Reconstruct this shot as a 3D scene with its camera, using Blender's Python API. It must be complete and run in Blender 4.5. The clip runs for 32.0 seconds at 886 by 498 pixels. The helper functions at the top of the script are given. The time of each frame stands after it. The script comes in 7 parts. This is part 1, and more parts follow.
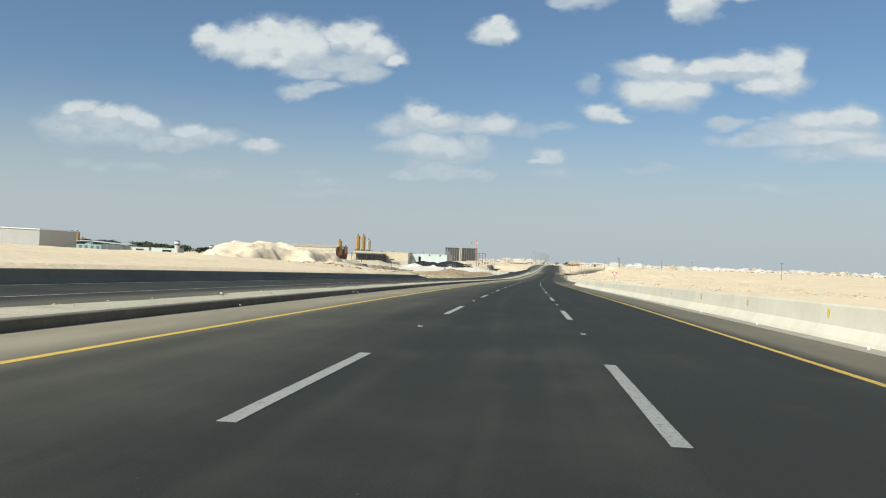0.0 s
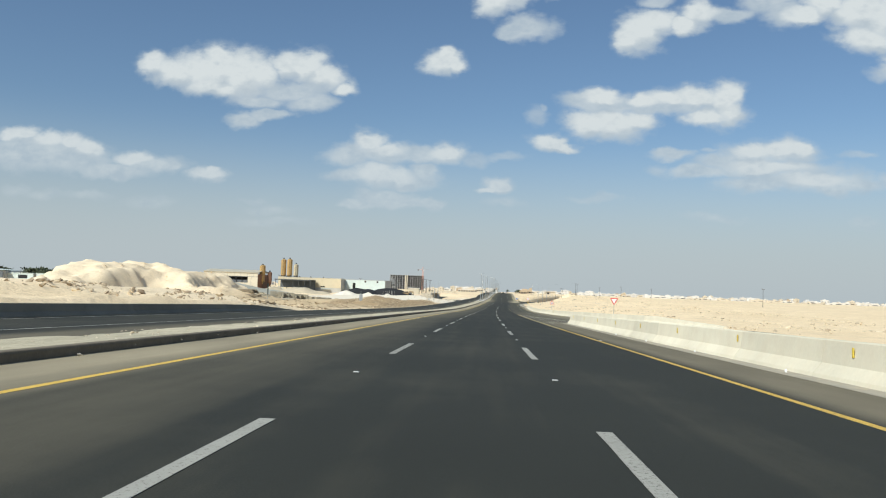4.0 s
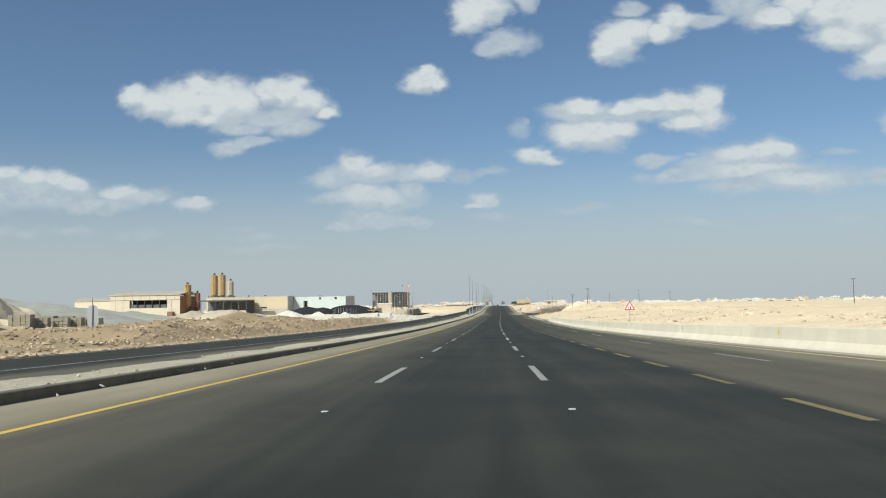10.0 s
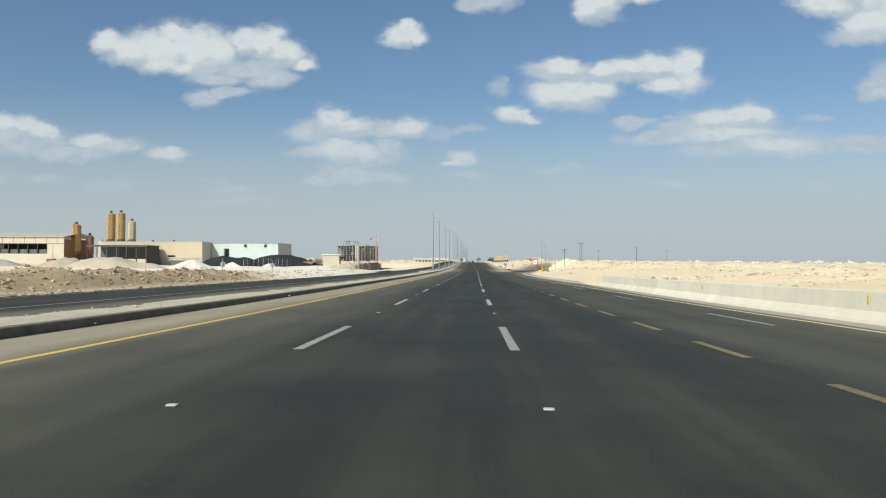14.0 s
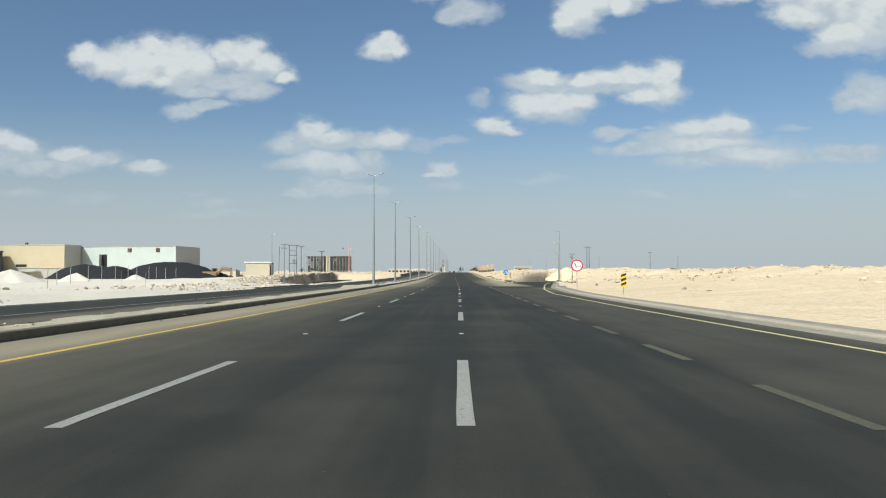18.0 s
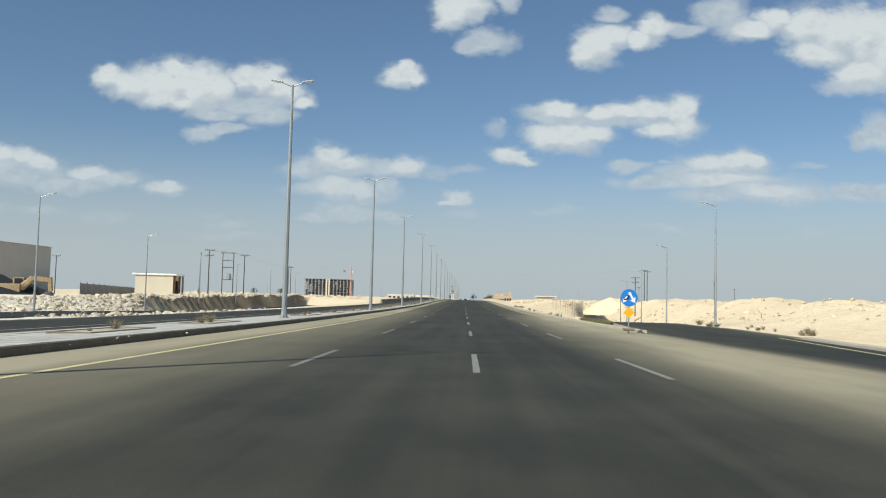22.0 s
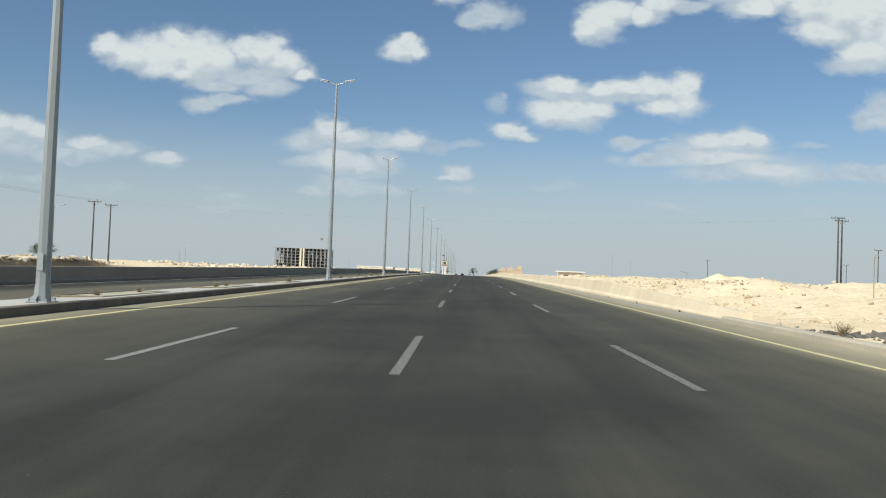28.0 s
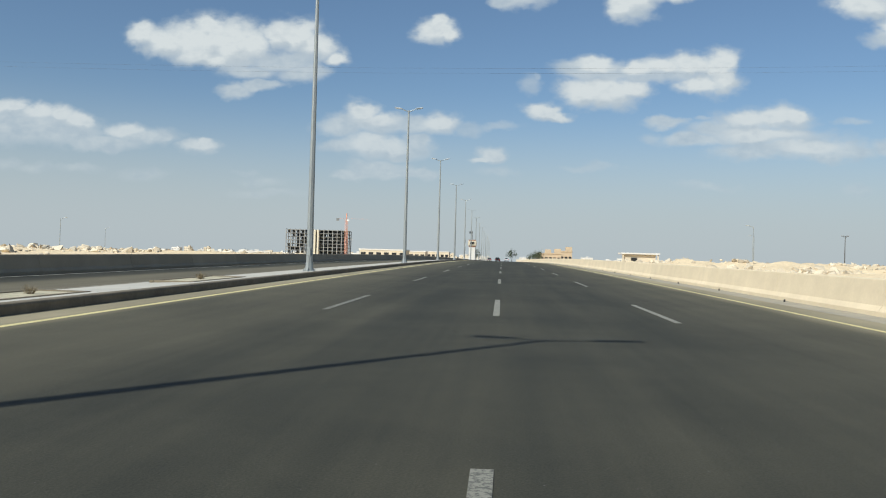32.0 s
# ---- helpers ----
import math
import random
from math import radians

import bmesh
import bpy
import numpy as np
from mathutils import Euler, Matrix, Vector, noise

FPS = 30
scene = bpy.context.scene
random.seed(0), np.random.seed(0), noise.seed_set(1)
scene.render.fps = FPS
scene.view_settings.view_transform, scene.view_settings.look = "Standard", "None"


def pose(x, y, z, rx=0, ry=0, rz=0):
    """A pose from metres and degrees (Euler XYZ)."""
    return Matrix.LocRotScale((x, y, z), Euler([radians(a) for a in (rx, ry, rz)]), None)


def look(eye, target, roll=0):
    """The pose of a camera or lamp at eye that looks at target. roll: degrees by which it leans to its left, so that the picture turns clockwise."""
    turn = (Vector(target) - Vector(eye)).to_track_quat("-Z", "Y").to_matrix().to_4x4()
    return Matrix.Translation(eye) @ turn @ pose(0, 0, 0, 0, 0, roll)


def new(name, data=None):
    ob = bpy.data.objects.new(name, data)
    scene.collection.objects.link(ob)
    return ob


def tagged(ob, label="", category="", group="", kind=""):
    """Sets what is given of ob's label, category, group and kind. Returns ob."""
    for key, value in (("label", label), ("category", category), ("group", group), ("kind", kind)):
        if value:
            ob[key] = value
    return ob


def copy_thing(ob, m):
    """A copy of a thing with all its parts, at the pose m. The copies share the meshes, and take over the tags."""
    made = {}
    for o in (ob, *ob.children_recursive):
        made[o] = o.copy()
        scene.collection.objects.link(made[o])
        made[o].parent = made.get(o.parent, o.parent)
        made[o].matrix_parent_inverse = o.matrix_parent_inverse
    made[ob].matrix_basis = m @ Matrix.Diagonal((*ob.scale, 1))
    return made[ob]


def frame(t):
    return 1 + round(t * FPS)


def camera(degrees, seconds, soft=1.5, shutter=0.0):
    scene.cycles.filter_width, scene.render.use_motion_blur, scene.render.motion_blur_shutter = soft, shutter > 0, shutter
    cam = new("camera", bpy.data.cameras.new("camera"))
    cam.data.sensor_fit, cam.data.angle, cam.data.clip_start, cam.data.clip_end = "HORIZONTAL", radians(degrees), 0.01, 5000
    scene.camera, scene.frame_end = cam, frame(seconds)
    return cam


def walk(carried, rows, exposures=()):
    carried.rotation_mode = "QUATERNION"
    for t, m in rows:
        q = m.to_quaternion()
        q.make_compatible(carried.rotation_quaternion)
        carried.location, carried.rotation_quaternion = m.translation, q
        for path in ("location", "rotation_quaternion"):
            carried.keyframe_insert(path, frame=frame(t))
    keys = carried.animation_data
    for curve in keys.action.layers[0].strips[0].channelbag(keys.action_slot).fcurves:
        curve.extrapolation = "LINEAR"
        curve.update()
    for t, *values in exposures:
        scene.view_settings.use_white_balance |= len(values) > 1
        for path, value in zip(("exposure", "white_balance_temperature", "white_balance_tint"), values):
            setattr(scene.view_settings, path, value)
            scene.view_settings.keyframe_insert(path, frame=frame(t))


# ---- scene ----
cam = camera(56.2, 32.0, soft=1.1)
PATH = [
    (0.0, (-1.008, -6.711, 1.403), (-14.912, 92.311, 2.576), 2.33),
    (0.5, (-1.319, 2.287, 1.294), (-11.592, 101.750, 2.568), 2.72),
    (1.0, (-1.624, 11.352, 1.177), (-10.495, 110.925, 3.723), 2.64),
    (1.5, (-1.922, 20.550, 1.049), (-9.962, 120.189, 3.775), 2.79),
    (2.0, (-2.226, 29.913, 0.911), (-10.579, 129.532, 3.447), 2.82),
    (2.5, (-2.548, 39.473, 0.760), (-11.891, 138.990, 3.765), 2.79),
    (3.0, (-2.880, 49.149, 0.602), (-13.874, 148.450, 4.892), 2.92),
    (3.5, (-3.217, 58.863, 0.441), (-11.547, 158.366, 5.894), 2.22),
    (4.0, (-3.599, 68.629, 0.275), (-11.568, 168.192, 5.141), 2.12),
    (4.5, (-3.975, 78.509, 0.105), (-11.150, 178.188, 3.678), 1.90),
    (5.0, (-4.346, 88.511, -0.070), (-10.723, 188.282, 2.209), 1.68),
    (5.5, (-4.711, 98.644, -0.250), (-10.725, 198.449, 1.440), 1.58),
    (6.0, (-5.026, 108.846, -0.433), (-11.186, 208.644, 1.171), 1.78),
    (6.5, (-5.323, 119.085, -0.615), (-10.907, 218.912, 1.199), 1.50),
    (7.0, (-5.620, 129.705, -0.801), (-11.660, 229.504, 1.133), 1.35),
    (7.5, (-5.936, 141.048, -0.997), (-12.431, 240.799, 1.732), 1.34),
    (8.0, (-6.198, 152.590, -1.194), (-13.740, 252.252, 2.068), 1.16),
    (8.5, (-6.341, 163.802, -1.383), (-14.179, 263.460, 1.209), 1.48),
    (9.0, (-6.403, 174.916, -1.571), (-14.801, 274.505, 1.844), 1.12),
    (9.5, (-6.423, 186.161, -1.762), (-15.683, 285.587, 3.593), -0.58),
    (10.0, (-6.466, 197.553, -1.956), (-13.236, 297.079, 5.019), -0.94),
    (10.5, (-6.596, 209.107, -2.154), (-10.796, 308.830, 3.971), 0.60),
    (11.0, (-6.753, 220.780, -2.355), (-10.557, 320.624, 1.749), 1.45),
    (11.5, (-6.873, 232.537, -2.550), (-11.999, 332.378, -0.213), 1.91),
    (12.0, (-6.968, 244.343, -2.732), (-13.635, 344.103, -0.900), 1.86),
    (12.5, (-7.044, 256.176, -2.902), (-14.165, 355.888, -0.293), 0.82),
    (13.0, (-7.102, 268.037, -3.058), (-12.276, 367.883, -1.013), -0.52),
    (13.5, (-7.139, 279.949, -3.202), (-10.908, 379.860, -1.299), 0.11),
    (14.0, (-7.149, 291.914, -3.330), (-11.045, 391.822, -1.520), 0.30),
    (14.5, (-7.144, 303.961, -3.442), (-11.321, 403.860, -1.834), 0.70),
    (15.0, (-7.125, 316.051, -3.537), (-11.582, 415.942, -2.132), 1.10),
    (15.5, (-7.092, 328.146, -3.614), (-11.676, 428.032, -2.301), 1.28),
    (16.0, (-7.013, 340.230, -3.673), (-10.066, 440.145, -0.899), 1.02),
    (16.5, (-6.923, 352.328, -3.722), (-7.831, 452.296, -1.335), 1.65),
    (17.0, (-6.838, 364.414, -3.766), (-5.944, 464.406, -2.844), 1.73),
    (17.5, (-6.769, 376.433, -3.807), (-6.744, 476.424, -2.438), 0.25),
    (18.0, (-6.716, 388.493, -3.843), (-8.445, 488.427, -0.659), -0.18),
    (18.5, (-6.673, 400.720, -3.876), (-10.191, 500.605, -0.603), 0.61),
    (19.0, (-6.643, 413.056, -3.902), (-10.782, 512.907, -0.349), 0.83),
    (19.5, (-6.624, 425.472, -3.921), (-9.844, 525.361, -0.495), 0.61),
    (20.0, (-6.627, 437.873, -3.932), (-9.724, 537.815, -2.502), 0.46),
    (20.5, (-6.658, 450.075, -3.936), (-9.627, 550.031, -3.633), 1.39),
    (21.0, (-6.691, 462.062, -3.931), (-11.131, 561.948, -5.719), 1.50),
    (21.5, (-6.739, 473.938, -3.925), (-12.222, 573.747, -1.106), 0.80),
    (22.0, (-6.738, 485.927, -3.919), (-10.038, 585.658, 2.631), 1.44),
    (22.5, (-6.631, 498.137, -3.913), (-8.651, 597.849, 3.397), 2.28),
    (23.0, (-6.491, 510.489, -3.907), (-8.374, 610.217, 3.212), 1.38),
    (23.5, (-6.394, 522.903, -3.900), (-9.207, 622.721, 1.433), 1.46),
    (24.0, (-6.313, 535.350, -3.881), (-8.736, 635.218, 0.649), 1.90),
    (24.5, (-6.229, 547.800, -3.844), (-9.907, 647.660, -0.051), 3.03),
    (25.0, (-6.157, 560.265, -3.788), (-9.812, 660.084, 0.991), 2.09),
    (25.5, (-6.119, 572.761, -3.713), (-8.685, 672.618, 0.980), 1.64),
    (26.0, (-6.217, 585.319, -3.621), (-8.746, 685.184, 0.931), 1.68),
    (26.5, (-6.309, 597.961, -3.516), (-8.754, 697.841, 0.725), 1.75),
    (27.0, (-6.390, 610.621, -3.400), (-8.752, 710.516, 0.530), 1.83),
    (27.5, (-6.460, 623.232, -3.274), (-8.784, 723.133, 0.515), 1.87),
    (28.0, (-6.621, 635.796, -3.138), (-9.740, 735.686, 0.385), 2.21),
    (28.5, (-6.786, 648.343, -2.992), (-10.768, 748.207, 0.364), 1.56),
    (29.0, (-6.953, 660.953, -2.843), (-11.787, 760.808, -0.473), 1.53),
    (29.5, (-7.117, 673.705, -2.688), (-11.869, 773.538, 0.605), 1.32),
    (30.0, (-7.261, 686.410, -2.530), (-11.341, 786.196, 2.563), 0.99),
    (30.5, (-7.366, 698.875, -2.372), (-10.193, 798.668, 3.419), 0.80),
    (31.0, (-7.450, 711.328, -2.215), (-9.926, 811.173, 2.758), 0.50),
    (31.5, (-7.528, 723.990, -2.060), (-11.899, 823.856, 0.702), 0.97),
    (32.0, (-7.603, 736.759, -1.910), (-14.764, 836.494, -0.602), 1.66),
]
walk(cam, [(t, look(eye, target, roll)) for t, eye, target, roll in PATH], [(t, e, 6100, 4) for t, e in ((0.0, 0.03), (6.0, 0.03), (9.0, 0.02), (10.5, -0.05), (12.0, 0.0), (19.0, 0.0), (21.0, -0.03), (23.0, 0.0), (24.0, 0.05), (25.0, 0.0), (28.0, 0.04), (30.0, -0.02), (32.0, 0.02))])

# ---- the road's line: heading and grade every 60 m ----
HEADING = [0.0410, 0.0367, 0.0324, 0.0269, 0.0205, 0.0144, 0.0085, 0.0025, -0.0017, -0.0018, 0.0052, 0.0086, 0.0047, 0.0016, 0.0004, -0.0001, -0.0002, -0.0002, -0.0001, -0.0001, -0.0000, -0.0000, 0.0000, 0.0000]
GRADE = [-0.0045, -0.0103, -0.0162, -0.0180, -0.0168, -0.0172, -0.0115, -0.0042, -0.0025, 0.0005, 0.0005, 0.0075, 0.0115, 0.0128, 0.0107, 0.0082, 0.0042, 0.0011, -0.0001, -0.0003, -0.0001, -0.0000, 0.0000, 0.0000]
KNOTS = np.arange(-80.0, 1301.0, 60.0)
UG = np.arange(-80.0, 1300.1, 2.0)
_a, _b = np.interp(UG, KNOTS, HEADING), np.interp(UG, KNOTS, GRADE)
_ma, _mb = (_a[1:] + _a[:-1]) / 2, (_b[1:] + _b[:-1]) / 2
RX = np.concatenate([[0], np.cumsum(-np.sin(_ma) * 2)])
RY = np.concatenate([[0], np.cumsum(np.cos(_ma) * 2)])
RZ = np.concatenate([[0], np.cumsum(_mb * 2)])
RX, RY, RZ = RX - RX[40], RY - RY[40], RZ - RZ[40]


def line_x(u):
    u = np.asarray(u, float)
    return np.interp(u, UG, RX) - np.where(u < UG[0], (u - UG[0]) * math.sin(HEADING[0]), 0.0)


def line_y(u):
    u = np.asarray(u, float)
    return np.interp(u, UG, RY) + np.where(u < UG[0], u - UG[0], 0.0) + np.where(u > UG[-1], u - UG[-1], 0.0)


def line_z(u):
    return np.interp(u, UG, RZ)


def heading(u):
    return np.interp(u, UG, _a)


def place(u, s, dz=0.0):
    """A point u metres along the road, s metres to its right, dz above it."""
    h = float(heading(u))
    return Vector((float(line_x(u)) + s * math.cos(h), float(line_y(u)) + s * math.sin(h), float(line_z(u)) + dz))


def turned(u, s, dz=0.0, turn=0.0):
    """A pose at (u, s) whose y axis follows the road."""
    p = place(u, s, dz)
    return pose(p.x, p.y, p.z, 0, 0, math.degrees(float(heading(u))) + turn)


# ---- sky, sun ----
SUN_AZ = radians(36)   # way of the light, from the y axis towards x
SUN_EL = radians(40)
world = bpy.data.worlds.new("sky")
scene.world = world
world.use_nodes = True
wn, wl = world.node_tree.nodes, world.node_tree.links
wn.clear()


def wnode(kind, **sets):
    n = wn.new(kind)
    for key, value in sets.items():
        setattr(n, key, value)
    return n


def wput(sock, value):
    if hasattr(value, "is_linked"):
        wl.new(value, sock)
    else:
        sock.default_value = value


def wmath(op, a, b=0.0, c=0.0, clamp=False):
    n = wnode("ShaderNodeMath", operation=op, use_clamp=clamp)
    for i, v in enumerate((a, b, c)):
        wput(n.inputs[i], v)
    return n.outputs[0]


def wvec(op, a, b):
    n = wnode("ShaderNodeVectorMath", operation=op)
    wput(n.inputs[0], a)
    wput(n.inputs[1], b)
    return n.outputs["Value" if op == "LENGTH" else "Vector"]


wout = wnode("ShaderNodeOutputWorld")
sky = wnode("ShaderNodeTexSky", sky_type="NISHITA", sun_disc=False, sun_elevation=SUN_EL, sun_rotation=SUN_AZ + math.pi,
            altitude=600.0, air_density=1.0, dust_density=1.8, ozone_density=2.4)
back_sky = wnode("ShaderNodeBackground")
wl.new(sky.outputs[0], back_sky.inputs[0])
back_sky.inputs[1].default_value = 0.093
coords = wnode("ShaderNodeTexCoord").outputs["Generated"]
split = wnode("ShaderNodeSeparateXYZ")
wl.new(coords, split.inputs[0])
ahead = wmath("MAXIMUM", split.outputs[1], 0.02)
flat_x, flat_z = wmath("DIVIDE", split.outputs[0], ahead), wmath("DIVIDE", split.outputs[2], ahead)
join = wnode("ShaderNodeCombineXYZ")
wl.new(flat_x, join.inputs[0])
wl.new(flat_z, join.inputs[1])
plane = join.outputs[0]
def wnoise(vec, scale, detail, rough, out=0):
    n = wnode("ShaderNodeTexNoise")
    wl.new(vec, n.inputs["Vector"])
    n.inputs["Scale"].default_value, n.inputs["Detail"].default_value, n.inputs["Roughness"].default_value = scale, detail, rough
    return n.outputs[out]


def wrange(value, a, b, lo, hi, kind="SMOOTHSTEP"):
    n = wnode("ShaderNodeMapRange", interpolation_type=kind)
    wput(n.inputs["Value"], value)
    for key, v in (("From Min", a), ("From Max", b), ("To Min", lo), ("To Max", hi)):
        wput(n.inputs[key], v)
    return n.outputs[0]


# the cloud edges billow: the plane is bent by noise at three sizes
stretched = wvec("MULTIPLY", plane, (1.0, 1.5, 1.0))
bent = plane
for size_, detail_, amp_ in ((16.0, 1.0, 0.028), (48.0, 1.5, 0.017), (140.0, 2.0, 0.005)):
    bent = wvec("ADD", bent, wvec("MULTIPLY", wvec("SUBTRACT", wnoise(stretched, size_, detail_, 0.55, 1), (0.5, 0.5, 0.5)), (amp_, amp_ * 0.62, 0.0)))
fluff = wnoise(stretched, 30.0, 4.0, 0.52)
fine_fluff = wnoise(stretched, 95.0, 3.0, 0.5)
fray = wmath("ADD", wmath("MULTIPLY", wmath("SUBTRACT", fluff, 0.5), 0.9), wmath("MULTIPLY", wmath("SUBTRACT", fine_fluff, 0.5), 0.55))


def cloud(blobs, plane_):
    """How far a direction lies from a cloud made of ellipses (middle x, z; half width, half height)."""
    near = None
    for x, z, rx, rz in blobs:
        n = wnode("ShaderNodeVectorMath", operation="MULTIPLY_ADD")
        wput(n.inputs[0], plane_)
        n.inputs[1].default_value, n.inputs[2].default_value = (1 / rx, 1 / rz, 0), (-x / rx, -z / rz, 0)
        d = wvec("LENGTH", n.outputs[0], (0, 0, 0))
        near = d if near is None else wmath("SMOOTH_MIN", near, d, 0.22)
    return near


def nearest(*groups):
    best = groups[0]
    for other in groups[1:]:
        best = wmath("MINIMUM", best, other)
    return best


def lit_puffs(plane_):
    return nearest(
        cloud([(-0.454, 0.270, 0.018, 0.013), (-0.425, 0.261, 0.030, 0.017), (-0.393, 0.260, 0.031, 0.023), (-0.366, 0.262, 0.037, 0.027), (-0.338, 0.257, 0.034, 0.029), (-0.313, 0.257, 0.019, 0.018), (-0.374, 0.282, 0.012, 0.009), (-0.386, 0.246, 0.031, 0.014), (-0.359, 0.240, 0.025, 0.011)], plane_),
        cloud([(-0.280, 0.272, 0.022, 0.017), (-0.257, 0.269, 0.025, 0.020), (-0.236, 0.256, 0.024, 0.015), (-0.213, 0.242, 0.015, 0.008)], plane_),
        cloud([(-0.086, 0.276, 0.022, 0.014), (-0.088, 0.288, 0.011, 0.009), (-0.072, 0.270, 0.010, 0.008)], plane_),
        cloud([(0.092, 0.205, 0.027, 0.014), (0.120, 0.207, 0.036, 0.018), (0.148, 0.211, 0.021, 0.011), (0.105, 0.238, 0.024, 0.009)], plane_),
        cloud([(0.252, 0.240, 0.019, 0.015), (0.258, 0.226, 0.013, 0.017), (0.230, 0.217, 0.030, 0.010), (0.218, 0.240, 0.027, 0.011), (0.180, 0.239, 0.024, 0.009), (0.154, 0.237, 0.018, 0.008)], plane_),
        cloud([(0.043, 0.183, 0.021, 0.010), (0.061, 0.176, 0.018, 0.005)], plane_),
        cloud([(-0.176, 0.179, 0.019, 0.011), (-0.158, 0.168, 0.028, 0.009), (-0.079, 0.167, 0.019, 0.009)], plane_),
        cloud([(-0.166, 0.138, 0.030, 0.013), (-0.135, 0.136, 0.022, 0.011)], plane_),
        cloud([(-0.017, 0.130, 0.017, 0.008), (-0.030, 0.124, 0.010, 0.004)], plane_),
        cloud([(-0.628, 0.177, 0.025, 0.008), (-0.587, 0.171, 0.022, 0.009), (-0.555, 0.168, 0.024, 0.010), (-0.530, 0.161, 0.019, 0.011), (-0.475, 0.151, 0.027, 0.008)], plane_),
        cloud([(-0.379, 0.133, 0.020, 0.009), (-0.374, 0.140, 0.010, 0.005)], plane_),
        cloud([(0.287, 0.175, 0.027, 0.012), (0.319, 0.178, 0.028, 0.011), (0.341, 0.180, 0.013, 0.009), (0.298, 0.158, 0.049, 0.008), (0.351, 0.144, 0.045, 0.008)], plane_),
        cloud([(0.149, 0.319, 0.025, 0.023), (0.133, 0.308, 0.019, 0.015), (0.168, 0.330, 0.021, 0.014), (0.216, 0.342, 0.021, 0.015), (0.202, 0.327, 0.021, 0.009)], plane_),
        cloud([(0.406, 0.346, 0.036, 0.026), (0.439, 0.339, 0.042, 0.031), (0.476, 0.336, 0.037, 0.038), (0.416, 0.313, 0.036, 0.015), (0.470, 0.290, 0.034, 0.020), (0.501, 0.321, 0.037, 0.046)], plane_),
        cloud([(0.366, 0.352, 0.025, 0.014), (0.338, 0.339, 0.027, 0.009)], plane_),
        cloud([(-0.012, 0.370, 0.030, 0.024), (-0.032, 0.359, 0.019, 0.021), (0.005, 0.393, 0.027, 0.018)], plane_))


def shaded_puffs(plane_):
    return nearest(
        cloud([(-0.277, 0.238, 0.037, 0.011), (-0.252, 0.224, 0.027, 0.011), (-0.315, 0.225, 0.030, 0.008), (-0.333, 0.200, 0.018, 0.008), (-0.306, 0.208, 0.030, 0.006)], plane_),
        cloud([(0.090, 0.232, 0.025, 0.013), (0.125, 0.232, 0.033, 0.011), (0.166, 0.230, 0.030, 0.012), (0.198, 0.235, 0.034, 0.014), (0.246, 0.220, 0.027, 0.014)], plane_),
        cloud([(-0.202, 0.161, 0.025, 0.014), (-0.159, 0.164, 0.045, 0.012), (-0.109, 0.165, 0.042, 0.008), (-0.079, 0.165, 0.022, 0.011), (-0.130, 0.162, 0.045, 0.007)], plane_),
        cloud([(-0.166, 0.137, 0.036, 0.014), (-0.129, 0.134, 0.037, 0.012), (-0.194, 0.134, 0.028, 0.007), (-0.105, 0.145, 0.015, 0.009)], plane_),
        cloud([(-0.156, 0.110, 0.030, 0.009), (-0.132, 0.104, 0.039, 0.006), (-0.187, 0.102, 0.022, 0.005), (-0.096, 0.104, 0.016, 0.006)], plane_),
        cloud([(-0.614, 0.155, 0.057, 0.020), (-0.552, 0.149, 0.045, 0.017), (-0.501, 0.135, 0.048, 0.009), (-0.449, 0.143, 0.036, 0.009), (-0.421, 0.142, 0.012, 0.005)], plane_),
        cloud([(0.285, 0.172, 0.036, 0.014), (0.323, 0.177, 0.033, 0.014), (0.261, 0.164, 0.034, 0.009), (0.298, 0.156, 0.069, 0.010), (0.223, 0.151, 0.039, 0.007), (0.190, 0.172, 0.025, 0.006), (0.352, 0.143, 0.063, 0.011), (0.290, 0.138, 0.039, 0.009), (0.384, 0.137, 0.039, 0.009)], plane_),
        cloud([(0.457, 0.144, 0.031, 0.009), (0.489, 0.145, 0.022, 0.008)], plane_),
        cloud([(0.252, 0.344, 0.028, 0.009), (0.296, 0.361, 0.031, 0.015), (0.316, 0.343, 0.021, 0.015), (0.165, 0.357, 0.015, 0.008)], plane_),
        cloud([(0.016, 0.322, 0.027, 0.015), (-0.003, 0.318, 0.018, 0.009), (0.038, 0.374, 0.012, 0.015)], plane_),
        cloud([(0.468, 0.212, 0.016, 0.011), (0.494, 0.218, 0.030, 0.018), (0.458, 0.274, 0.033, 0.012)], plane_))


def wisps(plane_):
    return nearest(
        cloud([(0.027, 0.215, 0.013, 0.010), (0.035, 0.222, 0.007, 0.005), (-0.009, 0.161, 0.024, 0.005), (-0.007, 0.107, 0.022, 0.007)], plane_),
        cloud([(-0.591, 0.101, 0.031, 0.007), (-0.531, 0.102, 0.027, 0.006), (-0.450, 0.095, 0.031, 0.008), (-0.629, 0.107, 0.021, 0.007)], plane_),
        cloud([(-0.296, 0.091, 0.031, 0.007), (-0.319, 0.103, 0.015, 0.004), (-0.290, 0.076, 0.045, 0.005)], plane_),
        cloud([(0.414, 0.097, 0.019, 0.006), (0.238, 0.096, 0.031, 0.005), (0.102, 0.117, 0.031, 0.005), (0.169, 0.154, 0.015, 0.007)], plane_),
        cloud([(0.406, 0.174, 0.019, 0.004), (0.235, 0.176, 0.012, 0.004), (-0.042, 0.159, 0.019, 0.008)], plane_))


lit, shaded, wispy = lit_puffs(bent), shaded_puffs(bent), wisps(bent)
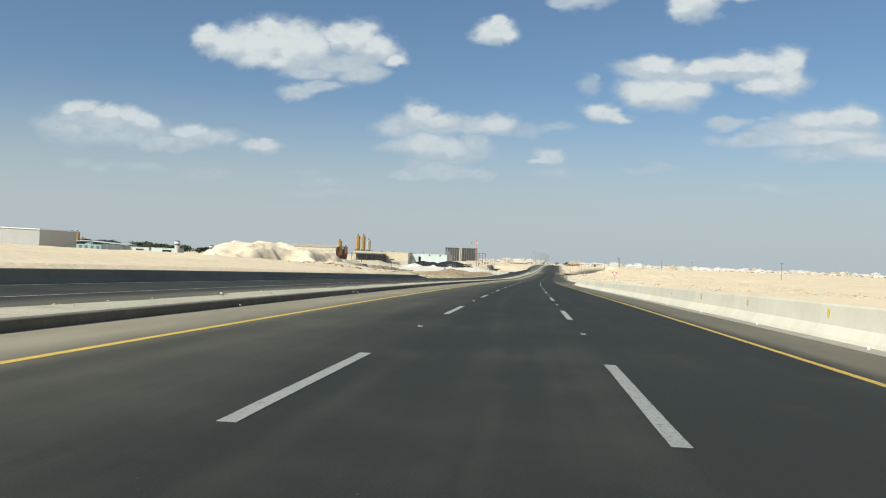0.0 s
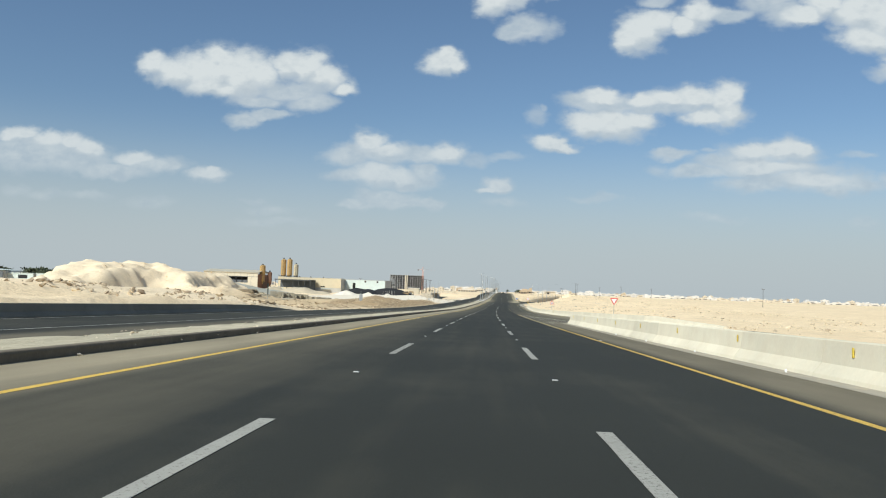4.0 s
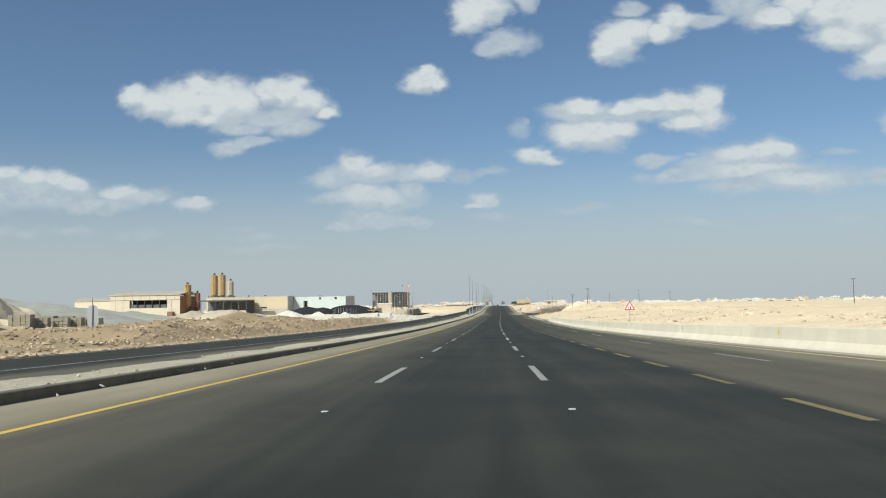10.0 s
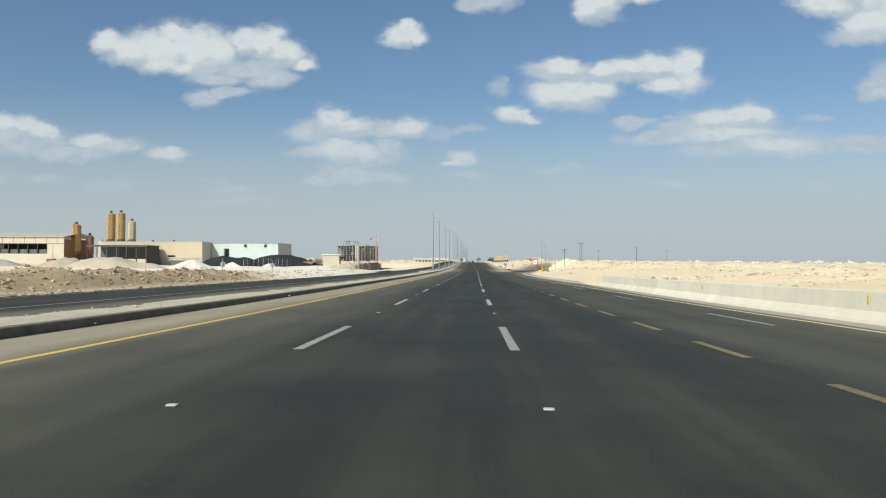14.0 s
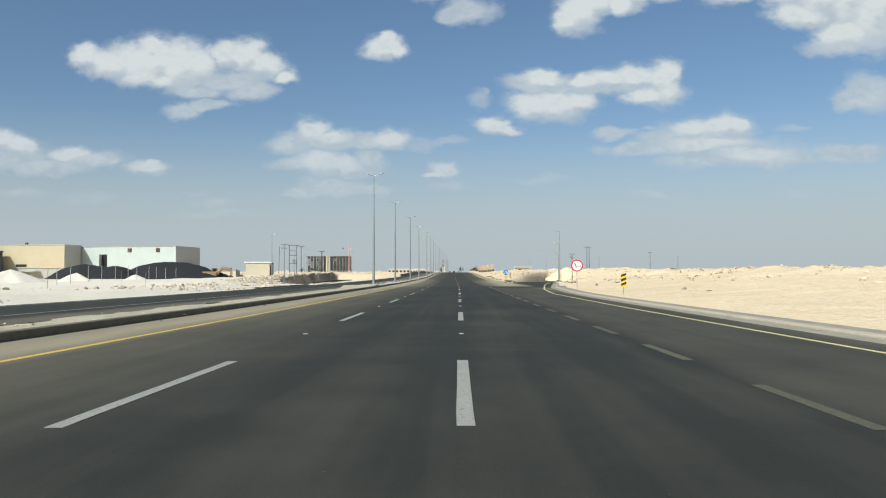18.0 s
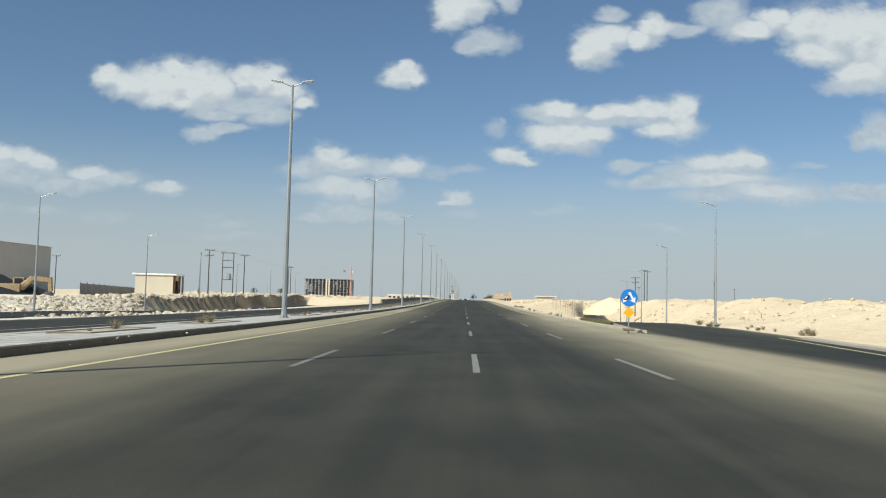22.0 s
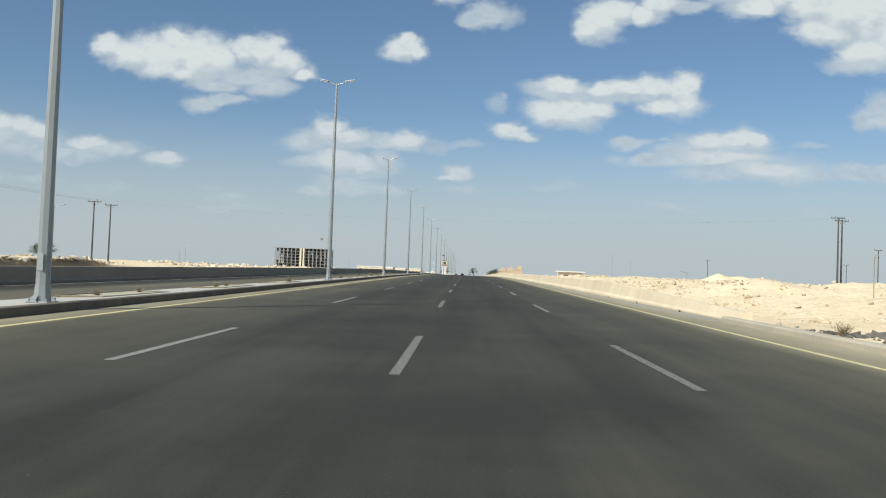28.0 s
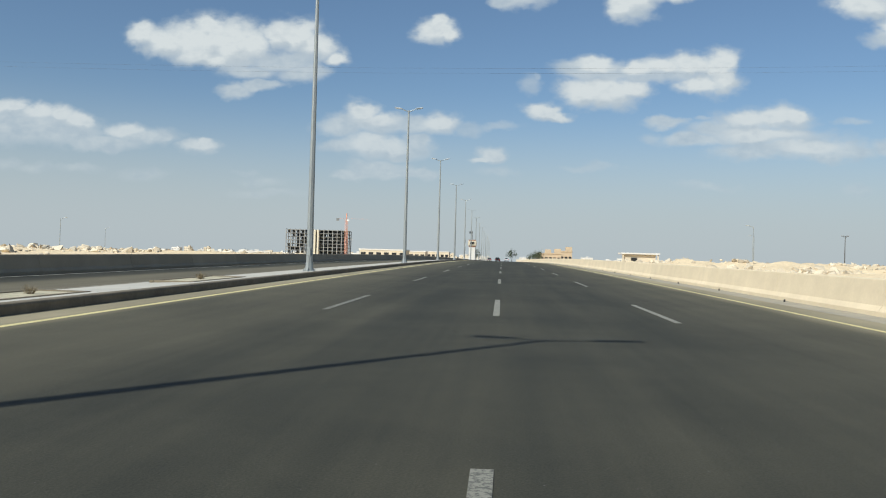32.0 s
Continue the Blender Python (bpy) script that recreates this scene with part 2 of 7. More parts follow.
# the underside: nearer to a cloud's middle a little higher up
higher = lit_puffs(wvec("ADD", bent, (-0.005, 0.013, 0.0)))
under = wrange(wmath("SUBTRACT", lit, higher), -0.25, 0.75, 0.0, 1.0)
soft_edge = wmath("ADD", 0.72, wmath("MULTIPLY", under, 0.50))
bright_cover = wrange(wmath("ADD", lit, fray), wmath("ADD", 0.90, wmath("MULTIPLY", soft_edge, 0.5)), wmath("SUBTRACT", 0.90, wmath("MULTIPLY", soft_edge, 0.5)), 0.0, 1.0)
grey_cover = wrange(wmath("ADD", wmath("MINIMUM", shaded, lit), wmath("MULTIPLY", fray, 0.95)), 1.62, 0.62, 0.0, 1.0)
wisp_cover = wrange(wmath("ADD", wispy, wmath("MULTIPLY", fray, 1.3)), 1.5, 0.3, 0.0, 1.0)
front = wmath("GREATER_THAN", split.outputs[1], 0.05)
# low clouds fade into the dust haze
depth_fade = wmath("MULTIPLY", wrange(flat_z, 0.05, 0.20, 0.66, 1.0), front)
grey_veil = wmath("MULTIPLY", wmath("MAXIMUM", wmath("MULTIPLY", grey_cover, 0.86), wmath("MULTIPLY", wisp_cover, 0.50)), depth_fade)
bright_veil = wmath("MULTIPLY", wmath("MULTIPLY", wmath("MULTIPLY", bright_cover, wrange(flat_z, 0.10, 0.24, 0.55, 1.0)), wmath("SUBTRACT", 0.97, wmath("MULTIPLY", under, 0.20))), depth_fade)
grey_tone = wnode("ShaderNodeValToRGB")
grey_tone.color_ramp.elements[0].position, grey_tone.color_ramp.elements[0].color = 0.30, (0.46, 0.51, 0.56, 1)
grey_tone.color_ramp.elements[1].position, grey_tone.color_ramp.elements[1].color = 0.72, (0.61, 0.63, 0.64, 1)
wl.new(wmath("ADD", fluff, wmath("MULTIPLY", wmath("SUBTRACT", fine_fluff, 0.5), 0.5)), grey_tone.inputs[0])
bright_tone = wnode("ShaderNodeValToRGB")
bright_tone.color_ramp.elements[0].position, bright_tone.color_ramp.elements[0].color = 0.10, (0.52, 0.55, 0.58, 1)
bright_tone.color_ramp.elements[1].position, bright_tone.color_ramp.elements[1].color = 0.72, (0.71, 0.71, 0.70, 1)
wl.new(wmath("ADD", wmath("ADD", wmath("MULTIPLY", wmath("SUBTRACT", 1.0, under), 0.62), 0.12), wmath("ADD", wmath("MULTIPLY", wmath("SUBTRACT", fluff, 0.5), 0.9), wmath("MULTIPLY", wmath("SUBTRACT", fine_fluff, 0.5), 0.7))), bright_tone.inputs[0])
back_grey, back_bright = wnode("ShaderNodeBackground"), wnode("ShaderNodeBackground")
wl.new(grey_tone.outputs[0], back_grey.inputs[0])
wl.new(bright_tone.outputs[0], back_bright.inputs[0])
# dust haze along the horizon
haze = wrange(wmath("ABSOLUTE", split.outputs[2]), 0.0, 0.22, 0.92, 0.0, "SMOOTHERSTEP")
back_haze = wnode("ShaderNodeBackground")
back_haze.inputs[0].default_value, back_haze.inputs[1].default_value = (0.49, 0.515, 0.53, 1), 1.0
layers = back_sky.outputs[0]
for share, layer in ((haze, back_haze), (grey_veil, back_grey), (bright_veil, back_bright)):
    mix = wnode("ShaderNodeMixShader")
    wl.new(share, mix.inputs[0])
    wl.new(layers, mix.inputs[1])
    wl.new(layer.outputs[0], mix.inputs[2])
    layers = mix.outputs[0]
wl.new(layers, wout.inputs[0])

sun = new("sun", bpy.data.lights.new("sun", "SUN"))
sun.data.energy, sun.data.angle, sun.data.color = 4.9, radians(0.53), (1.0, 0.95, 0.86)
sun.matrix_world = look((0, 0, 200), Vector((0, 0, 200)) + Vector((math.sin(SUN_AZ) * math.cos(SUN_EL), math.cos(SUN_AZ) * math.cos(SUN_EL), -math.sin(SUN_EL))))

# ---- helpers for meshes and materials ----
def mat(name, build, rough=0.8, metal=0.0):
    m = bpy.data.materials.new(name)
    m.use_nodes = True
    t = m.node_tree
    b = t.nodes["Principled BSDF"]
    b.inputs["Roughness"].default_value, b.inputs["Metallic"].default_value = rough, metal
    build(t, b)
    return m


def tnode(t, kind, sets=None, **ins):
    n = t.nodes.new(kind)
    for key, value in (sets or {}).items():
        setattr(n, key, value)
    for key, value in ins.items():
        sock = n.inputs[key.replace("_", " ")]
        if hasattr(value, "is_linked"):
            t.links.new(value, sock)
        else:
            sock.default_value = value
    return n


def tmath(t, op, a, b=0.0, clamp=False):
    n = t.nodes.new("ShaderNodeMath")
    n.operation, n.use_clamp = op, clamp
    for i, v in enumerate((a, b)):
        if hasattr(v, "is_linked"):
            t.links.new(v, n.inputs[i])
        else:
            n.inputs[i].default_value = v
    return n.outputs[0]


def noise_of(t, vec, scale, detail=4.0, rough=0.6, stretch=None):
    if stretch:
        vec = tnode(t, "ShaderNodeMapping", Vector=vec, Scale=stretch).outputs[0]
    return tnode(t, "ShaderNodeTexNoise", Vector=vec, Scale=scale, Detail=detail, Roughness=rough).outputs[0]


def ramp_of(t, fac, *stops):
    n = tnode(t, "ShaderNodeValToRGB", Fac=fac)
    e = n.color_ramp.elements
    while len(e) < len(stops):
        e.new(0.5)
    for i, (p, c) in enumerate(stops):
        e[i].position = p
        e[i].color = (*c, 1) if len(c) == 3 else c
    return n.outputs[0]


def mixed(t, fac, a, b, mode="MIX"):
    n = t.nodes.new("ShaderNodeMix")
    n.data_type, n.blend_type = "RGBA", mode
    for sock, v in ((n.inputs["Factor"], fac), (n.inputs["A"], a), (n.inputs["B"], b)):
        pass
    socks = [s for s in n.inputs if s.enabled]
    for s, v in zip(socks, (fac, a, b)):
        if hasattr(v, "is_linked"):
            t.links.new(v, s)
        else:
            s.default_value = v if not isinstance(v, tuple) or len(v) == 4 else (*v, 1)
    return [s for s in n.outputs if s.enabled][0]


def bump(t, b, height, strength=0.4, dist=0.02):
    n = tnode(t, "ShaderNodeBump", Height=height, Strength=strength, Distance=dist)
    t.links.new(n.outputs[0], b.inputs["Normal"])


def worn(name, color, rough=0.7, metal=0.0, spread=0.25, scale=1.2, dust=0.0, grain=40.0, depth=0.004, spec=None):
    """A plain painted or raw surface with blotches, fine grain and dust."""
    def build(t, b):
        g = tnode(t, "ShaderNodeTexCoord").outputs["Object"]
        rnd = tnode(t, "ShaderNodeObjectInfo").outputs["Random"]
        big, fine = noise_of(t, g, scale, 5), noise_of(t, g, grain, 3)
        k = tmath(t, "ADD", tmath(t, "MULTIPLY", tmath(t, "SUBTRACT", big, 0.5), spread * 1.6), tmath(t, "MULTIPLY", tmath(t, "SUBTRACT", fine, 0.5), spread * 0.7))
        k = tmath(t, "ADD", tmath(t, "ADD", k, 1.0), tmath(t, "MULTIPLY", tmath(t, "SUBTRACT", rnd, 0.5), spread * 0.5))
        col = mixed(t, 1.0, color, tnode(t, "ShaderNodeCombineColor", Red=k, Green=k, Blue=k).outputs[0], "MULTIPLY")
        if dust:
            d = ramp_of(t, noise_of(t, g, scale * 2.3, 6, 0.7), (0.42, (0, 0, 0)), (0.68, (1, 1, 1)))
            col = mixed(t, tmath(t, "MULTIPLY", d, dust), col, (0.56, 0.45, 0.31))
        t.links.new(col, b.inputs["Base Color"])
        b.inputs["Roughness"].default_value = rough
        if spec is not None:
            b.inputs["Specular IOR Level"].default_value = spec
        bump(t, b, fine, 0.35, depth)
    return mat(name, build, rough, metal)


def asphalt(name, dark, dusty):
    """Asphalt whose wear follows the wheel paths; the map holds metres along and across the road."""
    def build(t, b):
        uv = tnode(t, "ShaderNodeUVMap", {"uv_map": "road"}).outputs[0]
        sep = tnode(t, "ShaderNodeSeparateXYZ", Vector=uv)
        across = sep.outputs[1]
        grain = noise_of(t, uv, 55.0, 3, 0.7)
        blot = noise_of(t, uv, 0.22, 6, 0.65)
        streak = noise_of(t, uv, 1.0, 5, 0.6, stretch=(0.03, 1.1, 1))
        base = ramp_of(t, blot, (0.30, tuple(0.92 * c for c in dark)), (0.72, tuple(1.12 * c for c in dark)))
        speck = ramp_of(t, grain, (0.35, (0.62, 0.62, 0.62)), (0.75, (1.5, 1.48, 1.42)))
        base = mixed(t, 1.0, base, speck, "MULTIPLY")
        chip = ramp_of(t, noise_of(t, uv, 21.0, 2, 0.5), (0.735, (0, 0, 0)), (0.775, (1, 1, 1)))
        base = mixed(t, tmath(t, "MULTIPLY", chip, 0.5), base, (0.20, 0.19, 0.17))
        side = tnode(t, "ShaderNodeAttribute", {"attribute_name": "dust"}).outputs["Fac"]
        cloudy = noise_of(t, uv, 0.45, 5, 0.62, stretch=(0.22, 1.0, 1))
        side = tmath(t, "MULTIPLY", side, tmath(t, "ADD", 0.45, tmath(t, "MULTIPLY", cloudy, 1.05)))
        film = tmath(t, "ADD", side, tmath(t, "MULTIPLY", tmath(t, "SUBTRACT", streak, 0.5), 0.22))
        film = tmath(t, "ADD", film, tmath(t, "MULTIPLY", tmath(t, "SUBTRACT", blot, 0.5), 0.2), True)
        film = tmath(t, "MULTIPLY", film, tmath(t, "ADD", tmath(t, "MULTIPLY", grain, 0.5), 0.7), True)
        t.links.new(mixed(t, film, base, dusty), b.inputs["Base Color"])
        b.inputs["Roughness"].default_value = 0.82
        b.inputs["Specular IOR Level"].default_value = 0.3
        bump(t, b, grain, 0.5, 0.006)
    return mat(name, build, 0.85)


def sand_of(name, light, dark, stone):
    def build(t, b):
        g = tnode(t, "ShaderNodeTexCoord").outputs["Object"]
        big, mid, fine = noise_of(t, g, 0.025, 6, 0.6), noise_of(t, g, 0.35, 6, 0.65), noise_of(t, g, 6.0, 5, 0.7)
        col = ramp_of(t, tmath(t, "ADD", tmath(t, "MULTIPLY", big, 0.6), tmath(t, "MULTIPLY", mid, 0.4)), (0.36, dark), (0.60, light))
        pebble = ramp_of(t, fine, (0.40, (0.62, 0.60, 0.57)), (0.57, (1.05, 1.04, 1.03)))
        col = mixed(t, 0.42, col, pebble, "MULTIPLY")
        lump = noise_of(t, g, 1.3, 5, 0.65)
        col = mixed(t, 0.55, col, ramp_of(t, lump, (0.34, (0.86, 0.84, 0.81)), (0.52, (1.08, 1.07, 1.06))), "MULTIPLY")
        spots = tnode(t, "ShaderNodeTexVoronoi", Vector=g, Scale=0.9, Randomness=1.0)
        pat = tmath(t, "MULTIPLY", ramp_of(t, spots.outputs["Distance"], (0.06, (1, 1, 1)), (0.15, (0, 0, 0))), ramp_of(t, mid, (0.50, (0, 0, 0)), (0.6, (1, 1, 1))))
        col = mixed(t, tmath(t, "MULTIPLY", pat, 0.6), col, stone)
        worn_ = ramp_of(t, noise_of(t, g, 0.14, 6, 0.68), (0.50, (0, 0, 0)), (0.66, (1, 1, 1)))
        col = mixed(t, tmath(t, "MULTIPLY", worn_, 0.42), col, tuple(c * 0.8 for c in dark))
        tint = tnode(t, "ShaderNodeAttribute", {"attribute_name": "soil"}).outputs["Fac"]
        blend = tmath(t, "ADD", tint, tmath(t, "MULTIPLY", tmath(t, "SUBTRACT", mid, 0.5), tmath(t, "MULTIPLY", tmath(t, "ABSOLUTE", tint), 0.8)))
        col = mixed(t, tmath(t, "MAXIMUM", blend, 0.0, True), col, (0.74, 0.70, 0.60))
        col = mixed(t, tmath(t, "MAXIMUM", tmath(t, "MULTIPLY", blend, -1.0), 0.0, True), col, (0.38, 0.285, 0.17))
        t.links.new(col, b.inputs["Base Color"])
        b.inputs["Roughness"].default_value = 0.95
        b.inputs["Specular IOR Level"].default_value = 0.12
        bump(t, b, tmath(t, "ADD", tmath(t, "ADD", mid, tmath(t, "MULTIPLY", lump, 0.7)), tmath(t, "MULTIPLY", fine, 0.15)), 0.8, 0.20)
    return mat(name, build, 0.95)


ASPHALT = asphalt("asphalt", (0.0262, 0.0272, 0.0205), (0.38, 0.325, 0.215))
ASPHALT_OLD = asphalt("asphalt_worn", (0.0345, 0.034, 0.0245), (0.40, 0.345, 0.225))
SAND = sand_of("desert_sand", (0.855, 0.70, 0.475), (0.77, 0.615, 0.40), (0.36, 0.28, 0.185))


def paint(name, color, wear=0.5, coat="Object"):
    """Road paint: patchy, with pits and rubbed places where the asphalt shows."""
    def build(t, b):
        g = tnode(t, "ShaderNodeTexCoord").outputs[coat]
        rnd = tnode(t, "ShaderNodeObjectInfo").outputs["Random"]
        big, mid, fine = noise_of(t, g, 1.1, 4), noise_of(t, g, 20.0, 5, 0.7), noise_of(t, g, 90.0, 3, 0.7)
        k = tmath(t, "ADD", 0.72, tmath(t, "ADD", tmath(t, "MULTIPLY", big, 0.36), tmath(t, "MULTIPLY", tmath(t, "ADD", fine, rnd), 0.13)))
        col = mixed(t, 1.0, color, tnode(t, "ShaderNodeCombineColor", Red=k, Green=k, Blue=k).outputs[0], "MULTIPLY")
        w = tmath(t, "ADD", tmath(t, "MULTIPLY", mid, 0.65), tmath(t, "ADD", tmath(t, "MULTIPLY", fine, 0.35), tmath(t, "MULTIPLY", tmath(t, "SUBTRACT", rnd, 0.5), 0.06)))
        hole = ramp_of(t, w, (0.36 + 0.10 * wear, (1, 1, 1)), (0.42 + 0.10 * wear, (0, 0, 0)))
        t.links.new(mixed(t, tmath(t, "MULTIPLY", hole, 0.75), col, (0.05, 0.05, 0.047)), b.inputs["Base Color"])
        b.inputs["Specular IOR Level"].default_value = 0.3
        bump(t, b, w, 0.3, 0.003)
    return mat(name, build, 0.7)


PAINT_WHITE = paint("road_paint_white", (0.35, 0.34, 0.295), 0.4)
PAINT_GREY = paint("road_paint_grey", (0.26, 0.25, 0.205), 0.75)
PAINT_YELLOW = paint("road_paint_yellow", (0.64, 0.43, 0.085), 0.3)
PAINT_FADED = paint("road_paint_faded", (0.24, 0.19, 0.075), 0.8)
PAINT_DUSTY = paint("road_paint_dusty_yellow", (0.40, 0.32, 0.14), 0.6)
PAINT_CREAM = paint("road_paint_cream", (0.60, 0.57, 0.45), 0.35)
PAINT_GHOST = paint("road_paint_nearly_gone", (0.125, 0.115, 0.065), 1.0)
PAINT_PALE = paint("road_paint_pale_yellow", (0.64, 0.55, 0.27), 0.4)
CONCRETE = worn("barrier_concrete", (0.65, 0.60, 0.465), 0.85, spread=0.22, scale=0.5, dust=0.25, grain=12.0, depth=0.006)
TAN_CONCRETE = worn("sandy_concrete", (0.70, 0.58, 0.40), 0.9, spread=0.2, scale=0.5, dust=0.4, grain=12.0, depth=0.006)
# dark copy of the barrier concrete: shade of the road-facing side in its colour
SHADED_CONCRETE = worn("weathered_concrete", (0.25, 0.215, 0.155), 0.9, spread=0.35, scale=0.35, dust=0.06, grain=12.0, depth=0.006)
# base colour lowered to carry the shade on the left kerb's face
KERB = worn("kerb_concrete", (0.170, 0.140, 0.094), 0.9, spread=0.45, scale=0.8, dust=0.12, grain=15.0, depth=0.006)
STEEL = worn("galvanised_steel", (0.33, 0.345, 0.335), 0.5, 0.55, spread=0.18, scale=1.5)


def mesh_ob(name, verts, faces, material, parent=None, smooth=False):
    me = bpy.data.meshes.new(name)
    me.from_pydata([tuple(v) for v in verts], [], faces)
    me.update()
    if material:
        me.materials.append(material)
    if smooth:
        me.polygons.foreach_set("use_smooth", [True] * len(me.polygons))
    ob = new(name, me)
    if parent:
        ob.parent = parent
    return ob


def part(name, bm, material, parent=None, label="", smooth=False):
    me = bpy.data.meshes.new(name)
    bmesh.ops.recalc_face_normals(bm, faces=bm.faces[:])
    bm.to_mesh(me)
    bm.free()
    for m in (material if isinstance(material, (list, tuple)) else [material]):
        me.materials.append(m)
    if smooth:
        me.polygons.foreach_set("use_smooth", [True] * len(me.polygons))
    ob = new(name, me)
    if parent:
        ob.parent = parent
    if label:
        ob["label"] = label
    return ob


def again(ob, parent, m):
    """Another object on the same mesh."""
    o = bpy.data.objects.new(ob.name.split(".")[0], ob.data)
    scene.collection.objects.link(o)
    o.parent = parent
    o.matrix_local = m
    return o


def thing(name, m, label, category, group="", kind=""):
    e = new(name)
    e.empty_display_size = 0.3
    e.matrix_world = m
    return tagged(e, label, category, group, kind)


def box(bm, cx, cy, cz, sx, sy, sz, rot=None, bevel=0.0):
    """A box by its middle and full sizes."""
    vs = bmesh.ops.create_cube(bm, size=1.0)["verts"]
    bmesh.ops.scale(bm, vec=(sx, sy, sz), verts=vs)
    if bevel:
        es = list({e for v in vs for e in v.link_edges})
        vs = bmesh.ops.bevel(bm, geom=es, offset=bevel, segments=1, affect="EDGES")["verts"]
        vs = list({v for v in vs if v.is_valid})
    if rot:
        bmesh.ops.rotate(bm, cent=(0, 0, 0), matrix=rot.to_3x3() if hasattr(rot, "to_3x3") else rot, verts=vs)
    bmesh.ops.translate(bm, vec=(cx, cy, cz), verts=vs)
    return vs


def tube(bm, p, q, r0, r1=None, n=10, caps=True):
    """A round bar from p to q."""
    p, q = Vector(p), Vector(q)
    d = q - p
    m = Matrix.Translation((p + q) / 2) @ d.to_track_quat("Z", "Y").to_matrix().to_4x4()
    return bmesh.ops.create_cone(bm, cap_ends=caps, segments=n, radius1=r0, radius2=r0 if r1 is None else r1, depth=d.length, matrix=m)["verts"]


def strip(name, us, lo, hi, dz, material, parent=None, dust=None, cols=1, wave=0.0):
    """A ribbon that follows the road between the offsets lo(u) and hi(u)."""
    us = np.asarray(us, float)
    a = np.array([lo(u) for u in us]) if callable(lo) else np.full(len(us), float(lo))
    b = np.array([hi(u) for u in us]) if callable(hi) else np.full(len(us), float(hi))
    k = np.linspace(0, 1, cols + 1)
    S = a[:, None] * (1 - k) + b[:, None] * k
    U = np.repeat(us[:, None], cols + 1, 1)
    h = heading(U)
    Z = line_z(U) + (dz(U, S) if callable(dz) else dz)
    V = np.stack([line_x(U) + S * np.cos(h), line_y(U) + S * np.sin(h), Z], -1).reshape(-1, 3)
    n = cols + 1
    F = [(i * n + j, i * n + j + 1, (i + 1) * n + j + 1, (i + 1) * n + j) for i in range(len(us) - 1) for j in range(cols)]
    ob = mesh_ob(name, V, F, material, parent)
    me = ob.data
    uv = me.uv_layers.new(name="road")
    idx = np.empty(len(me.loops), int)
    me.loops.foreach_get("vertex_index", idx)
    flat = np.stack([U.ravel(), S.ravel()], -1)[idx].astype(np.float32)
    uv.data.foreach_set("uv", flat.ravel())
    at = me.attributes.new("dust", "FLOAT", "POINT")
    at.data.foreach_set("value", (dust(U, S).ravel() if dust else np.zeros(U.size)).astype(np.float32))
    return ob


def sweep(name, us, profile, offset, material, parent=None, closed_ends=True, rise=None):
    """A profile of (across, up) points drawn along the road at offset(u)."""
    us = np.asarray(us, float)
    off = np.array([offset(u) for u in us]) if callable(offset) else np.full(len(us), float(offset))
    V, F, n = [], [], len(profile)
    for u, s in zip(us, off):
        for ds, dz in profile:
            V.append(place(u, s + ds, dz * (rise(u) if rise and dz > 0 else 1.0)))
    for i in range(len(us) - 1):
        for j in range(n - 1):
            F.append((i * n + j, (i + 1) * n + j, (i + 1) * n + j + 1, i * n + j + 1))
    if closed_ends:
        F.append(tuple(range(n)))
        F.append(tuple(range((len(us) - 1) * n, len(us) * n))[::-1])
    ob = mesh_ob(name, V, F, material, parent)
    bm = bmesh.new()
    bm.from_mesh(ob.data)
    bmesh.ops.recalc_face_normals(bm, faces=bm.faces[:])
    bm.to_mesh(ob.data)
    bm.free()
    return ob


# ---- noise for the land ----
TABLES = {}


def vnoise(x, y, seed):
    if seed not in TABLES:
        TABLES[seed] = np.random.RandomState(seed).rand(256, 256)
    r = TABLES[seed]
    xi, yi = np.floor(x).astype(int), np.floor(y).astype(int)
    fx, fy = x - xi, y - yi
    fx, fy = fx * fx * (3 - 2 * fx), fy * fy * (3 - 2 * fy)
    g = lambda i, j: r[(xi + i) % 256, (yi + j) % 256]
    return (g(0, 0) * (1 - fx) + g(1, 0) * fx) * (1 - fy) + (g(0, 1) * (1 - fx) + g(1, 1) * fx) * fy - 0.5


def fbm(x, y, size, seed, octaves=5, gain=0.5):
    total, amp = 0.0, 1.0
    for k in range(octaves):
        total = total + amp * vnoise(x / size + 17.3 * k, y / size + 9.1 * k, seed + k)
        size, amp = size / 2.03, amp * gain
    return total


def smooth(x, a, b):
    k = np.clip((np.asarray(x, float) - a) / (b - a), 0, 1)
    return k * k * (3 - 2 * k)


# ---- offsets across the road ----
def left_kerb(u):
    return float(np.interp(u, [-80, 560, 640, 1300], [-9.6, -9.6, -8.35, -8.35]))


def opp_near(u):
    return float(np.interp(u, [-80, 540, 640, 1300], [-14.2, -14.2, -11.1, -11.1]))


def opp_far(u):
    return float(np.interp(u, [-80, 500, 560, 660, 1300], [-22.2, -22.6, -22.0, -17.8, -17.4]))


def median_top(u, s):
    """Height of the median over the road: it falls towards the oncoming carriageway."""
    near, far = np.vectorize(left_kerb)(u), np.vectorize(opp_near)(u)
    k = np.clip((np.asarray(s, float) - far) / (near - far), 0, 1)
    return np.where(np.asarray(u) < 488, -0.05 + 0.17 * k, 0.085 + 0.12 * k)


def ramp_wall(u):
    return float(np.interp(u, [90, 120, 150, 167, 184, 205, 225, 244, 268, 290, 320, 364], [36, 28, 20.2, 16.4, 13.7, 12.2, 11.4, 10.8, 10.1, 9.7, 9.6, 9.7]))


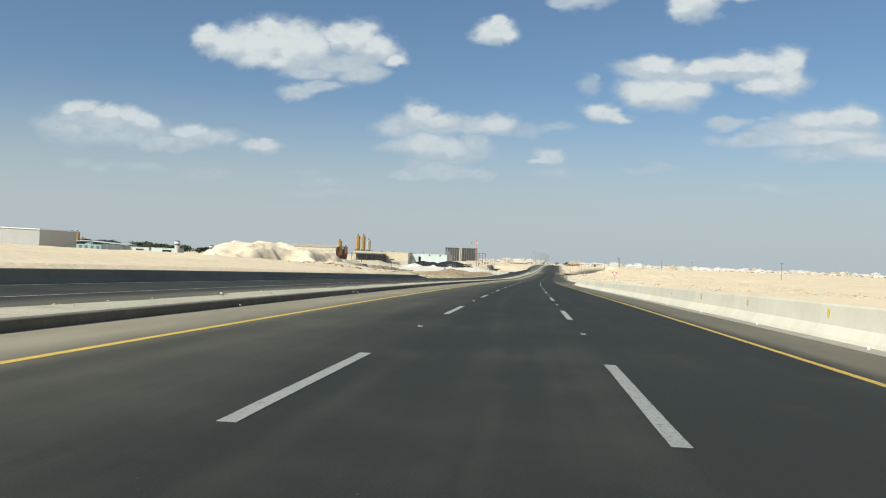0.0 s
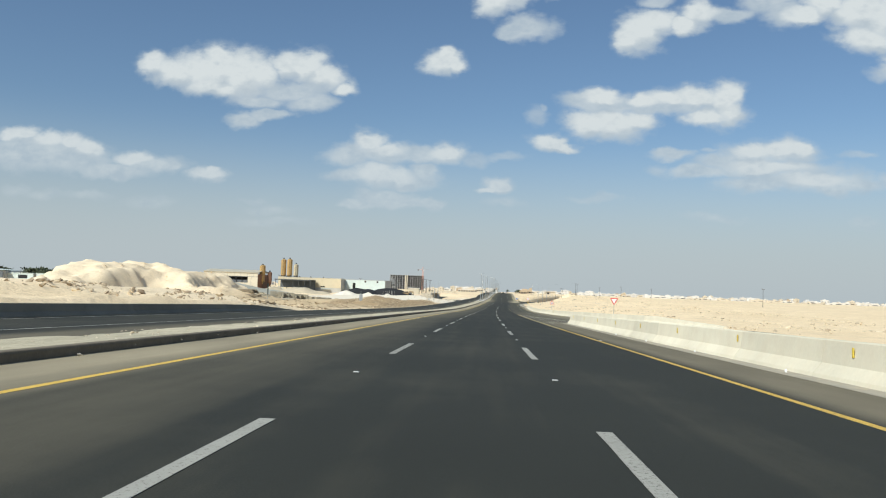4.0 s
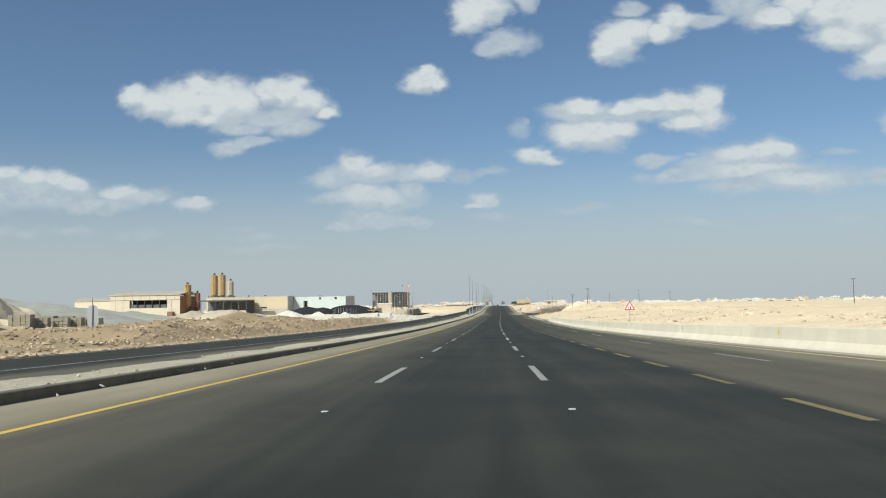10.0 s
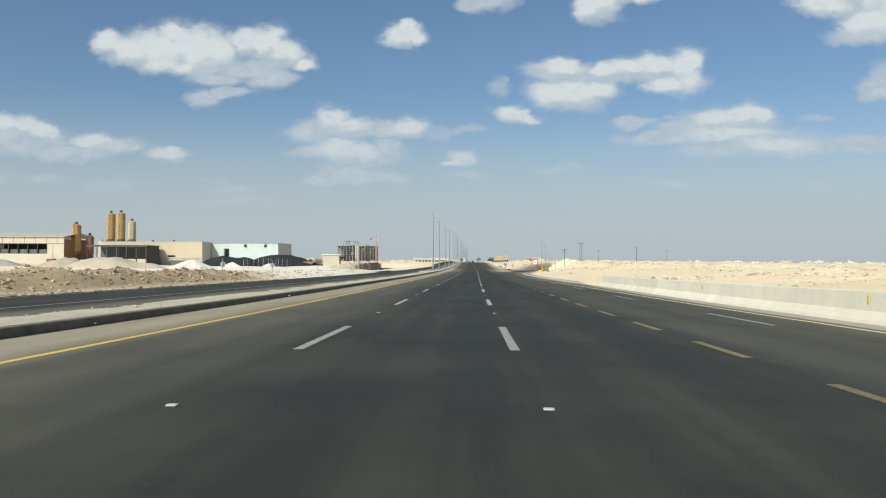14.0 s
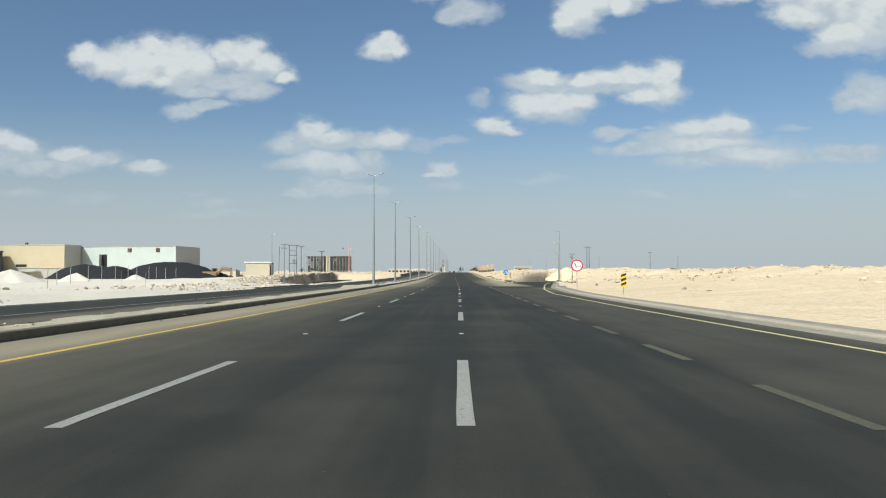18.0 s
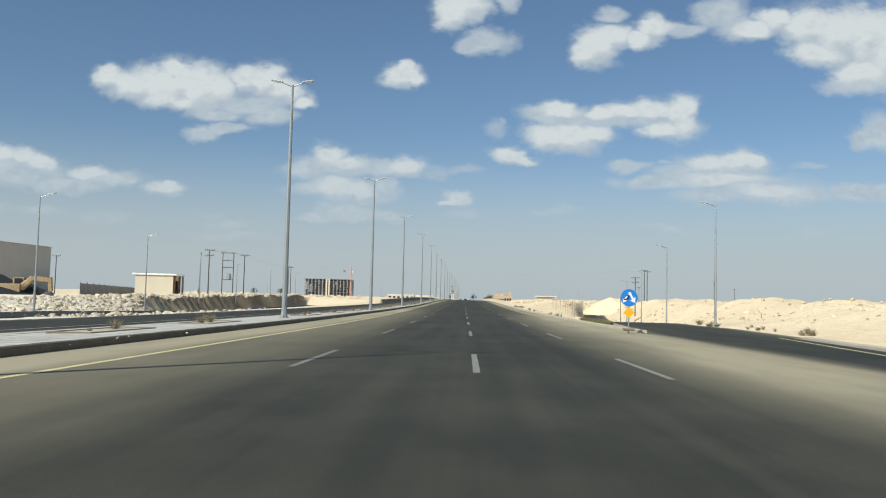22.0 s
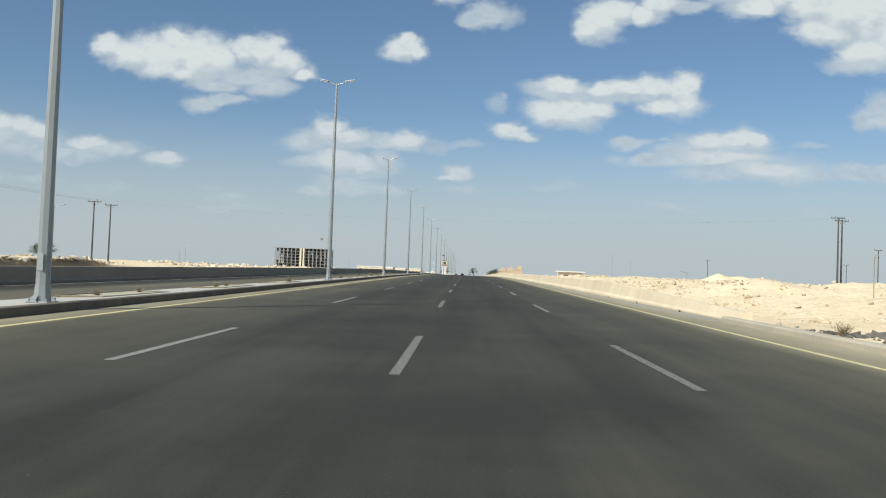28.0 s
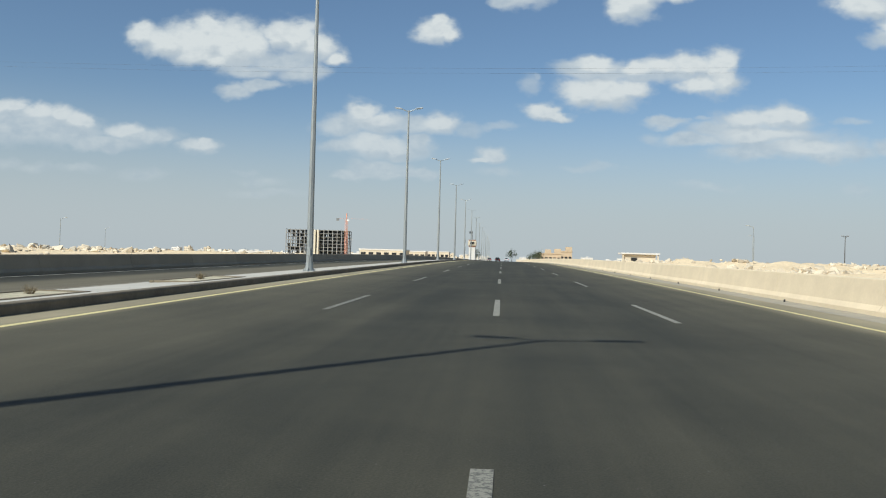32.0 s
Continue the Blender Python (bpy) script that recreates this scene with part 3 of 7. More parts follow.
def right_edge(u):
    """Where the asphalt ends on the right."""
    return float(np.interp(u, [-80, 100, 101, 120, 150, 167, 184, 205, 225, 244, 268, 290, 364, 380, 405, 440, 455, 480, 500, 528, 528.5, 1300],
                           [6.9, 6.9, 34, 27.5, 19.7, 15.9, 13.2, 11.7, 10.9, 10.3, 9.6, 9.2, 9.5, 9.2, 8.7, 8.7, 9.0, 10.6, 13.0, 16.6, 8.95, 8.95]))


def ramp_drop(u, s):
    """How far the joining ramp lies below the highway before it reaches its level."""
    return -np.interp(u, [90, 112, 140], [2.2, 1.3, 0.0]) * smooth(s, 7.2, 11.5) * (np.asarray(u) > 99)


def branch_mid(u):
    return np.interp(u, [520, 528, 556, 590, 626, 680, 760, 900], [12.4, 12.9, 15.6, 19.6, 24.4, 31.5, 42.0, 62.0])


def branch_drop(u):
    return np.interp(u, [528, 545, 572, 590, 610, 626, 680, 760, 900], [0.0, 0.0, -0.3, -1.25, -2.5, -3.3, -4.5, -4.6, -4.6])


def exit_mid(u):
    return np.interp(u, [470, 500, 540, 557, 597, 634, 671, 707, 760], [-20.5, -23.5, -30.5, -33.2, -38.6, -43.3, -47.2, -48.3, -48.8])


def exit_drop(u):
    return np.interp(u, [520, 557, 597, 634, 671, 742, 800], [0.0, -0.3, -1.0, -1.9, -2.3, -2.6, -2.6])

# ---- land ----
def land(u, s):
    """Height of the ground over the road's own height at u, for places off the road."""
    z0 = line_z(u)
    rough = fbm(u, s, 60.0, 11, 5) * 1.4 + fbm(u, s, 9.0, 31, 4) * 0.45
    # right: a plain at one level, higher than the road in the dip
    plain = np.interp(u, [300, 430, 500, 560, 640, 720, 800], [-3.2, -4.5, -3.9, -3.2, -3.1, -2.3, -1.8]) + (1.6 - 0.9 * smooth(u, 330, 430)) * fbm(u, s, 120.0, 5, 4) + rough * 0.6
    right = plain - z0
    k = smooth(s, 10.0, 36.0)
    r = (-0.12) * (1 - k) + right * k
    # dumped spoil and rubble in low humps, sharper towards their tops
    hump = np.abs(fbm(u, s, 11.0, 91, 4))
    zone = smooth(s, 27.0, 38.0) * (1 - smooth(s, 95.0, 150.0)) * (0.4 + 0.6 * smooth(u, 360.0, 420.0)) * smooth(u, 150.0, 200.0)
    zone = zone * (0.35 + 0.65 * smooth(fbm(u, s, 55.0, 93, 2), -0.25, 0.2))
    r = r + zone * (2.1 * np.clip(0.34 - hump, 0, 1) + 1.1 * fbm(u, s, 4.2, 95, 3))
    r = r + smooth(s, 14.0, 22.0) * 0.16 * fbm(u, s, 3.2, 97, 3)
    # left
    lbase = -0.1 + rough * 0.8
    lk = smooth(-s, 24.0, 40.0)
    far_l = smooth(-s, 150.0, 500.0)
    l = (lbase * (1 - far_l) + (-4.0 - z0 + rough) * far_l) * lk - 0.1 * (1 - lk)
    # banks and heaps beside the other carriageway
    def heap(uc, sc, ru, rs, h, p=1.6, seed=3):
        d = np.sqrt(((u - uc) / ru) ** 2 + ((s - sc) / rs) ** 2) + 0.35 * fbm(u, s, 14.0, seed, 4)
        return h * np.clip(1 - d, 0, 1) ** (1 / p)
    bank = smooth(-s, 23.5, 27.5) * smooth(u, 172, 200) * (1 - smooth(u, 480, 560)) * (1 - 0.85 * smooth(-s, 35, 46))
    l = l + bank * (1 - 0.62 * smooth(u, 378, 412)) * (0.62 + 0.42 * smooth(u, 245, 270) + (0.45 + 0.3 * smooth(u, 240, 262)) * (0.9 * fbm(u, s, 9.0, 41, 4) + 1.5 * fbm(u, s, 3.6, 43, 3)) - 0.25 * (1 - smooth(u, 240, 262)))
    l = l + smooth(-s, 22.9, 25.0) * (1 - smooth(u, 155, 180)) * (0.95 + 0.9 * smooth(-s, 26, 40) + 0.5 * smooth(-s, 40, 70))
    # the exit road sinks beside a cut bank
    em, ed = exit_mid(u), exit_drop(u)
    out = smooth(u, 520, 545) * (1 - smooth(u, 752, 770))
    d = em - s
    wide_face = 0.75 + 7.0 * (1 - smooth(u, 586, 604))
    rise = smooth(d, 4.5, 4.5 + wide_face)
    level = 0.55 + 0.7 * fbm(u, s, 6.0, 47, 4)
    side_slope = smooth(-s, 22.0 + 0 * u, np.maximum(-em - 3.6, 24.0))
    hollow = np.where(d < -3.5, -0.1 + (ed + 0.05) * side_slope, np.where(d < 4.2, ed - 0.2, ed * (1 - rise) + level * rise))
    l = l * (1 - out) + out * np.where(d < 20, hollow, hollow * (1 - smooth(d, 20, 45)) + l * smooth(d, 20, 45))
    # spoil mound: a flat top with a higher back, steep gullied flanks
    side = -s + 2.6 * fbm(u, s, 9.0, 53, 4) + 3.0 * fbm(u, s, 26.0, 55, 3)
    along = u + 5.0 * fbm(u, s, 16.0, 57, 4)
    top = 7.5 + 1.2 * smooth(-s, 102, 108) + 2.6 * fbm(u, s, 10.0, 59, 4) * smooth(-s, 92, 104) + 0.9 * fbm(u, s, 5.0, 51, 4) + 1.1 * np.clip(0.25 - np.abs(fbm(u, s, 8.0, 52, 3)), 0, 1)
    flank = np.minimum.reduce([(side - 81.5) * 0.72, (354.0 - along) * 0.62, (along - 292.0 + 44.0 * smooth(-s, 94, 112)) * (0.62 - 0.4 * smooth(-s, 94, 112)), (0.49 * (u - 25.0) + s) * 0.75 + 0.5])
    mound = np.minimum(top, flank - 3.0 * np.abs(fbm(u, s * 0.2, 5.5, 58, 4)) - 2.8 * np.abs(fbm(u * 0.2, s, 5.5, 62, 4)) + 0.5 + 1.5 * fbm(u, s, 5.0, 60, 4) * smooth(flank, 0.5, 3.0))
    # slumped clods along the foot of the mound and on the bench before it
    foot = smooth(u, 166, 178) * (1 - smooth(u, 296, 330)) * smooth(-s, 25.0 + 13.0 * smooth(u, 196, 212), 28.0 + 18.0 * smooth(u, 196, 212)) * (1 - smooth(-s, 78, 92))
    clods = np.clip(0.20 - np.abs(fbm(u, s, 7.0, 64, 4)), 0, 1) * 3.4 + 0.9 * fbm(u, s, 2.6, 66, 3)
    l = l + np.maximum.reduce([np.clip(mound, 0, 20), heap(228, -70, 40, 24, 1.5, seed=9), heap(278, -74, 34, 16, 3.0, seed=13), heap(318, -80, 20, 12, 2.6, seed=17), heap(200, -48, 30, 16, 0.7, seed=15)]) + foot * clods * (0.45 + 0.55 * smooth(fbm(u, s, 30.0, 68, 2), -0.15, 0.15))
    scarp = smooth(u, 60, 120) * (1 - smooth(u, 168, 182)) * smooth(-s, 23.5, 25.5) * (1 - smooth(-s, 34, 44))
    l = l + scarp * (0.75 * fbm(u, s, 5.0, 69, 4) + 0.35 * fbm(u, s, 2.0, 70, 3))
    # right of the main road the slip road falls away
    bm, bd = branch_mid(u), branch_drop(u)
    on = smooth(u, 500, 530) * (1 - smooth(u, 850, 900))
    near = 1 - smooth(s, bm + 4.6, bm + 17.0)
    gap = smooth(s, np.maximum(bm - 6.4, 9.0), np.maximum(bm - 3.9, 9.6))
    slip = np.where(s < bm - 4.0, -0.1 * (1 - gap) + (bd - 0.05) * gap + 0.18 * (fbm(u, s, 3.0, 61, 3) + 0.25) * (s > 9.6), np.where(s < bm + 4.4, bd - 0.3, bd - 0.05 + 0.3 * fbm(u, s, 4.0, 63, 3)))
    hummock = smooth(u, 642, 668) * (1 - smooth(u, 770, 810)) * smooth(s, 12.5, 19.0) * (1 - smooth(s, bm - 9.5, bm - 5.0))
    slip = slip + hummock * (0.75 + 0.9 * fbm(u, s, 9.0, 65, 4) + 0.5 * fbm(u, s, 3.4, 67, 3))
    r = np.where(on > 0, r * (1 - near * on) + slip * near * on, r)
    return np.where(s > 0, r, l)


us = np.concatenate([[-4200, -2500, -1200, -600, -320, -200], np.arange(-140, 60, 5.0), np.arange(60, 160, 3.0), np.arange(160, 228, 1.5), np.arange(228, 362, 1.0), np.arange(362, 800, 1.8), np.arange(800, 900, 3.0), np.arange(900, 1300, 10.0), [1320, 1400, 1550, 1800, 2200, 2800, 3600, 4600]])
ss = np.concatenate([[-4600, -3000, -2000, -1300, -900, -650, -500], np.arange(-420, -140, 8.0), np.arange(-140, -112, 2.0), np.arange(-112, -58.5, 1.0), np.arange(-58, -38, 0.75), np.arange(-38, -21.9, 1.2), [-21.0, -15, -9.0, 0, 5.0, 8.0], np.arange(8.8, 70, 1.2), np.arange(70, 160, 3.5), np.arange(160, 420, 13.0), [450, 560, 750, 1000, 1400, 2000, 3000, 4600]])
U, S = np.meshgrid(us, ss, indexing="ij")
# under the carriageways the sheet lies a little below them
off = land(U, S)
edge = np.array([right_edge(u) for u in us])[:, None]
far = np.array([opp_far(u) for u in us])[:, None]
on_road = (S > far - 1.2) & (S < edge + 0.5)
off = np.where(on_road, np.minimum(off, -0.14 + ramp_drop(U, S)), off)
h = heading(U)
Z = line_z(U) + off
V = np.stack([line_x(U) + S * np.cos(h), line_y(U) + S * np.sin(h), Z], -1).reshape(-1, 3)
n = len(ss)
F = [(i * n + j, i * n + j + 1, (i + 1) * n + j + 1, (i + 1) * n + j) for i in range(len(us) - 1) for j in range(n - 1)]
ground = tagged(mesh_ob("ground", V, F, SAND, smooth=True), "pale sandy desert ground with stones and heaps", "ground", kind="structure")
soil = smooth(U, 372, 420) * (1 - smooth(U, 570, 640)) * smooth(-S, 22, 24) * (1 - smooth(-S, 85, 110)) * 0.75
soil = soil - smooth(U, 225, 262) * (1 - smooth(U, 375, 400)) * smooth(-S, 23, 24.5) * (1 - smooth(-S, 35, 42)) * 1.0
# brown earth on the cut bank's steep side, which also paints in its shade
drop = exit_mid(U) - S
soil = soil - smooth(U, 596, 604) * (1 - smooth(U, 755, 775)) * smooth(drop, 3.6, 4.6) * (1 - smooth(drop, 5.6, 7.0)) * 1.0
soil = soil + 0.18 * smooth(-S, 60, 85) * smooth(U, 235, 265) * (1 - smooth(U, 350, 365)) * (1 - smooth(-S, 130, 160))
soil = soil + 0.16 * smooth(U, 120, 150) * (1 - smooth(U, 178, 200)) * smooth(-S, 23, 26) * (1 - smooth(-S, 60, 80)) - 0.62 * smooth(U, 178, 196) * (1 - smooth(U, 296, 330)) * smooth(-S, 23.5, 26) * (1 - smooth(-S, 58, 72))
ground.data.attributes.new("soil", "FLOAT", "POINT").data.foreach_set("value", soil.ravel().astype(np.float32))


def ground_z(u, s):
    a = np.array([[float(u)]])
    return float(land(a, np.array([[float(s)]]))[0, 0])


# ---- carriageway ----
def dusty(U, S):
    left = 0.20 * smooth(-S, 2.4, 6.8) + 0.66 * smooth(-S, 7.35, 7.75)
    left = left + 0.18 * smooth(U, 484, 500) * (1 - smooth(U, 560, 620)) * smooth(-S, 3.0, 6.5) - 0.06 * smooth(U, 560, 620) * smooth(-S, 2.4, 6.8)
    early = np.where(U < 150, 0.45 * smooth(S, 3.5, 4.2), 0.05 + 0.24 * smooth(S, 3.62, 3.9) * smooth(U, 100, 130) * (1 - 0.55 * smooth(U, 205, 300)) + 0.3 * smooth(S, 7.6, 9.0))
    nose = smooth(U, 484, 506) * (1 - 0.82 * smooth(U, 545, 600))
    lane = np.where(U < 529, 1 - smooth(S, 8.6, 10.0), 1.0)
    late = nose * lane * (0.46 * smooth(S, 2.7, 5.6) + 0.44 * smooth(S, 5.2, 7.4)) + smooth(U, 529, 535) * (0.55 * smooth(S, 7.1, 7.7) + 0.4 * smooth(S, 8.15, 8.45))
    spill = np.exp(-((U - 510) / 12.0) ** 2 - ((S - 6.6 - 0.085 * (U - 508)) / 0.9) ** 2) * 0.55
    spill = spill + np.exp(-((U - 512) / 11.0) ** 2 - ((S - 7.0 - 0.085 * (U - 508)) / 0.4) ** 2) * 0.5 * (0.8 + fbm(U, S, 1.5, 88, 3))
    right = np.where(U < 485.9, early * (1 - smooth(U, 478, 486)) + (late + spill) * smooth(U, 478, 486), late + spill)
    return np.clip(left + right + smooth(U, 482, 492) * 0.06 - 0.03, 0, 1)


road_us = np.arange(-140, 1301, 3.0)
near_us = np.append(road_us[road_us <= 484], 486.0)
road = tagged(strip("road", near_us, lambda u: left_kerb(u) - 0.05, 7.0, 0.0, ASPHALT, dust=dusty, cols=24),
              "dark asphalt highway carriageway with dusty edges", "road", kind="structure")
side_us = near_us[near_us > 100]
joining_lane = tagged(strip("joining_lane", side_us, 7.0, right_edge, ramp_drop, ASPHALT, dust=dusty, cols=14),
                      "dark asphalt ramp joining the highway", "road", kind="structure")
far_us = np.concatenate([[486.0], road_us[road_us > 486]])
road_far = tagged(strip("road_far", far_us, lambda u: left_kerb(u) - 0.05, 8.95, 0.0, ASPHALT_OLD, dust=dusty, cols=24),
                  "worn grey asphalt highway carriageway", "road", kind="structure")
slip_mouth = tagged(strip("slip_mouth", np.concatenate([[486.0], np.arange(489, 528, 3.0), [528.0]]), 8.95, right_edge, 0.0, ASPHALT, dust=dusty, cols=8),
                    "dark asphalt mouth of the slip road", "road", kind="structure")
opp_dust = lambda U, S: np.clip(smooth(S, -15.6, -14.4) * 0.3 + 0.03, 0, 1)
road_opposite = tagged(strip("road_opposite", road_us, opp_far, lambda u: opp_near(u) + (1.0 if u < 486 else 0.0), -0.02, ASPHALT, dust=opp_dust, cols=8), "dark asphalt carriageway for oncoming traffic", "road", kind="structure")

slip_us = np.arange(527.5, 900, 4.0)
slip_road = strip("slip_road", slip_us, lambda u: float(branch_mid(u)) - 4.0, lambda u: float(branch_mid(u)) + 4.2, lambda U, S: branch_drop(U) - 0.006, ASPHALT, dust=lambda U, S: np.clip(0.75 - np.abs(S - branch_mid(U)) * -0.02 - 0.72 + 0.5 * smooth(np.abs(S - branch_mid(U)), 3.0, 4.0), 0, 1), cols=8)
tagged(slip_road, "dark asphalt slip road falling away beside the highway", "road", kind="structure")
exit_road = strip("exit_road", np.arange(486, 760, 6.0), lambda u: float(exit_mid(u)) - 3.4, lambda u: float(exit_mid(u)) + 3.4, lambda U, S: exit_drop(U), ASPHALT, cols=4)
tagged(exit_road, "dark asphalt exit road beside the oncoming carriageway", "road", kind="structure")

# ---- markings ----
def flush(u, s, dz=0.003):
    p = place(u, s, dz)
    return Matrix.Translation(p) @ pose(0, 0, 0, math.degrees(math.atan(float(np.interp(u, KNOTS, GRADE)))), 0, math.degrees(float(heading(u))))


def dash(length, width, parent, material, u, s, name="lane_dash"):
    bm = bmesh.new()
    n = 6
    for i in range(n + 1):
        for x in (-width / 2, width / 2):
            bm.verts.new((x + random.uniform(-0.006, 0.006), length * i / n, 0.0))
    bm.verts.ensure_lookup_table()
    for i in range(n):
        bm.faces.new([bm.verts[2 * i + k] for k in (0, 1, 3, 2)])
    top = bmesh.ops.extrude_face_region(bm, geom=bm.faces[:])
    bmesh.ops.translate(bm, vec=(0, 0, 0.003), verts=[v for v in top["geom"] if isinstance(v, bmesh.types.BMVert)])
    o = part(name, bm, material, parent)
    o.matrix_local = flush(u, s)
    return o


DASH_A, DASH_B = 5.83, 5.83
wide = dash(DASH_A, 0.17, road, PAINT_WHITE, -72, 0.0)
for k in range(-4, 27):
    for s, d in ((-3.65, -0.11), (0.0, 0.0)):
        if not (k == -4 and s == 0.0):
            again(wide, road, flush(18 * k + d, s))
slim = dash(DASH_B, 0.14, road_far, PAINT_GREY, 18 * 27 - 1.93, 0.0)
for k in range(27, 66):
    for s, d in ((-3.65, 0.27), (0.0, 0.0), (3.65, -0.32)):
        if not (k == 27 and s == 0.0):
            again(slim, road_far, flush(18 * k - 1.93 + d, s))
# raised studs halfway between the dashes
STUD = worn("stud_ceramic", (0.50, 0.50, 0.47), 0.35, spread=0.1)
bm = bmesh.new()
box(bm, 0, 0, 0.008, 0.105, 0.09, 0.02, bevel=0.006)
stud = part("road_stud", bm, STUD, road)
stud.matrix_local = flush(-60, 0.0)
for k in range(-3, 28):
    for s in (-3.65, 0.0):
        if not (k == -3 and s == 0.0):
            again(stud, road, flush(18 * k - 6.0, s))
    for s in (-7.18, 3.72):
        if k % 2 == 0 and k < 12:
            again(stud, road, flush(18 * k - 3.0, s))
# short yellow dashes of the joining lane
short = dash(3.0, 0.17, road, PAINT_FADED, 208.4, 3.575, "yellow_dash")
for k in range(1, 22):
    again(short, road, flush(208.4 + 6.045 * k, 3.575))
ghost = dash(3.0, 0.17, road, PAINT_GHOST, 208.4 + 6.045 * 22, 3.575, "yellow_dash")
for k in range(23, 38):
    again(ghost, road, flush(208.4 + 6.045 * k, 3.575))
for k in range(38, 46):
    again(short, road, flush(208.4 + 6.045 * k, 3.575))
slender = dash(5.8, 0.11, road, PAINT_WHITE, 204.6, 7.12, "thin_dash")
for k in range(-3, 11):
    u = 204.6 + 18.1 * k
    if k:
        again(slender, road, flush(u, float(np.interp(u, [150, 168, 186, 205, 250, 300, 400], [12.2, 9.8, 8.15, 7.15, 6.95, 6.9, 6.9])), 0.003) @ pose(0, 0, 0, 0, 0, float(np.interp(u, [150, 168, 186, 205, 250], [7.0, 5.2, 4.4, 1.2, 0.0]))))
strip("edge_line", near_us, -7.44, -7.28, 0.004, PAINT_YELLOW, road)
strip("edge_line", far_us, -7.44, -7.28, 0.004, PAINT_PALE, road_far)
strip("edge_line", road_us[road_us < 125], 3.50, 3.65, 0.004, PAINT_YELLOW, road)
strip("edge_line", road_us[(road_us > 121) & (road_us < 208)], 3.45, 3.70, 0.004, PAINT_DUSTY, road)
gore = lambda u: float(np.interp(u, [120, 152.6, 174.5, 195, 206], [12.6, 8.5, 5.95, 4.2, 3.75]))
strip("gore_line", np.arange(120, 207, 3.0), lambda u: gore(u) - 0.10, lambda u: gore(u) + 0.10, 0.004, PAINT_CREAM, road)
right_line = lambda u: float(np.interp(u, [200, 268, 330, 357, 380, 403, 428, 452, 470, 490, 510, 528], [10.6, 8.9, 8.3, 8.0, 7.6, 7.25, 7.05, 7.15, 8.3, 10.4, 12.7, 15.4]))
strip("edge_line", np.arange(168, 529, 3.0), lambda u: right_line(u) - 0.07, lambda u: right_line(u) + 0.07, 0.004, PAINT_PALE, road)
strip("edge_line", np.arange(577, 1300, 3.0), 7.38, 7.52, 0.004, PAINT_PALE, road_far)
for lo, hi in ((-16.35, -16.2), (-21.6, -21.45)):
    strip("edge_line", road_us[road_us < 545], lo, hi, 0.0, PAINT_WHITE, road_opposite)
strip("edge_line", np.arange(545, 1300, 3.0), lambda u: float(np.interp(u, [545, 640], [-16.35, -11.95])), lambda u: float(np.interp(u, [545, 640], [-16.2, -11.8])), 0.0, PAINT_WHITE, road_opposite)
strip("edge_line", np.arange(545, 1300, 3.0), lambda u: opp_far(u) + 0.75, lambda u: opp_far(u) + 0.9, 0.0, PAINT_WHITE, road_opposite)
# chevrons of the gore: a thin leg from the yellow line, bent back in a thick leg to the outer line
for k in range(13):
    u = 141.8 + 4.2 * k
    w = gore(u) - 3.65
    if w < 0.5:
        break
    knee, back = 3.65 + 0.58 * w, 0.45 + 0.38 * w
    V = [place(u - 0.12, 3.62, 0.005), place(u + 0.12, 3.62, 0.005), place(u - back - 0.20, knee, 0.005), place(u - back + 0.10, knee, 0.005),
         place(u - back * 0.25 - 0.42, 3.65 + w, 0.005), place(u - back * 0.25 + 0.28, 3.65 + w, 0.005)]
    mesh_ob("chevron", V, [(0, 2, 3, 1), (2, 4, 5, 3)], PAINT_CREAM, road)
# a patch and dark marks in the worn asphalt
PATCH = worn("fresh_asphalt_patch", (0.021, 0.021, 0.016), 0.9, spread=0.3, scale=1.0)
SEAL = worn("pale_joint", (0.075, 0.07, 0.06), 0.9, spread=0.4, scale=3.0)
V = [place(713.2, 1.0, 0.004), place(713.0, 4.2, 0.004), place(716.4, 4.6, 0.004), place(717.4, 1.1, 0.004)]
mesh_ob("asphalt_patch", V, [(0, 1, 2, 3)], PATCH, road_far)
for (u0, s0), (u1, s1), w in (((717.5, 1.0), (716.4, 7.2), 0.12), ((712.8, 0.9), (712.3, 7.0), 0.14), ((714.5, 5.0), (714.3, 7.2), 0.25)):
    mesh_ob("patch_joint", [place(u0, s0, 0.006), place(u0 + w, s0, 0.006), place(u1 + w, s1, 0.006), place(u1, s1, 0.006)], [(0, 3, 2, 1)], SEAL, road_far)
# ---- kerbs, barriers, median ----
JERSEY = [(0, -0.2), (0, 0.0), (0.03, 0.09), (0.21, 0.33), (0.275, 0.83), (0.30, 0.86), (0.44, 0.86), (0.465, 0.83), (0.53, 0.33), (0.71, 0.09), (0.74, -0.2)]


def barrier(us, profile, offset, label, material=CONCRETE, rise=None):
    b = tagged(new("barrier"), label, "barrier")
    us = np.asarray(us, float)
    for k in range(0, len(us) - 1, 2):
        run = us[k:k + 3].copy()
        run[-1] -= 0.02
        sweep("segment", run, profile, offset, material, b, rise=rise)
    return b


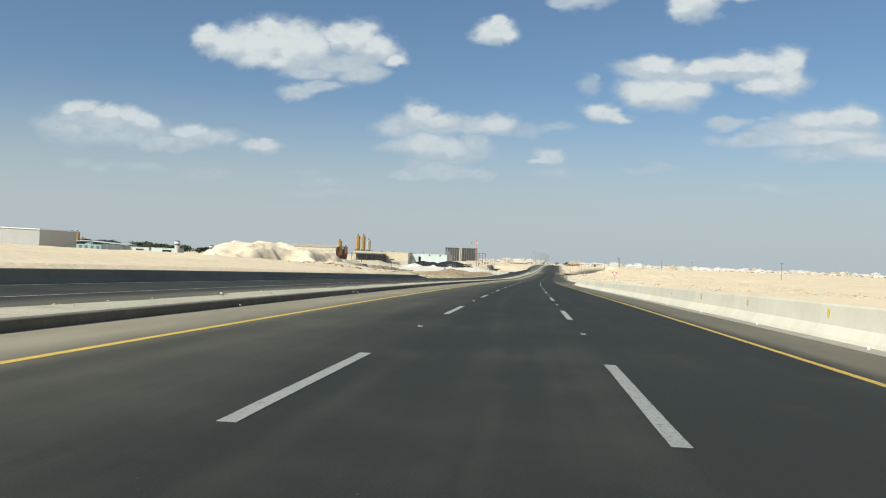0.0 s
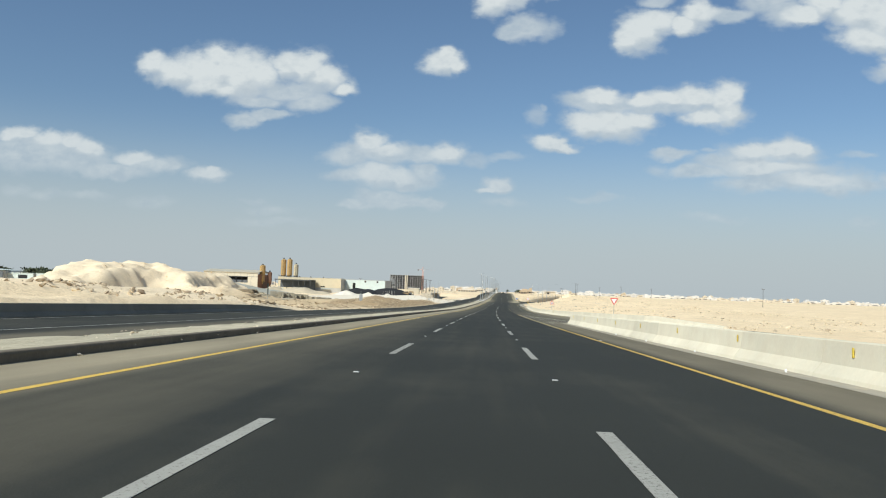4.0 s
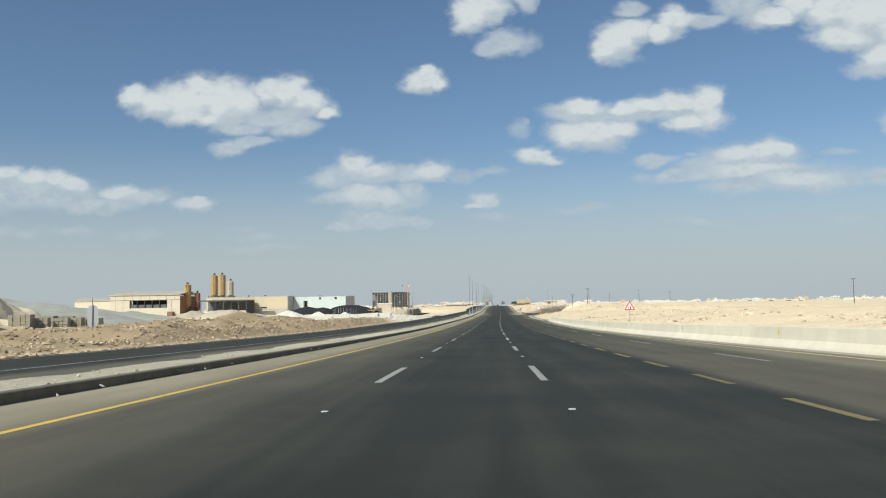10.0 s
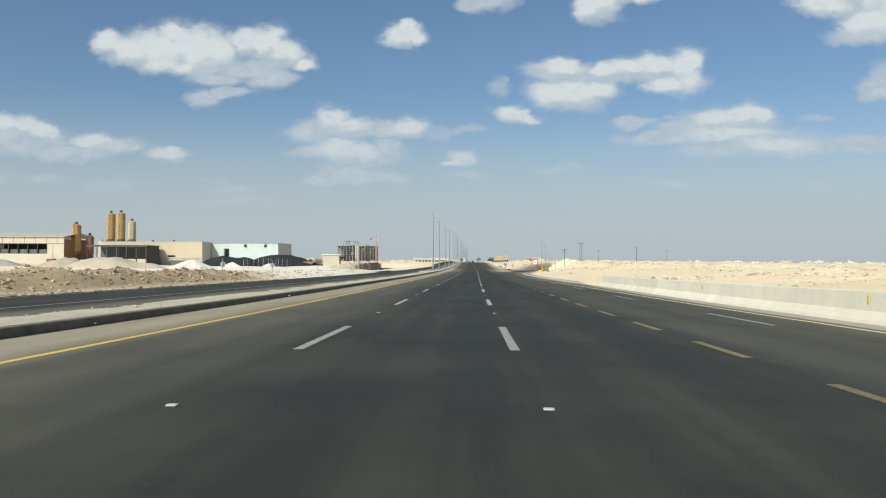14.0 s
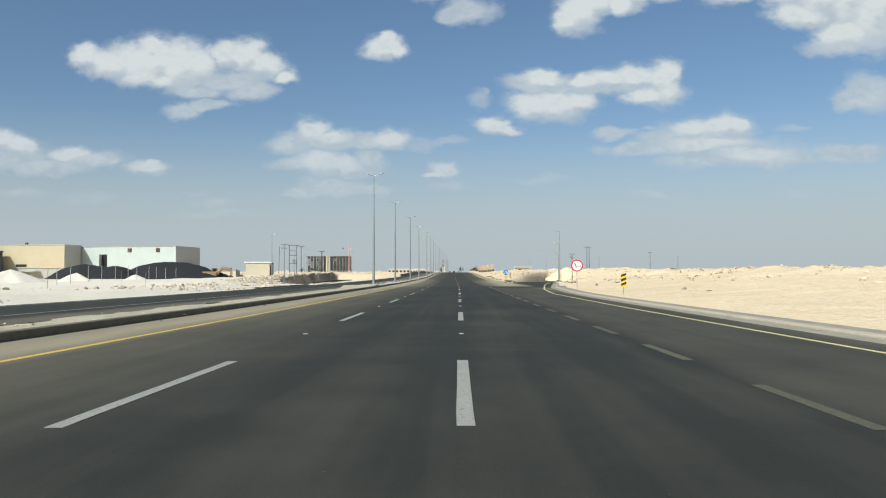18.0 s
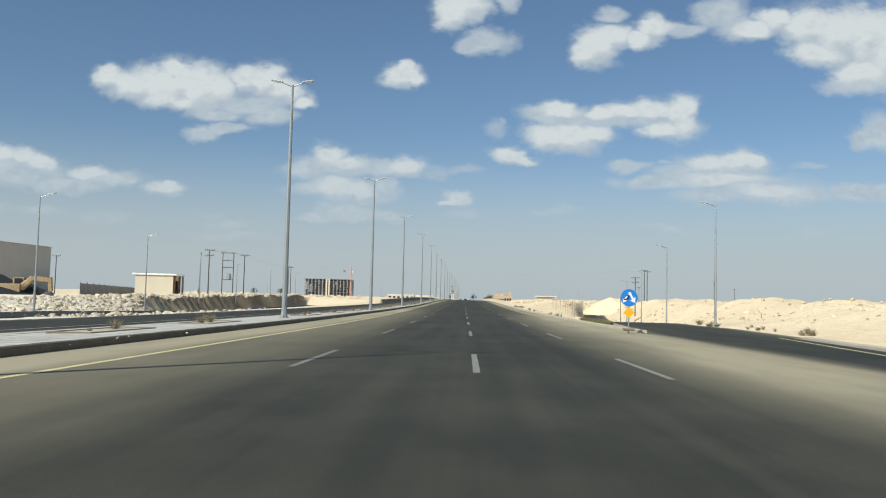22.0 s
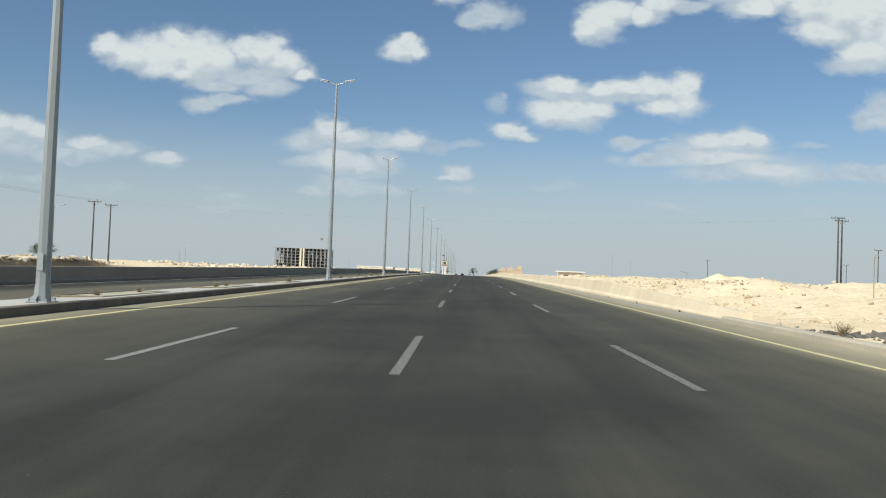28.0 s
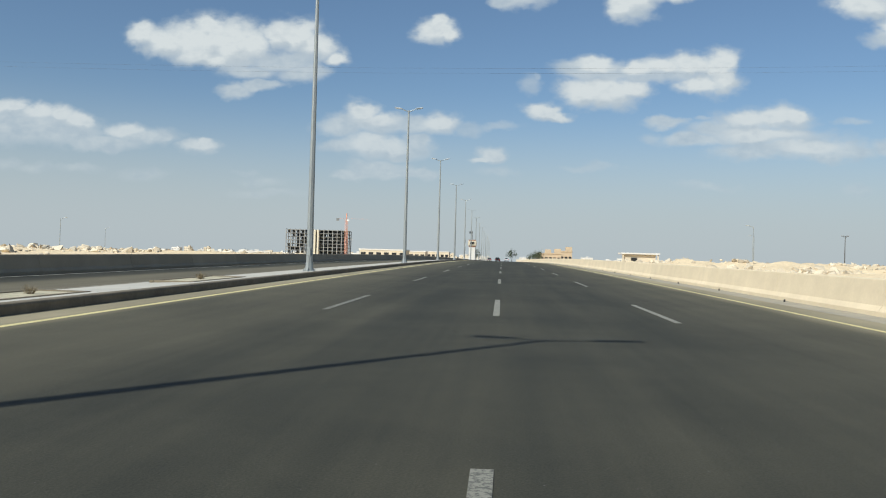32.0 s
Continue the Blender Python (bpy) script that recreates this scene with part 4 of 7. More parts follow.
merge_barrier = barrier(np.arange(-140, 147, 3.0), JERSEY, 6.12, "pale concrete safety barrier with yellow reflectors")
ramp_barrier = barrier(np.arange(148, 364, 3.0), JERSEY, lambda u: ramp_wall(u), "pale concrete safety barrier round the joining ramp", rise=lambda u: float(np.interp(u, [148, 163], [0.3, 1.0])))
TAN_WALL = [(0, -0.3), (0, 0.12), (0.10, 0.26), (0.22, 0.9), (0.25, 0.93), (0.42, 0.93), (0.45, 0.9), (0.5, -0.3)]
bridge_barrier = barrier(np.concatenate([np.arange(662, 1300, 4.0)]), TAN_WALL, 9.35, "sand-coloured concrete parapet beside the highway", TAN_CONCRETE, rise=lambda u: float(np.interp(u, [662, 688], [0.34, 1.0])))
far_barrier = barrier(np.arange(-140, 162, 3.0), [(-x, z * 0.74) for x, z in JERSEY], opp_far, "weathered grey concrete barrier beyond the oncoming carriageway", SHADED_CONCRETE, rise=lambda u: float(np.interp(u, [136, 145, 160], [1.0, 0.92, 0.08])))
# darker than the opposite parapet: its shaded side is put into the colour
PARAPET = worn("parapet_concrete", (0.33, 0.265, 0.175), 0.9, spread=0.3, scale=0.35, dust=0.1, grain=12.0, depth=0.006)
far_parapet = barrier(np.arange(664, 1300, 4.0), [(-x, z * 0.8) for x, z in TAN_WALL], opp_far, "weathered grey concrete parapet beyond the oncoming carriageway", PARAPET)
REFLECT = worn("reflector_yellow", (0.62, 0.46, 0.05), 0.5, spread=0.25, dust=0.2)
WHITE_POST = worn("post_white", (0.75, 0.75, 0.72), 0.5, spread=0.15)
bm = bmesh.new()
box(bm, 0, 0, 0.11, 0.02, 0.085, 0.21, bevel=0.006)
box(bm, 0.03, 0, 0.03, 0.08, 0.05, 0.05, bevel=0.006)
refl = part("reflector", bm, REFLECT, merge_barrier)
refl.matrix_local = turned(-40, 6.335, 0.52)
for k in range(1, 24):
    again(refl, merge_barrier, turned(-40 + 7.9 * k, 6.335, 0.52))
for k in range(9):
    u = 362.5 - 16 * k
    again(refl, ramp_barrier, turned(u, ramp_wall(u) + 0.215, 0.52))
bm = bmesh.new()
box(bm, 0, 0, 0.04, 0.05, 0.05, 0.09, bevel=0.008)
wp = part("marker_post", bm, WHITE_POST, merge_barrier, "small white marker block")
wp.matrix_local = turned(-40, 5.9, 0.0)
for k in range(1, 19):
    again(wp, merge_barrier, turned(-40 + 8.6 * k, 5.9, 0.0))
DARK = worn("dark_rubber", (0.03, 0.03, 0.03), 0.8)
bm = bmesh.new()
box(bm, 0, 0, 0.04, 0.05, 0.08, 0.09, bevel=0.015)
knob = part("marker_block", bm, DARK, bridge_barrier, "small dark marker block")
knob.matrix_local = turned(668, 9.1, 0.0)
for k in range(1, 30):
    again(knob, bridge_barrier, turned(668 + 8.0 * k, 9.1, 0.0))
# gutters of pale concrete along the barriers
GUTTER = worn("gutter_concrete", (0.31, 0.285, 0.225), 0.9, spread=0.3, scale=0.7, dust=0.35)
tagged(strip("gutter", np.arange(372, 529, 4.0), lambda u: right_edge(u) - 0.55, right_edge, 0.005, GUTTER), "dusty pale concrete gutter", "gutter", kind="structure")
for nm, us_, lo, hi in (("gutter", np.arange(-140, 146, 4.0), 5.55, 6.13), ("gutter", np.arange(662, 1300, 6.0), 8.4, 9.36)):
    tagged(strip(nm, us_, lo, hi, 0.005, GUTTER), "dusty pale concrete gutter", "gutter", kind="structure")
tagged(strip("gutter", np.arange(150, 363, 4.0), lambda u: ramp_wall(u) - 0.8, lambda u: ramp_wall(u) + 0.02, 0.005, GUTTER), "dusty pale concrete gutter", "gutter", kind="structure")
# paler copy of the kerb concrete for the sunlit right side, plus real dust
PALE_KERB = worn("dusty_kerb_concrete", (0.42, 0.375, 0.29), 0.9, spread=0.4, scale=0.8, dust=0.5, grain=15.0, depth=0.006)
KERBP = [(0, -0.1), (0, 0.19), (-0.02, 0.225), (-0.05, 0.24), (-0.26, 0.24), (-0.26, -0.1)]


def kerb_run(name, a, b, offset, flip=1, dz=0.0, length=0.99, pieces=0, u_from=0, material=KERB):
    """A kerb as one run; where the camera passes near, single stones."""
    k = tagged(new(name), "grey concrete kerb with open joints", "kerb", kind="structure")
    prof = [(flip * x, z + dz) for x, z in KERBP]
    us_ = np.arange(a, b + 0.1, 2.0)
    sweep("run", us_, prof, offset, material, k)
    if pieces:
        st = sweep("kerb_stone", [u_from + 0.005, u_from + 0.98], [(flip * (x + (0.008 if x > -0.1 else 0)), z + dz + (0.008 if z > 0 else 0)) for x, z in KERBP], offset, KERB, k)
        base = place(u_from, offset(u_from))
        h0 = float(heading(u_from))
        for v in st.data.vertices:
            v.co = pose(0, 0, 0, 0, 0, -math.degrees(h0)) @ (v.co - base)
        st.matrix_local = turned(u_from, offset(u_from))
        for i in range(1, pieces):
            u = u_from + i
            again(st, k, flush(u, offset(u), 0.0))
    return k


kerb_left = kerb_run("kerb_left", -140, 1300, left_kerb, 1, -0.035)
kerb_right = kerb_run("kerb_right", 530, 662, lambda u: float(np.interp(u, [530, 536, 700], [9.05, 8.85, 8.85])), -1, -0.07, material=PALE_KERB)
nose_edge = tagged(sweep("retaining_edge", np.arange(530, 561, 2.0), [(0, -1.5), (0, 0.11), (-0.03, 0.14), (-0.26, 0.14), (-0.26, -1.5)], lambda u: float(branch_mid(u)) - 4.05, PALE_KERB),
                   "dusty concrete edge wall along the slip road", "kerb", kind="structure")
tagged(strip("verge", np.arange(376, 500, 4.0), lambda u: right_edge(u) + 0.24, lambda u: right_edge(u) + 1.25, 0.04, GUTTER, cols=3), "dusty grey concrete verge behind the kerb", "verge", kind="structure")
slip_kerb = kerb_run("kerb_slip", 376, 528, lambda u: right_edge(u) + 0.02, -1, -0.15, material=PALE_KERB)
GRIT = sand_of("median_grit", (0.58, 0.525, 0.385), (0.42, 0.385, 0.285), (0.20, 0.185, 0.14))
med_us = np.concatenate([np.arange(-140, 90, 3.0), np.arange(90, 484, 1.0), np.arange(484, 492.1, 1.0)])
median = tagged(strip("median", med_us, lambda u: opp_near(u) + 0.35 + 0.5 * float(fbm(np.array([u]), np.array([0.0]), 7.0, 75, 4)[0]), lambda u: left_kerb(u) - 0.24, lambda U, S: median_top(U, S) + smooth(S, -14.0, -13.0) * (0.10 * fbm(U, S, 3.0, 71, 4) + 0.05 * np.abs(fbm(U, S, 0.9, 74, 3))) + (0.10 + 0.2 * (fbm(U, S, 1.6, 73, 3) + 0.2)) * smooth(U, 482, 487.5) * (1 - smooth(U, 489, 492)), GRIT, cols=16), "gravelly sand median between the carriageways", "median", kind="structure")
PAVER = worn("paving_pale", (0.45, 0.43, 0.38), 0.9, spread=0.3, scale=0.9, dust=0.3, grain=8.0)
med2 = np.arange(488, 1300, 3.0)
bm = bmesh.new()
box(bm, 0, 0, 0.06, 4.4, 0.28, 0.32, bevel=0.02)
end_kerb = tagged(part("kerb_end", bm, KERB), "grey concrete kerb across the end of the paved median", "kerb", kind="structure")
end_kerb.matrix_world = turned(487.9, -11.9, -0.07)
pave = tagged(strip("pavement", med2, lambda u: opp_near(u) + 0.24, lambda u: left_kerb(u) - 0.24, median_top, PAVER, cols=4), "pale paved median with planting pits", "pavement", kind="structure")
kerb_far_median = kerb_run("kerb_far_median", 488, 1300, opp_near, -1, -0.145)
POSTS = (494.75, 535.25, 575.25, 617.25, 655.0, 694.75, 736.0, 776.0)
pits = [p for p in (499.4 + 11.4 * k for k in range(24)) if all(abs(p + 2.2 - q) > 3.2 for q in POSTS)]
for p in pits:
    s = (opp_near(p) + left_kerb(p)) / 2
    pit = thing("planting_pit", flush(p + 2.2, s - 0.1, float(median_top(p, s - 0.1)) - 0.012), "low dark kerbed planting pit in the median", "planter", "planting pits")
    for (cx, cy, sx, sy) in ((-0.62, 0, 0.14, 5.2), (0.62, 0, 0.14, 5.2), (0, -2.53, 1.1, 0.14), (0, 2.53, 1.1, 0.14)):
        b2 = bmesh.new()
        box(b2, cx, cy, 0.012, sx, sy, 0.10, bevel=0.02)
        part("pit_kerb", b2, KERB, pit)
    b2 = bmesh.new()
    box(b2, 0, 0, 0.015, 1.1, 4.9, 0.04)
    part("soil", b2, GRIT, pit)

# ---- street lamps ----
LAMP_HEAD = worn("lamp_head_grey", (0.50, 0.53, 0.55), 0.4, 0.3, spread=0.1)
GLASS_LENS = worn("lamp_lens", (0.55, 0.56, 0.55), 0.2, spread=0.05)


def lamp(height, arms, r0, r1, reach, label, group):
    e = thing("street_lamp", Matrix(), label, "street lamp", group)
    bm = bmesh.new()
    box(bm, 0, 0, 0.02, 0.52, 0.52, 0.04, bevel=0.008)
    part("base_plate", bm, STEEL, e)
    for x in (-0.2, 0.2):
        for y in (-0.2, 0.2):
            bm = bmesh.new()
            tube(bm, (x, y, 0.03), (x, y, 0.11), 0.022, n=6)
            part("bolt", bm, STEEL, e)
    bm = bmesh.new()
    for gx, gy, gs in ((1, 0, (0.2, 0.02, 0.22)), (-1, 0, (0.2, 0.02, 0.22)), (0, 1, (0.02, 0.2, 0.22)), (0, -1, (0.02, 0.2, 0.22))):
        for v in box(bm, gx * r0 * 1.25, gy * r0 * 1.25, 0.15, *gs):
            if v.co.z > 0.15 and abs(v.co.x * gx + v.co.y * gy) > r0 * 1.2:
                v.co.z -= 0.18
    tube(bm, (0, 0, 0.03), (0, 0, 0.42), r0 * 1.25, r0 * 1.04, 8)
    tube(bm, (0, 0, 0.4), (0, 0, height), r0, r1, 8)
    part("pole", bm, STEEL, e)
    bm = bmesh.new()
    box(bm, 0, -r0 - 0.005, 0.95, 0.14, 0.02, 0.42, bevel=0.006)
    part("hatch", bm, STEEL, e)
    for side in arms:
        bm = bmesh.new()
        tube(bm, (0, 0, height - 0.12), (side * reach * 0.55, 0, height + 0.12), 0.04, 0.035, 8)
        arm = part("arm", bm, STEEL, e)
        bm = bmesh.new()
        box(bm, side * (reach * 0.55 + 0.33), 0, height + 0.17, 0.72, 0.26, 0.09, Matrix.Identity(3), 0.03)
        bmesh.ops.rotate(bm, cent=(side * reach * 0.55, 0, height + 0.15), matrix=Matrix.Rotation(-side * radians(9), 3, "Y"), verts=bm.verts[:])
        head = part("luminaire", bm, LAMP_HEAD, arm)
        bm = bmesh.new()
        box(bm, side * (reach * 0.55 + 0.36), 0, height + 0.16, 0.42, 0.18, 0.03)
        bmesh.ops.rotate(bm, cent=(side * reach * 0.55, 0, height + 0.15), matrix=Matrix.Rotation(-side * radians(9), 3, "Y"), verts=bm.verts[:])
        bmesh.ops.translate(bm, vec=(0, 0, -0.05), verts=bm.verts[:])
        part("lens", bm, GLASS_LENS, arm)
    return e


LAMPS = [(494.75, -10.9), (535.25, -11.0), (575.25, -10.3), (617.25, -10.0), (655.0, -9.0), (694.75, -8.9), (736.0, -9.1), (776.0, -9.1), (813.0, -8.9)] + [(813.0 + 40.2 * k, -8.95) for k in range(1, 13)]
twin = lamp(14.1, (-1, 1), 0.165, 0.075, 1.15, "tall galvanised twin-arm street lamp in the median", "median lamps")
twin.matrix_world = turned(LAMPS[0][0], LAMPS[0][1], float(median_top(*LAMPS[0])) - 0.004)
for u, s in LAMPS[1:]:
    copy_thing(twin, turned(u, s, float(median_top(u, s)) - 0.004))
single = lamp(10.1, (-1,), 0.11, 0.05, 1.35, "galvanised single-arm street lamp beside the slip road", "slip road lamps")
single.matrix_world = turned(556.4, 20.8, 0.0)
for u, s in ((590.7, 25.1), (626.2, 29.5), (662, 34.0)):
    copy_thing(single, turned(u, s, ground_z(u, s) - 0.05))
for u, s in ((557.5, -37.7), (596.5, -43.0), (633.5, -47.6), (670.8, -51.4), (707.4, -52.5), (742.0, -53.0)):
    copy_thing(single, turned(u, s, float(exit_drop(u)) - 0.05, 180))
for u, s, t in ((797, 43.2, 0), (888, 44.5, 0), (940, 60, 0), (980, -120, 180), (900, -90, 180), (1060, -60, 180)):
    copy_thing(single, turned(u, s, ground_z(u, s) - 3.2, t))

# ---- power lines ----
WOOD = worn("pole_wood", (0.075, 0.07, 0.062), 0.85, spread=0.4, scale=2.0)
IRON = worn("dark_iron", (0.10, 0.10, 0.10), 0.6, 0.5, spread=0.25)
CERAMIC = worn("insulator", (0.16, 0.12, 0.10), 0.3, spread=0.1)
TRANSF = worn("transformer_grey", (0.30, 0.32, 0.33), 0.5, 0.2, spread=0.2)


def insulators(e, xs, z, y=0.0):
    for x in xs:
        bm = bmesh.new()
        tube(bm, (x, y, z), (x, y, z + 0.12), 0.045, 0.06, 8)
        tube(bm, (x, y, z + 0.12), (x, y, z + 0.26), 0.07, 0.03, 8)
        part("insulator", bm, CERAMIC, e)


def power_pole(height, double, label):
    e = thing("power_pole", Matrix(), label, "power pole", "power poles")
    bm = bmesh.new()
    tube(bm, (0, 0, -0.5), (0, 0, height), 0.16, 0.10, 9)
    part("pole", bm, WOOD, e)
    for k, z in enumerate((height - 0.15, height - 1.35) if double else (height - 0.15,)):
        bm = bmesh.new()
        box(bm, 0, 0.1, z, 2.3 - 0.35 * k, 0.1, 0.12, bevel=0.01)
        part("crossarm", bm, IRON, e)
        insulators(e, (-1.05 + 0.17 * k, -0.45, 0.5, 1.05 - 0.17 * k), z + 0.06, 0.1)
        for side in (-1, 1):
            bm = bmesh.new()
            tube(bm, (side * 0.75, 0.1, z - 0.04), (0, 0.1, z - 0.6), 0.02, n=6)
            part("brace", bm, IRON, e)
    return e


pa = power_pole(10.4, True, "dark power pole with two crossarms")
pb = power_pole(10.6, False, "dark power pole with one crossarm")


def put(ob, u, s, turn=0.0, sink=0.0):
    ob.matrix_world = turned(u, s, ground_z(u, s) - sink, turn)
    return ob


put(pa, 674.6, -59.0)
put(pb, 701.7, -58.2)
spots = [(pb, 773.4, -62.2), (pb, 782.6, -63.4), (pa, 709.0, 45.1), (pb, 773.2, 61.9), (pb, 771.6, 60.6), (pb, 860, 110), (pb, 990, 160), (pb, 705, -110), (pb, 560, 150), (pb, 440, 190), (pb, 1000, 105)]
for o, u, s in spots:
    copy_thing(o, turned(u, s, ground_z(u, s)))
bm = bmesh.new()
tube(bm, (0, 0, -0.4), (0.25, 0, 9.6), 0.10, 0.07, 8)
lean = part("bare_pole", bm, WOOD)
put(lean, 672.3, -60.4)
tagged(lean, "bare dark wooden pole leaning beside the power line", "pole")
lean2 = tagged(new("bare_pole", lean.data), "bare dark wooden pole leaning on the sand", "pole")
put(lean2, 702, 40.0, 90, 2.2)
hf = thing("transformer_frame", turned(689.0, -58.8, ground_z(689, -58.8)), "two-pole steel frame carrying a grey transformer", "transformer")
for x in (-1.35, 1.35):
    bm = bmesh.new()
    tube(bm, (x, 0, -0.4), (x, 0, 10.4), 0.13, 0.10, 9)
    part("pole", bm, WOOD, hf)
for z, w in ((10.3, 3.9), (8.4, 2.6), (6.7, 2.6), (3.7, 2.9)):
    bm = bmesh.new()
    box(bm, 0, 0.12, z, w, 0.12, 0.14, bevel=0.01)
    part("crossbar", bm, IRON, hf)
insulators(hf, (-1.8, -0.9, 0, 0.9, 1.8), 10.36, 0.12)
insulators(hf, (-0.8, 0, 0.8), 8.47, 0.12)
insulators(hf, (-0.8, 0, 0.8), 6.77, 0.12)
bm = bmesh.new()
tube(bm, (0.25, 0.1, 3.8), (0.25, 0.1, 5.1), 0.52, 0.52, 16)
for k in range(10):
    a = k * math.tau / 10
    box(bm, 0.25 + 0.56 * math.cos(a), 0.1 + 0.56 * math.sin(a), 4.4, 0.16, 0.03, 0.9, Matrix.Identity(3))
tank = part("transformer_tank", bm, TRANSF, hf)
insulators(hf, (-0.05, 0.25, 0.55), 5.1, 0.1)


def wire(a, b, sag, label="thin dark overhead power wire", r=0.010):
    pts = [Vector(a).lerp(Vector(b), k / 24) - Vector((0, 0, sag * 4 * (k / 24) * (1 - k / 24))) for k in range(25)]
    side = (Vector(b) - Vector(a)).cross(Vector((0, 0, 1))).normalized()
    bm = bmesh.new()
    rings = []
    for p in pts:
        rings.append([bm.verts.new(p + side * (r * math.cos(k * math.tau / 5)) + Vector((0, 0, r * math.sin(k * math.tau / 5)))) for k in range(5)])
    for m, n in zip(rings, rings[1:]):
        for k in range(5):
            bm.faces.new((m[k], m[(k + 1) % 5], n[(k + 1) % 5], n[k]))
    return tagged(part("power_wire", bm, IRON), label, "wire", "overhead wires")


tops = [(674.6, -59.0, 10.5), (689.0, -58.8, 10.6), (701.7, -58.2, 10.7), (773.4, -62.2, 10.8)]
for (u0, s0, z0), (u1, s1, z1) in zip(tops, tops[1:]):
    for dx in (-0.9, 0.9):
        wire(place(u0, s0 + dx, ground_z(u0, s0) + z0), place(u1, s1 + dx, ground_z(u1, s1) + z1), 0.25 if u1 - u0 < 40 else 0.9)
for dx in (-0.5, 0.5):
    wire(place(773.4 + dx, -62.2, ground_z(773.4, -62.2) + 10.8), place(773.2 + dx, 61.9, ground_z(773.2, 61.9) + 10.8), 2.0, r=0.002)

# ---- signs ----
RED = worn("sign_red", (0.55, 0.025, 0.03), 0.45, spread=0.12)
SIGN_WHITE = worn("sign_white", (0.80, 0.80, 0.78), 0.45, spread=0.08, dust=0.1)
BLUE = worn("sign_blue", (0.02, 0.20, 0.62), 0.45, spread=0.12)
BLACK = worn("sign_black", (0.015, 0.015, 0.015), 0.5, spread=0.2)
YELLOW = worn("sign_yellow", (0.80, 0.52, 0.02), 0.45, spread=0.1)
AMBER = worn("sign_amber", (0.85, 0.42, 0.01), 0.45, spread=0.08)
SIGN_BACK = worn("sign_back", (0.40, 0.41, 0.40), 0.55, 0.4, spread=0.2)


def poly(bm, pts, y, thick=0.006):
    f = bm.faces.new([bm.verts.new((x, y, z)) for x, z in pts])
    r = bmesh.ops.extrude_face_region(bm, geom=[f])
    bmesh.ops.translate(bm, vec=(0, -thick, 0), verts=[v for v in r["geom"] if isinstance(v, bmesh.types.BMVert)])


def sign_post(e, top, r=0.035):
    bm = bmesh.new()
    tube(bm, (0, 0.06, -0.4), (0, 0.06, top), r, n=10)
    part("post", bm, STEEL, e)


def tri_pts(r, flip=False):
    return [(r * math.sin(a), (-1 if flip else 1) * r * math.cos(a)) for a in (0, math.tau / 3, 2 * math.tau / 3)]


def plate(name, e, shapes, z, parent_first=True):
    """Stacked flat shapes; the first is the backing."""
    base = None
    for k, (nm, pts, material) in enumerate(shapes):
        bm = bmesh.new()
        poly(bm, [(x, zz + z) for x, zz in pts], 0.0 - 0.007 * k)
        o = part(nm, bm, material, base or e)
        base = base or o
    return base


circle = lambda r, n=36, cx=0.0, cz=0.0: [(cx + r * math.cos(a), cz + r * math.sin(a)) for a in [i * math.tau / n for i in range(n)]]
# speed limit
e = thing("speed_sign", turned(479.0, 12.8, ground_z(479, 12.8), 2), "round white speed limit sign with a red rim", "road sign")
sign_post(e, 3.0)
plate("disc", e, [("panel", circle(0.66), SIGN_BACK), ("red_rim", circle(0.65), RED), ("white_face", circle(0.52), SIGN_WHITE),
                  ("digit_one", [(-0.30, 0.22), (-0.20, 0.26), (-0.12, 0.08), (-0.03, -0.25), (-0.10, -0.25), (-0.19, 0.04), (-0.25, 0.10)], BLACK),
                  ("digit_zero", [(0.04, -0.06), (0.12, 0.02), (0.20, -0.06), (0.12, -0.15)], BLACK),
                  ("digit_zero", [(0.26, -0.06), (0.34, 0.02), (0.42, -0.06), (0.34, -0.15)], BLACK)], 2.5)
# yield
e = thing("yield_sign", turned(192.5, 17.2, ground_z(192.5, 17.2), 2), "white triangular give way sign with a red border", "road sign")
sign_post(e, 3.1)
plate("t", e, [("panel", tri_pts(0.70, True), SIGN_BACK), ("red_rim", tri_pts(0.69, True), RED), ("white_face", tri_pts(0.47, True), SIGN_WHITE)], 2.75)
# narrowing road warning
e = thing("warning_sign", turned(294.1, 14.7, ground_z(294.1, 14.7), 2), "triangular red-bordered warning sign of a narrowing road", "road sign")
sign_post(e, 2.9)
plate("t", e, [("panel", tri_pts(0.70), SIGN_BACK), ("red_rim", tri_pts(0.69), RED), ("white_face", tri_pts(0.49), SIGN_WHITE),
               ("bar", [(-0.17, -0.19), (-0.10, -0.19), (-0.07, 0.0), (-0.07, 0.16), (-0.12, 0.16), (-0.12, 0.0)], BLACK),
               ("bar", [(0.03, -0.19), (0.20, -0.19), (0.10, -0.02), (0.10, 0.16), (0.05, 0.16), (0.03, 0.0)], BLACK)], 2.3)
# hazard board
e = thing("hazard_board", turned(451.1, 12.3, ground_z(451.1, 12.3), -8), "narrow board with black and yellow diagonal stripes", "road sign")
sign_post(e, 1.5, 0.025)
stripes = [("panel", [(-0.2, -0.52), (0.2, -0.52), (0.2, 0.52), (-0.2, 0.52)], YELLOW)]
for z in (-0.46, -0.12, 0.22):
    stripes.append(("stripe", [(-0.195, z), (0.195, z + 0.16), (0.195, z + 0.33), (-0.195, z + 0.17)], BLACK))
stripes = [(n_, [(x, min(max(z, -0.515), 0.515)) for x, z in p_], m_) for n_, p_, m_ in stripes]
plate("b", e, stripes, 1.12)
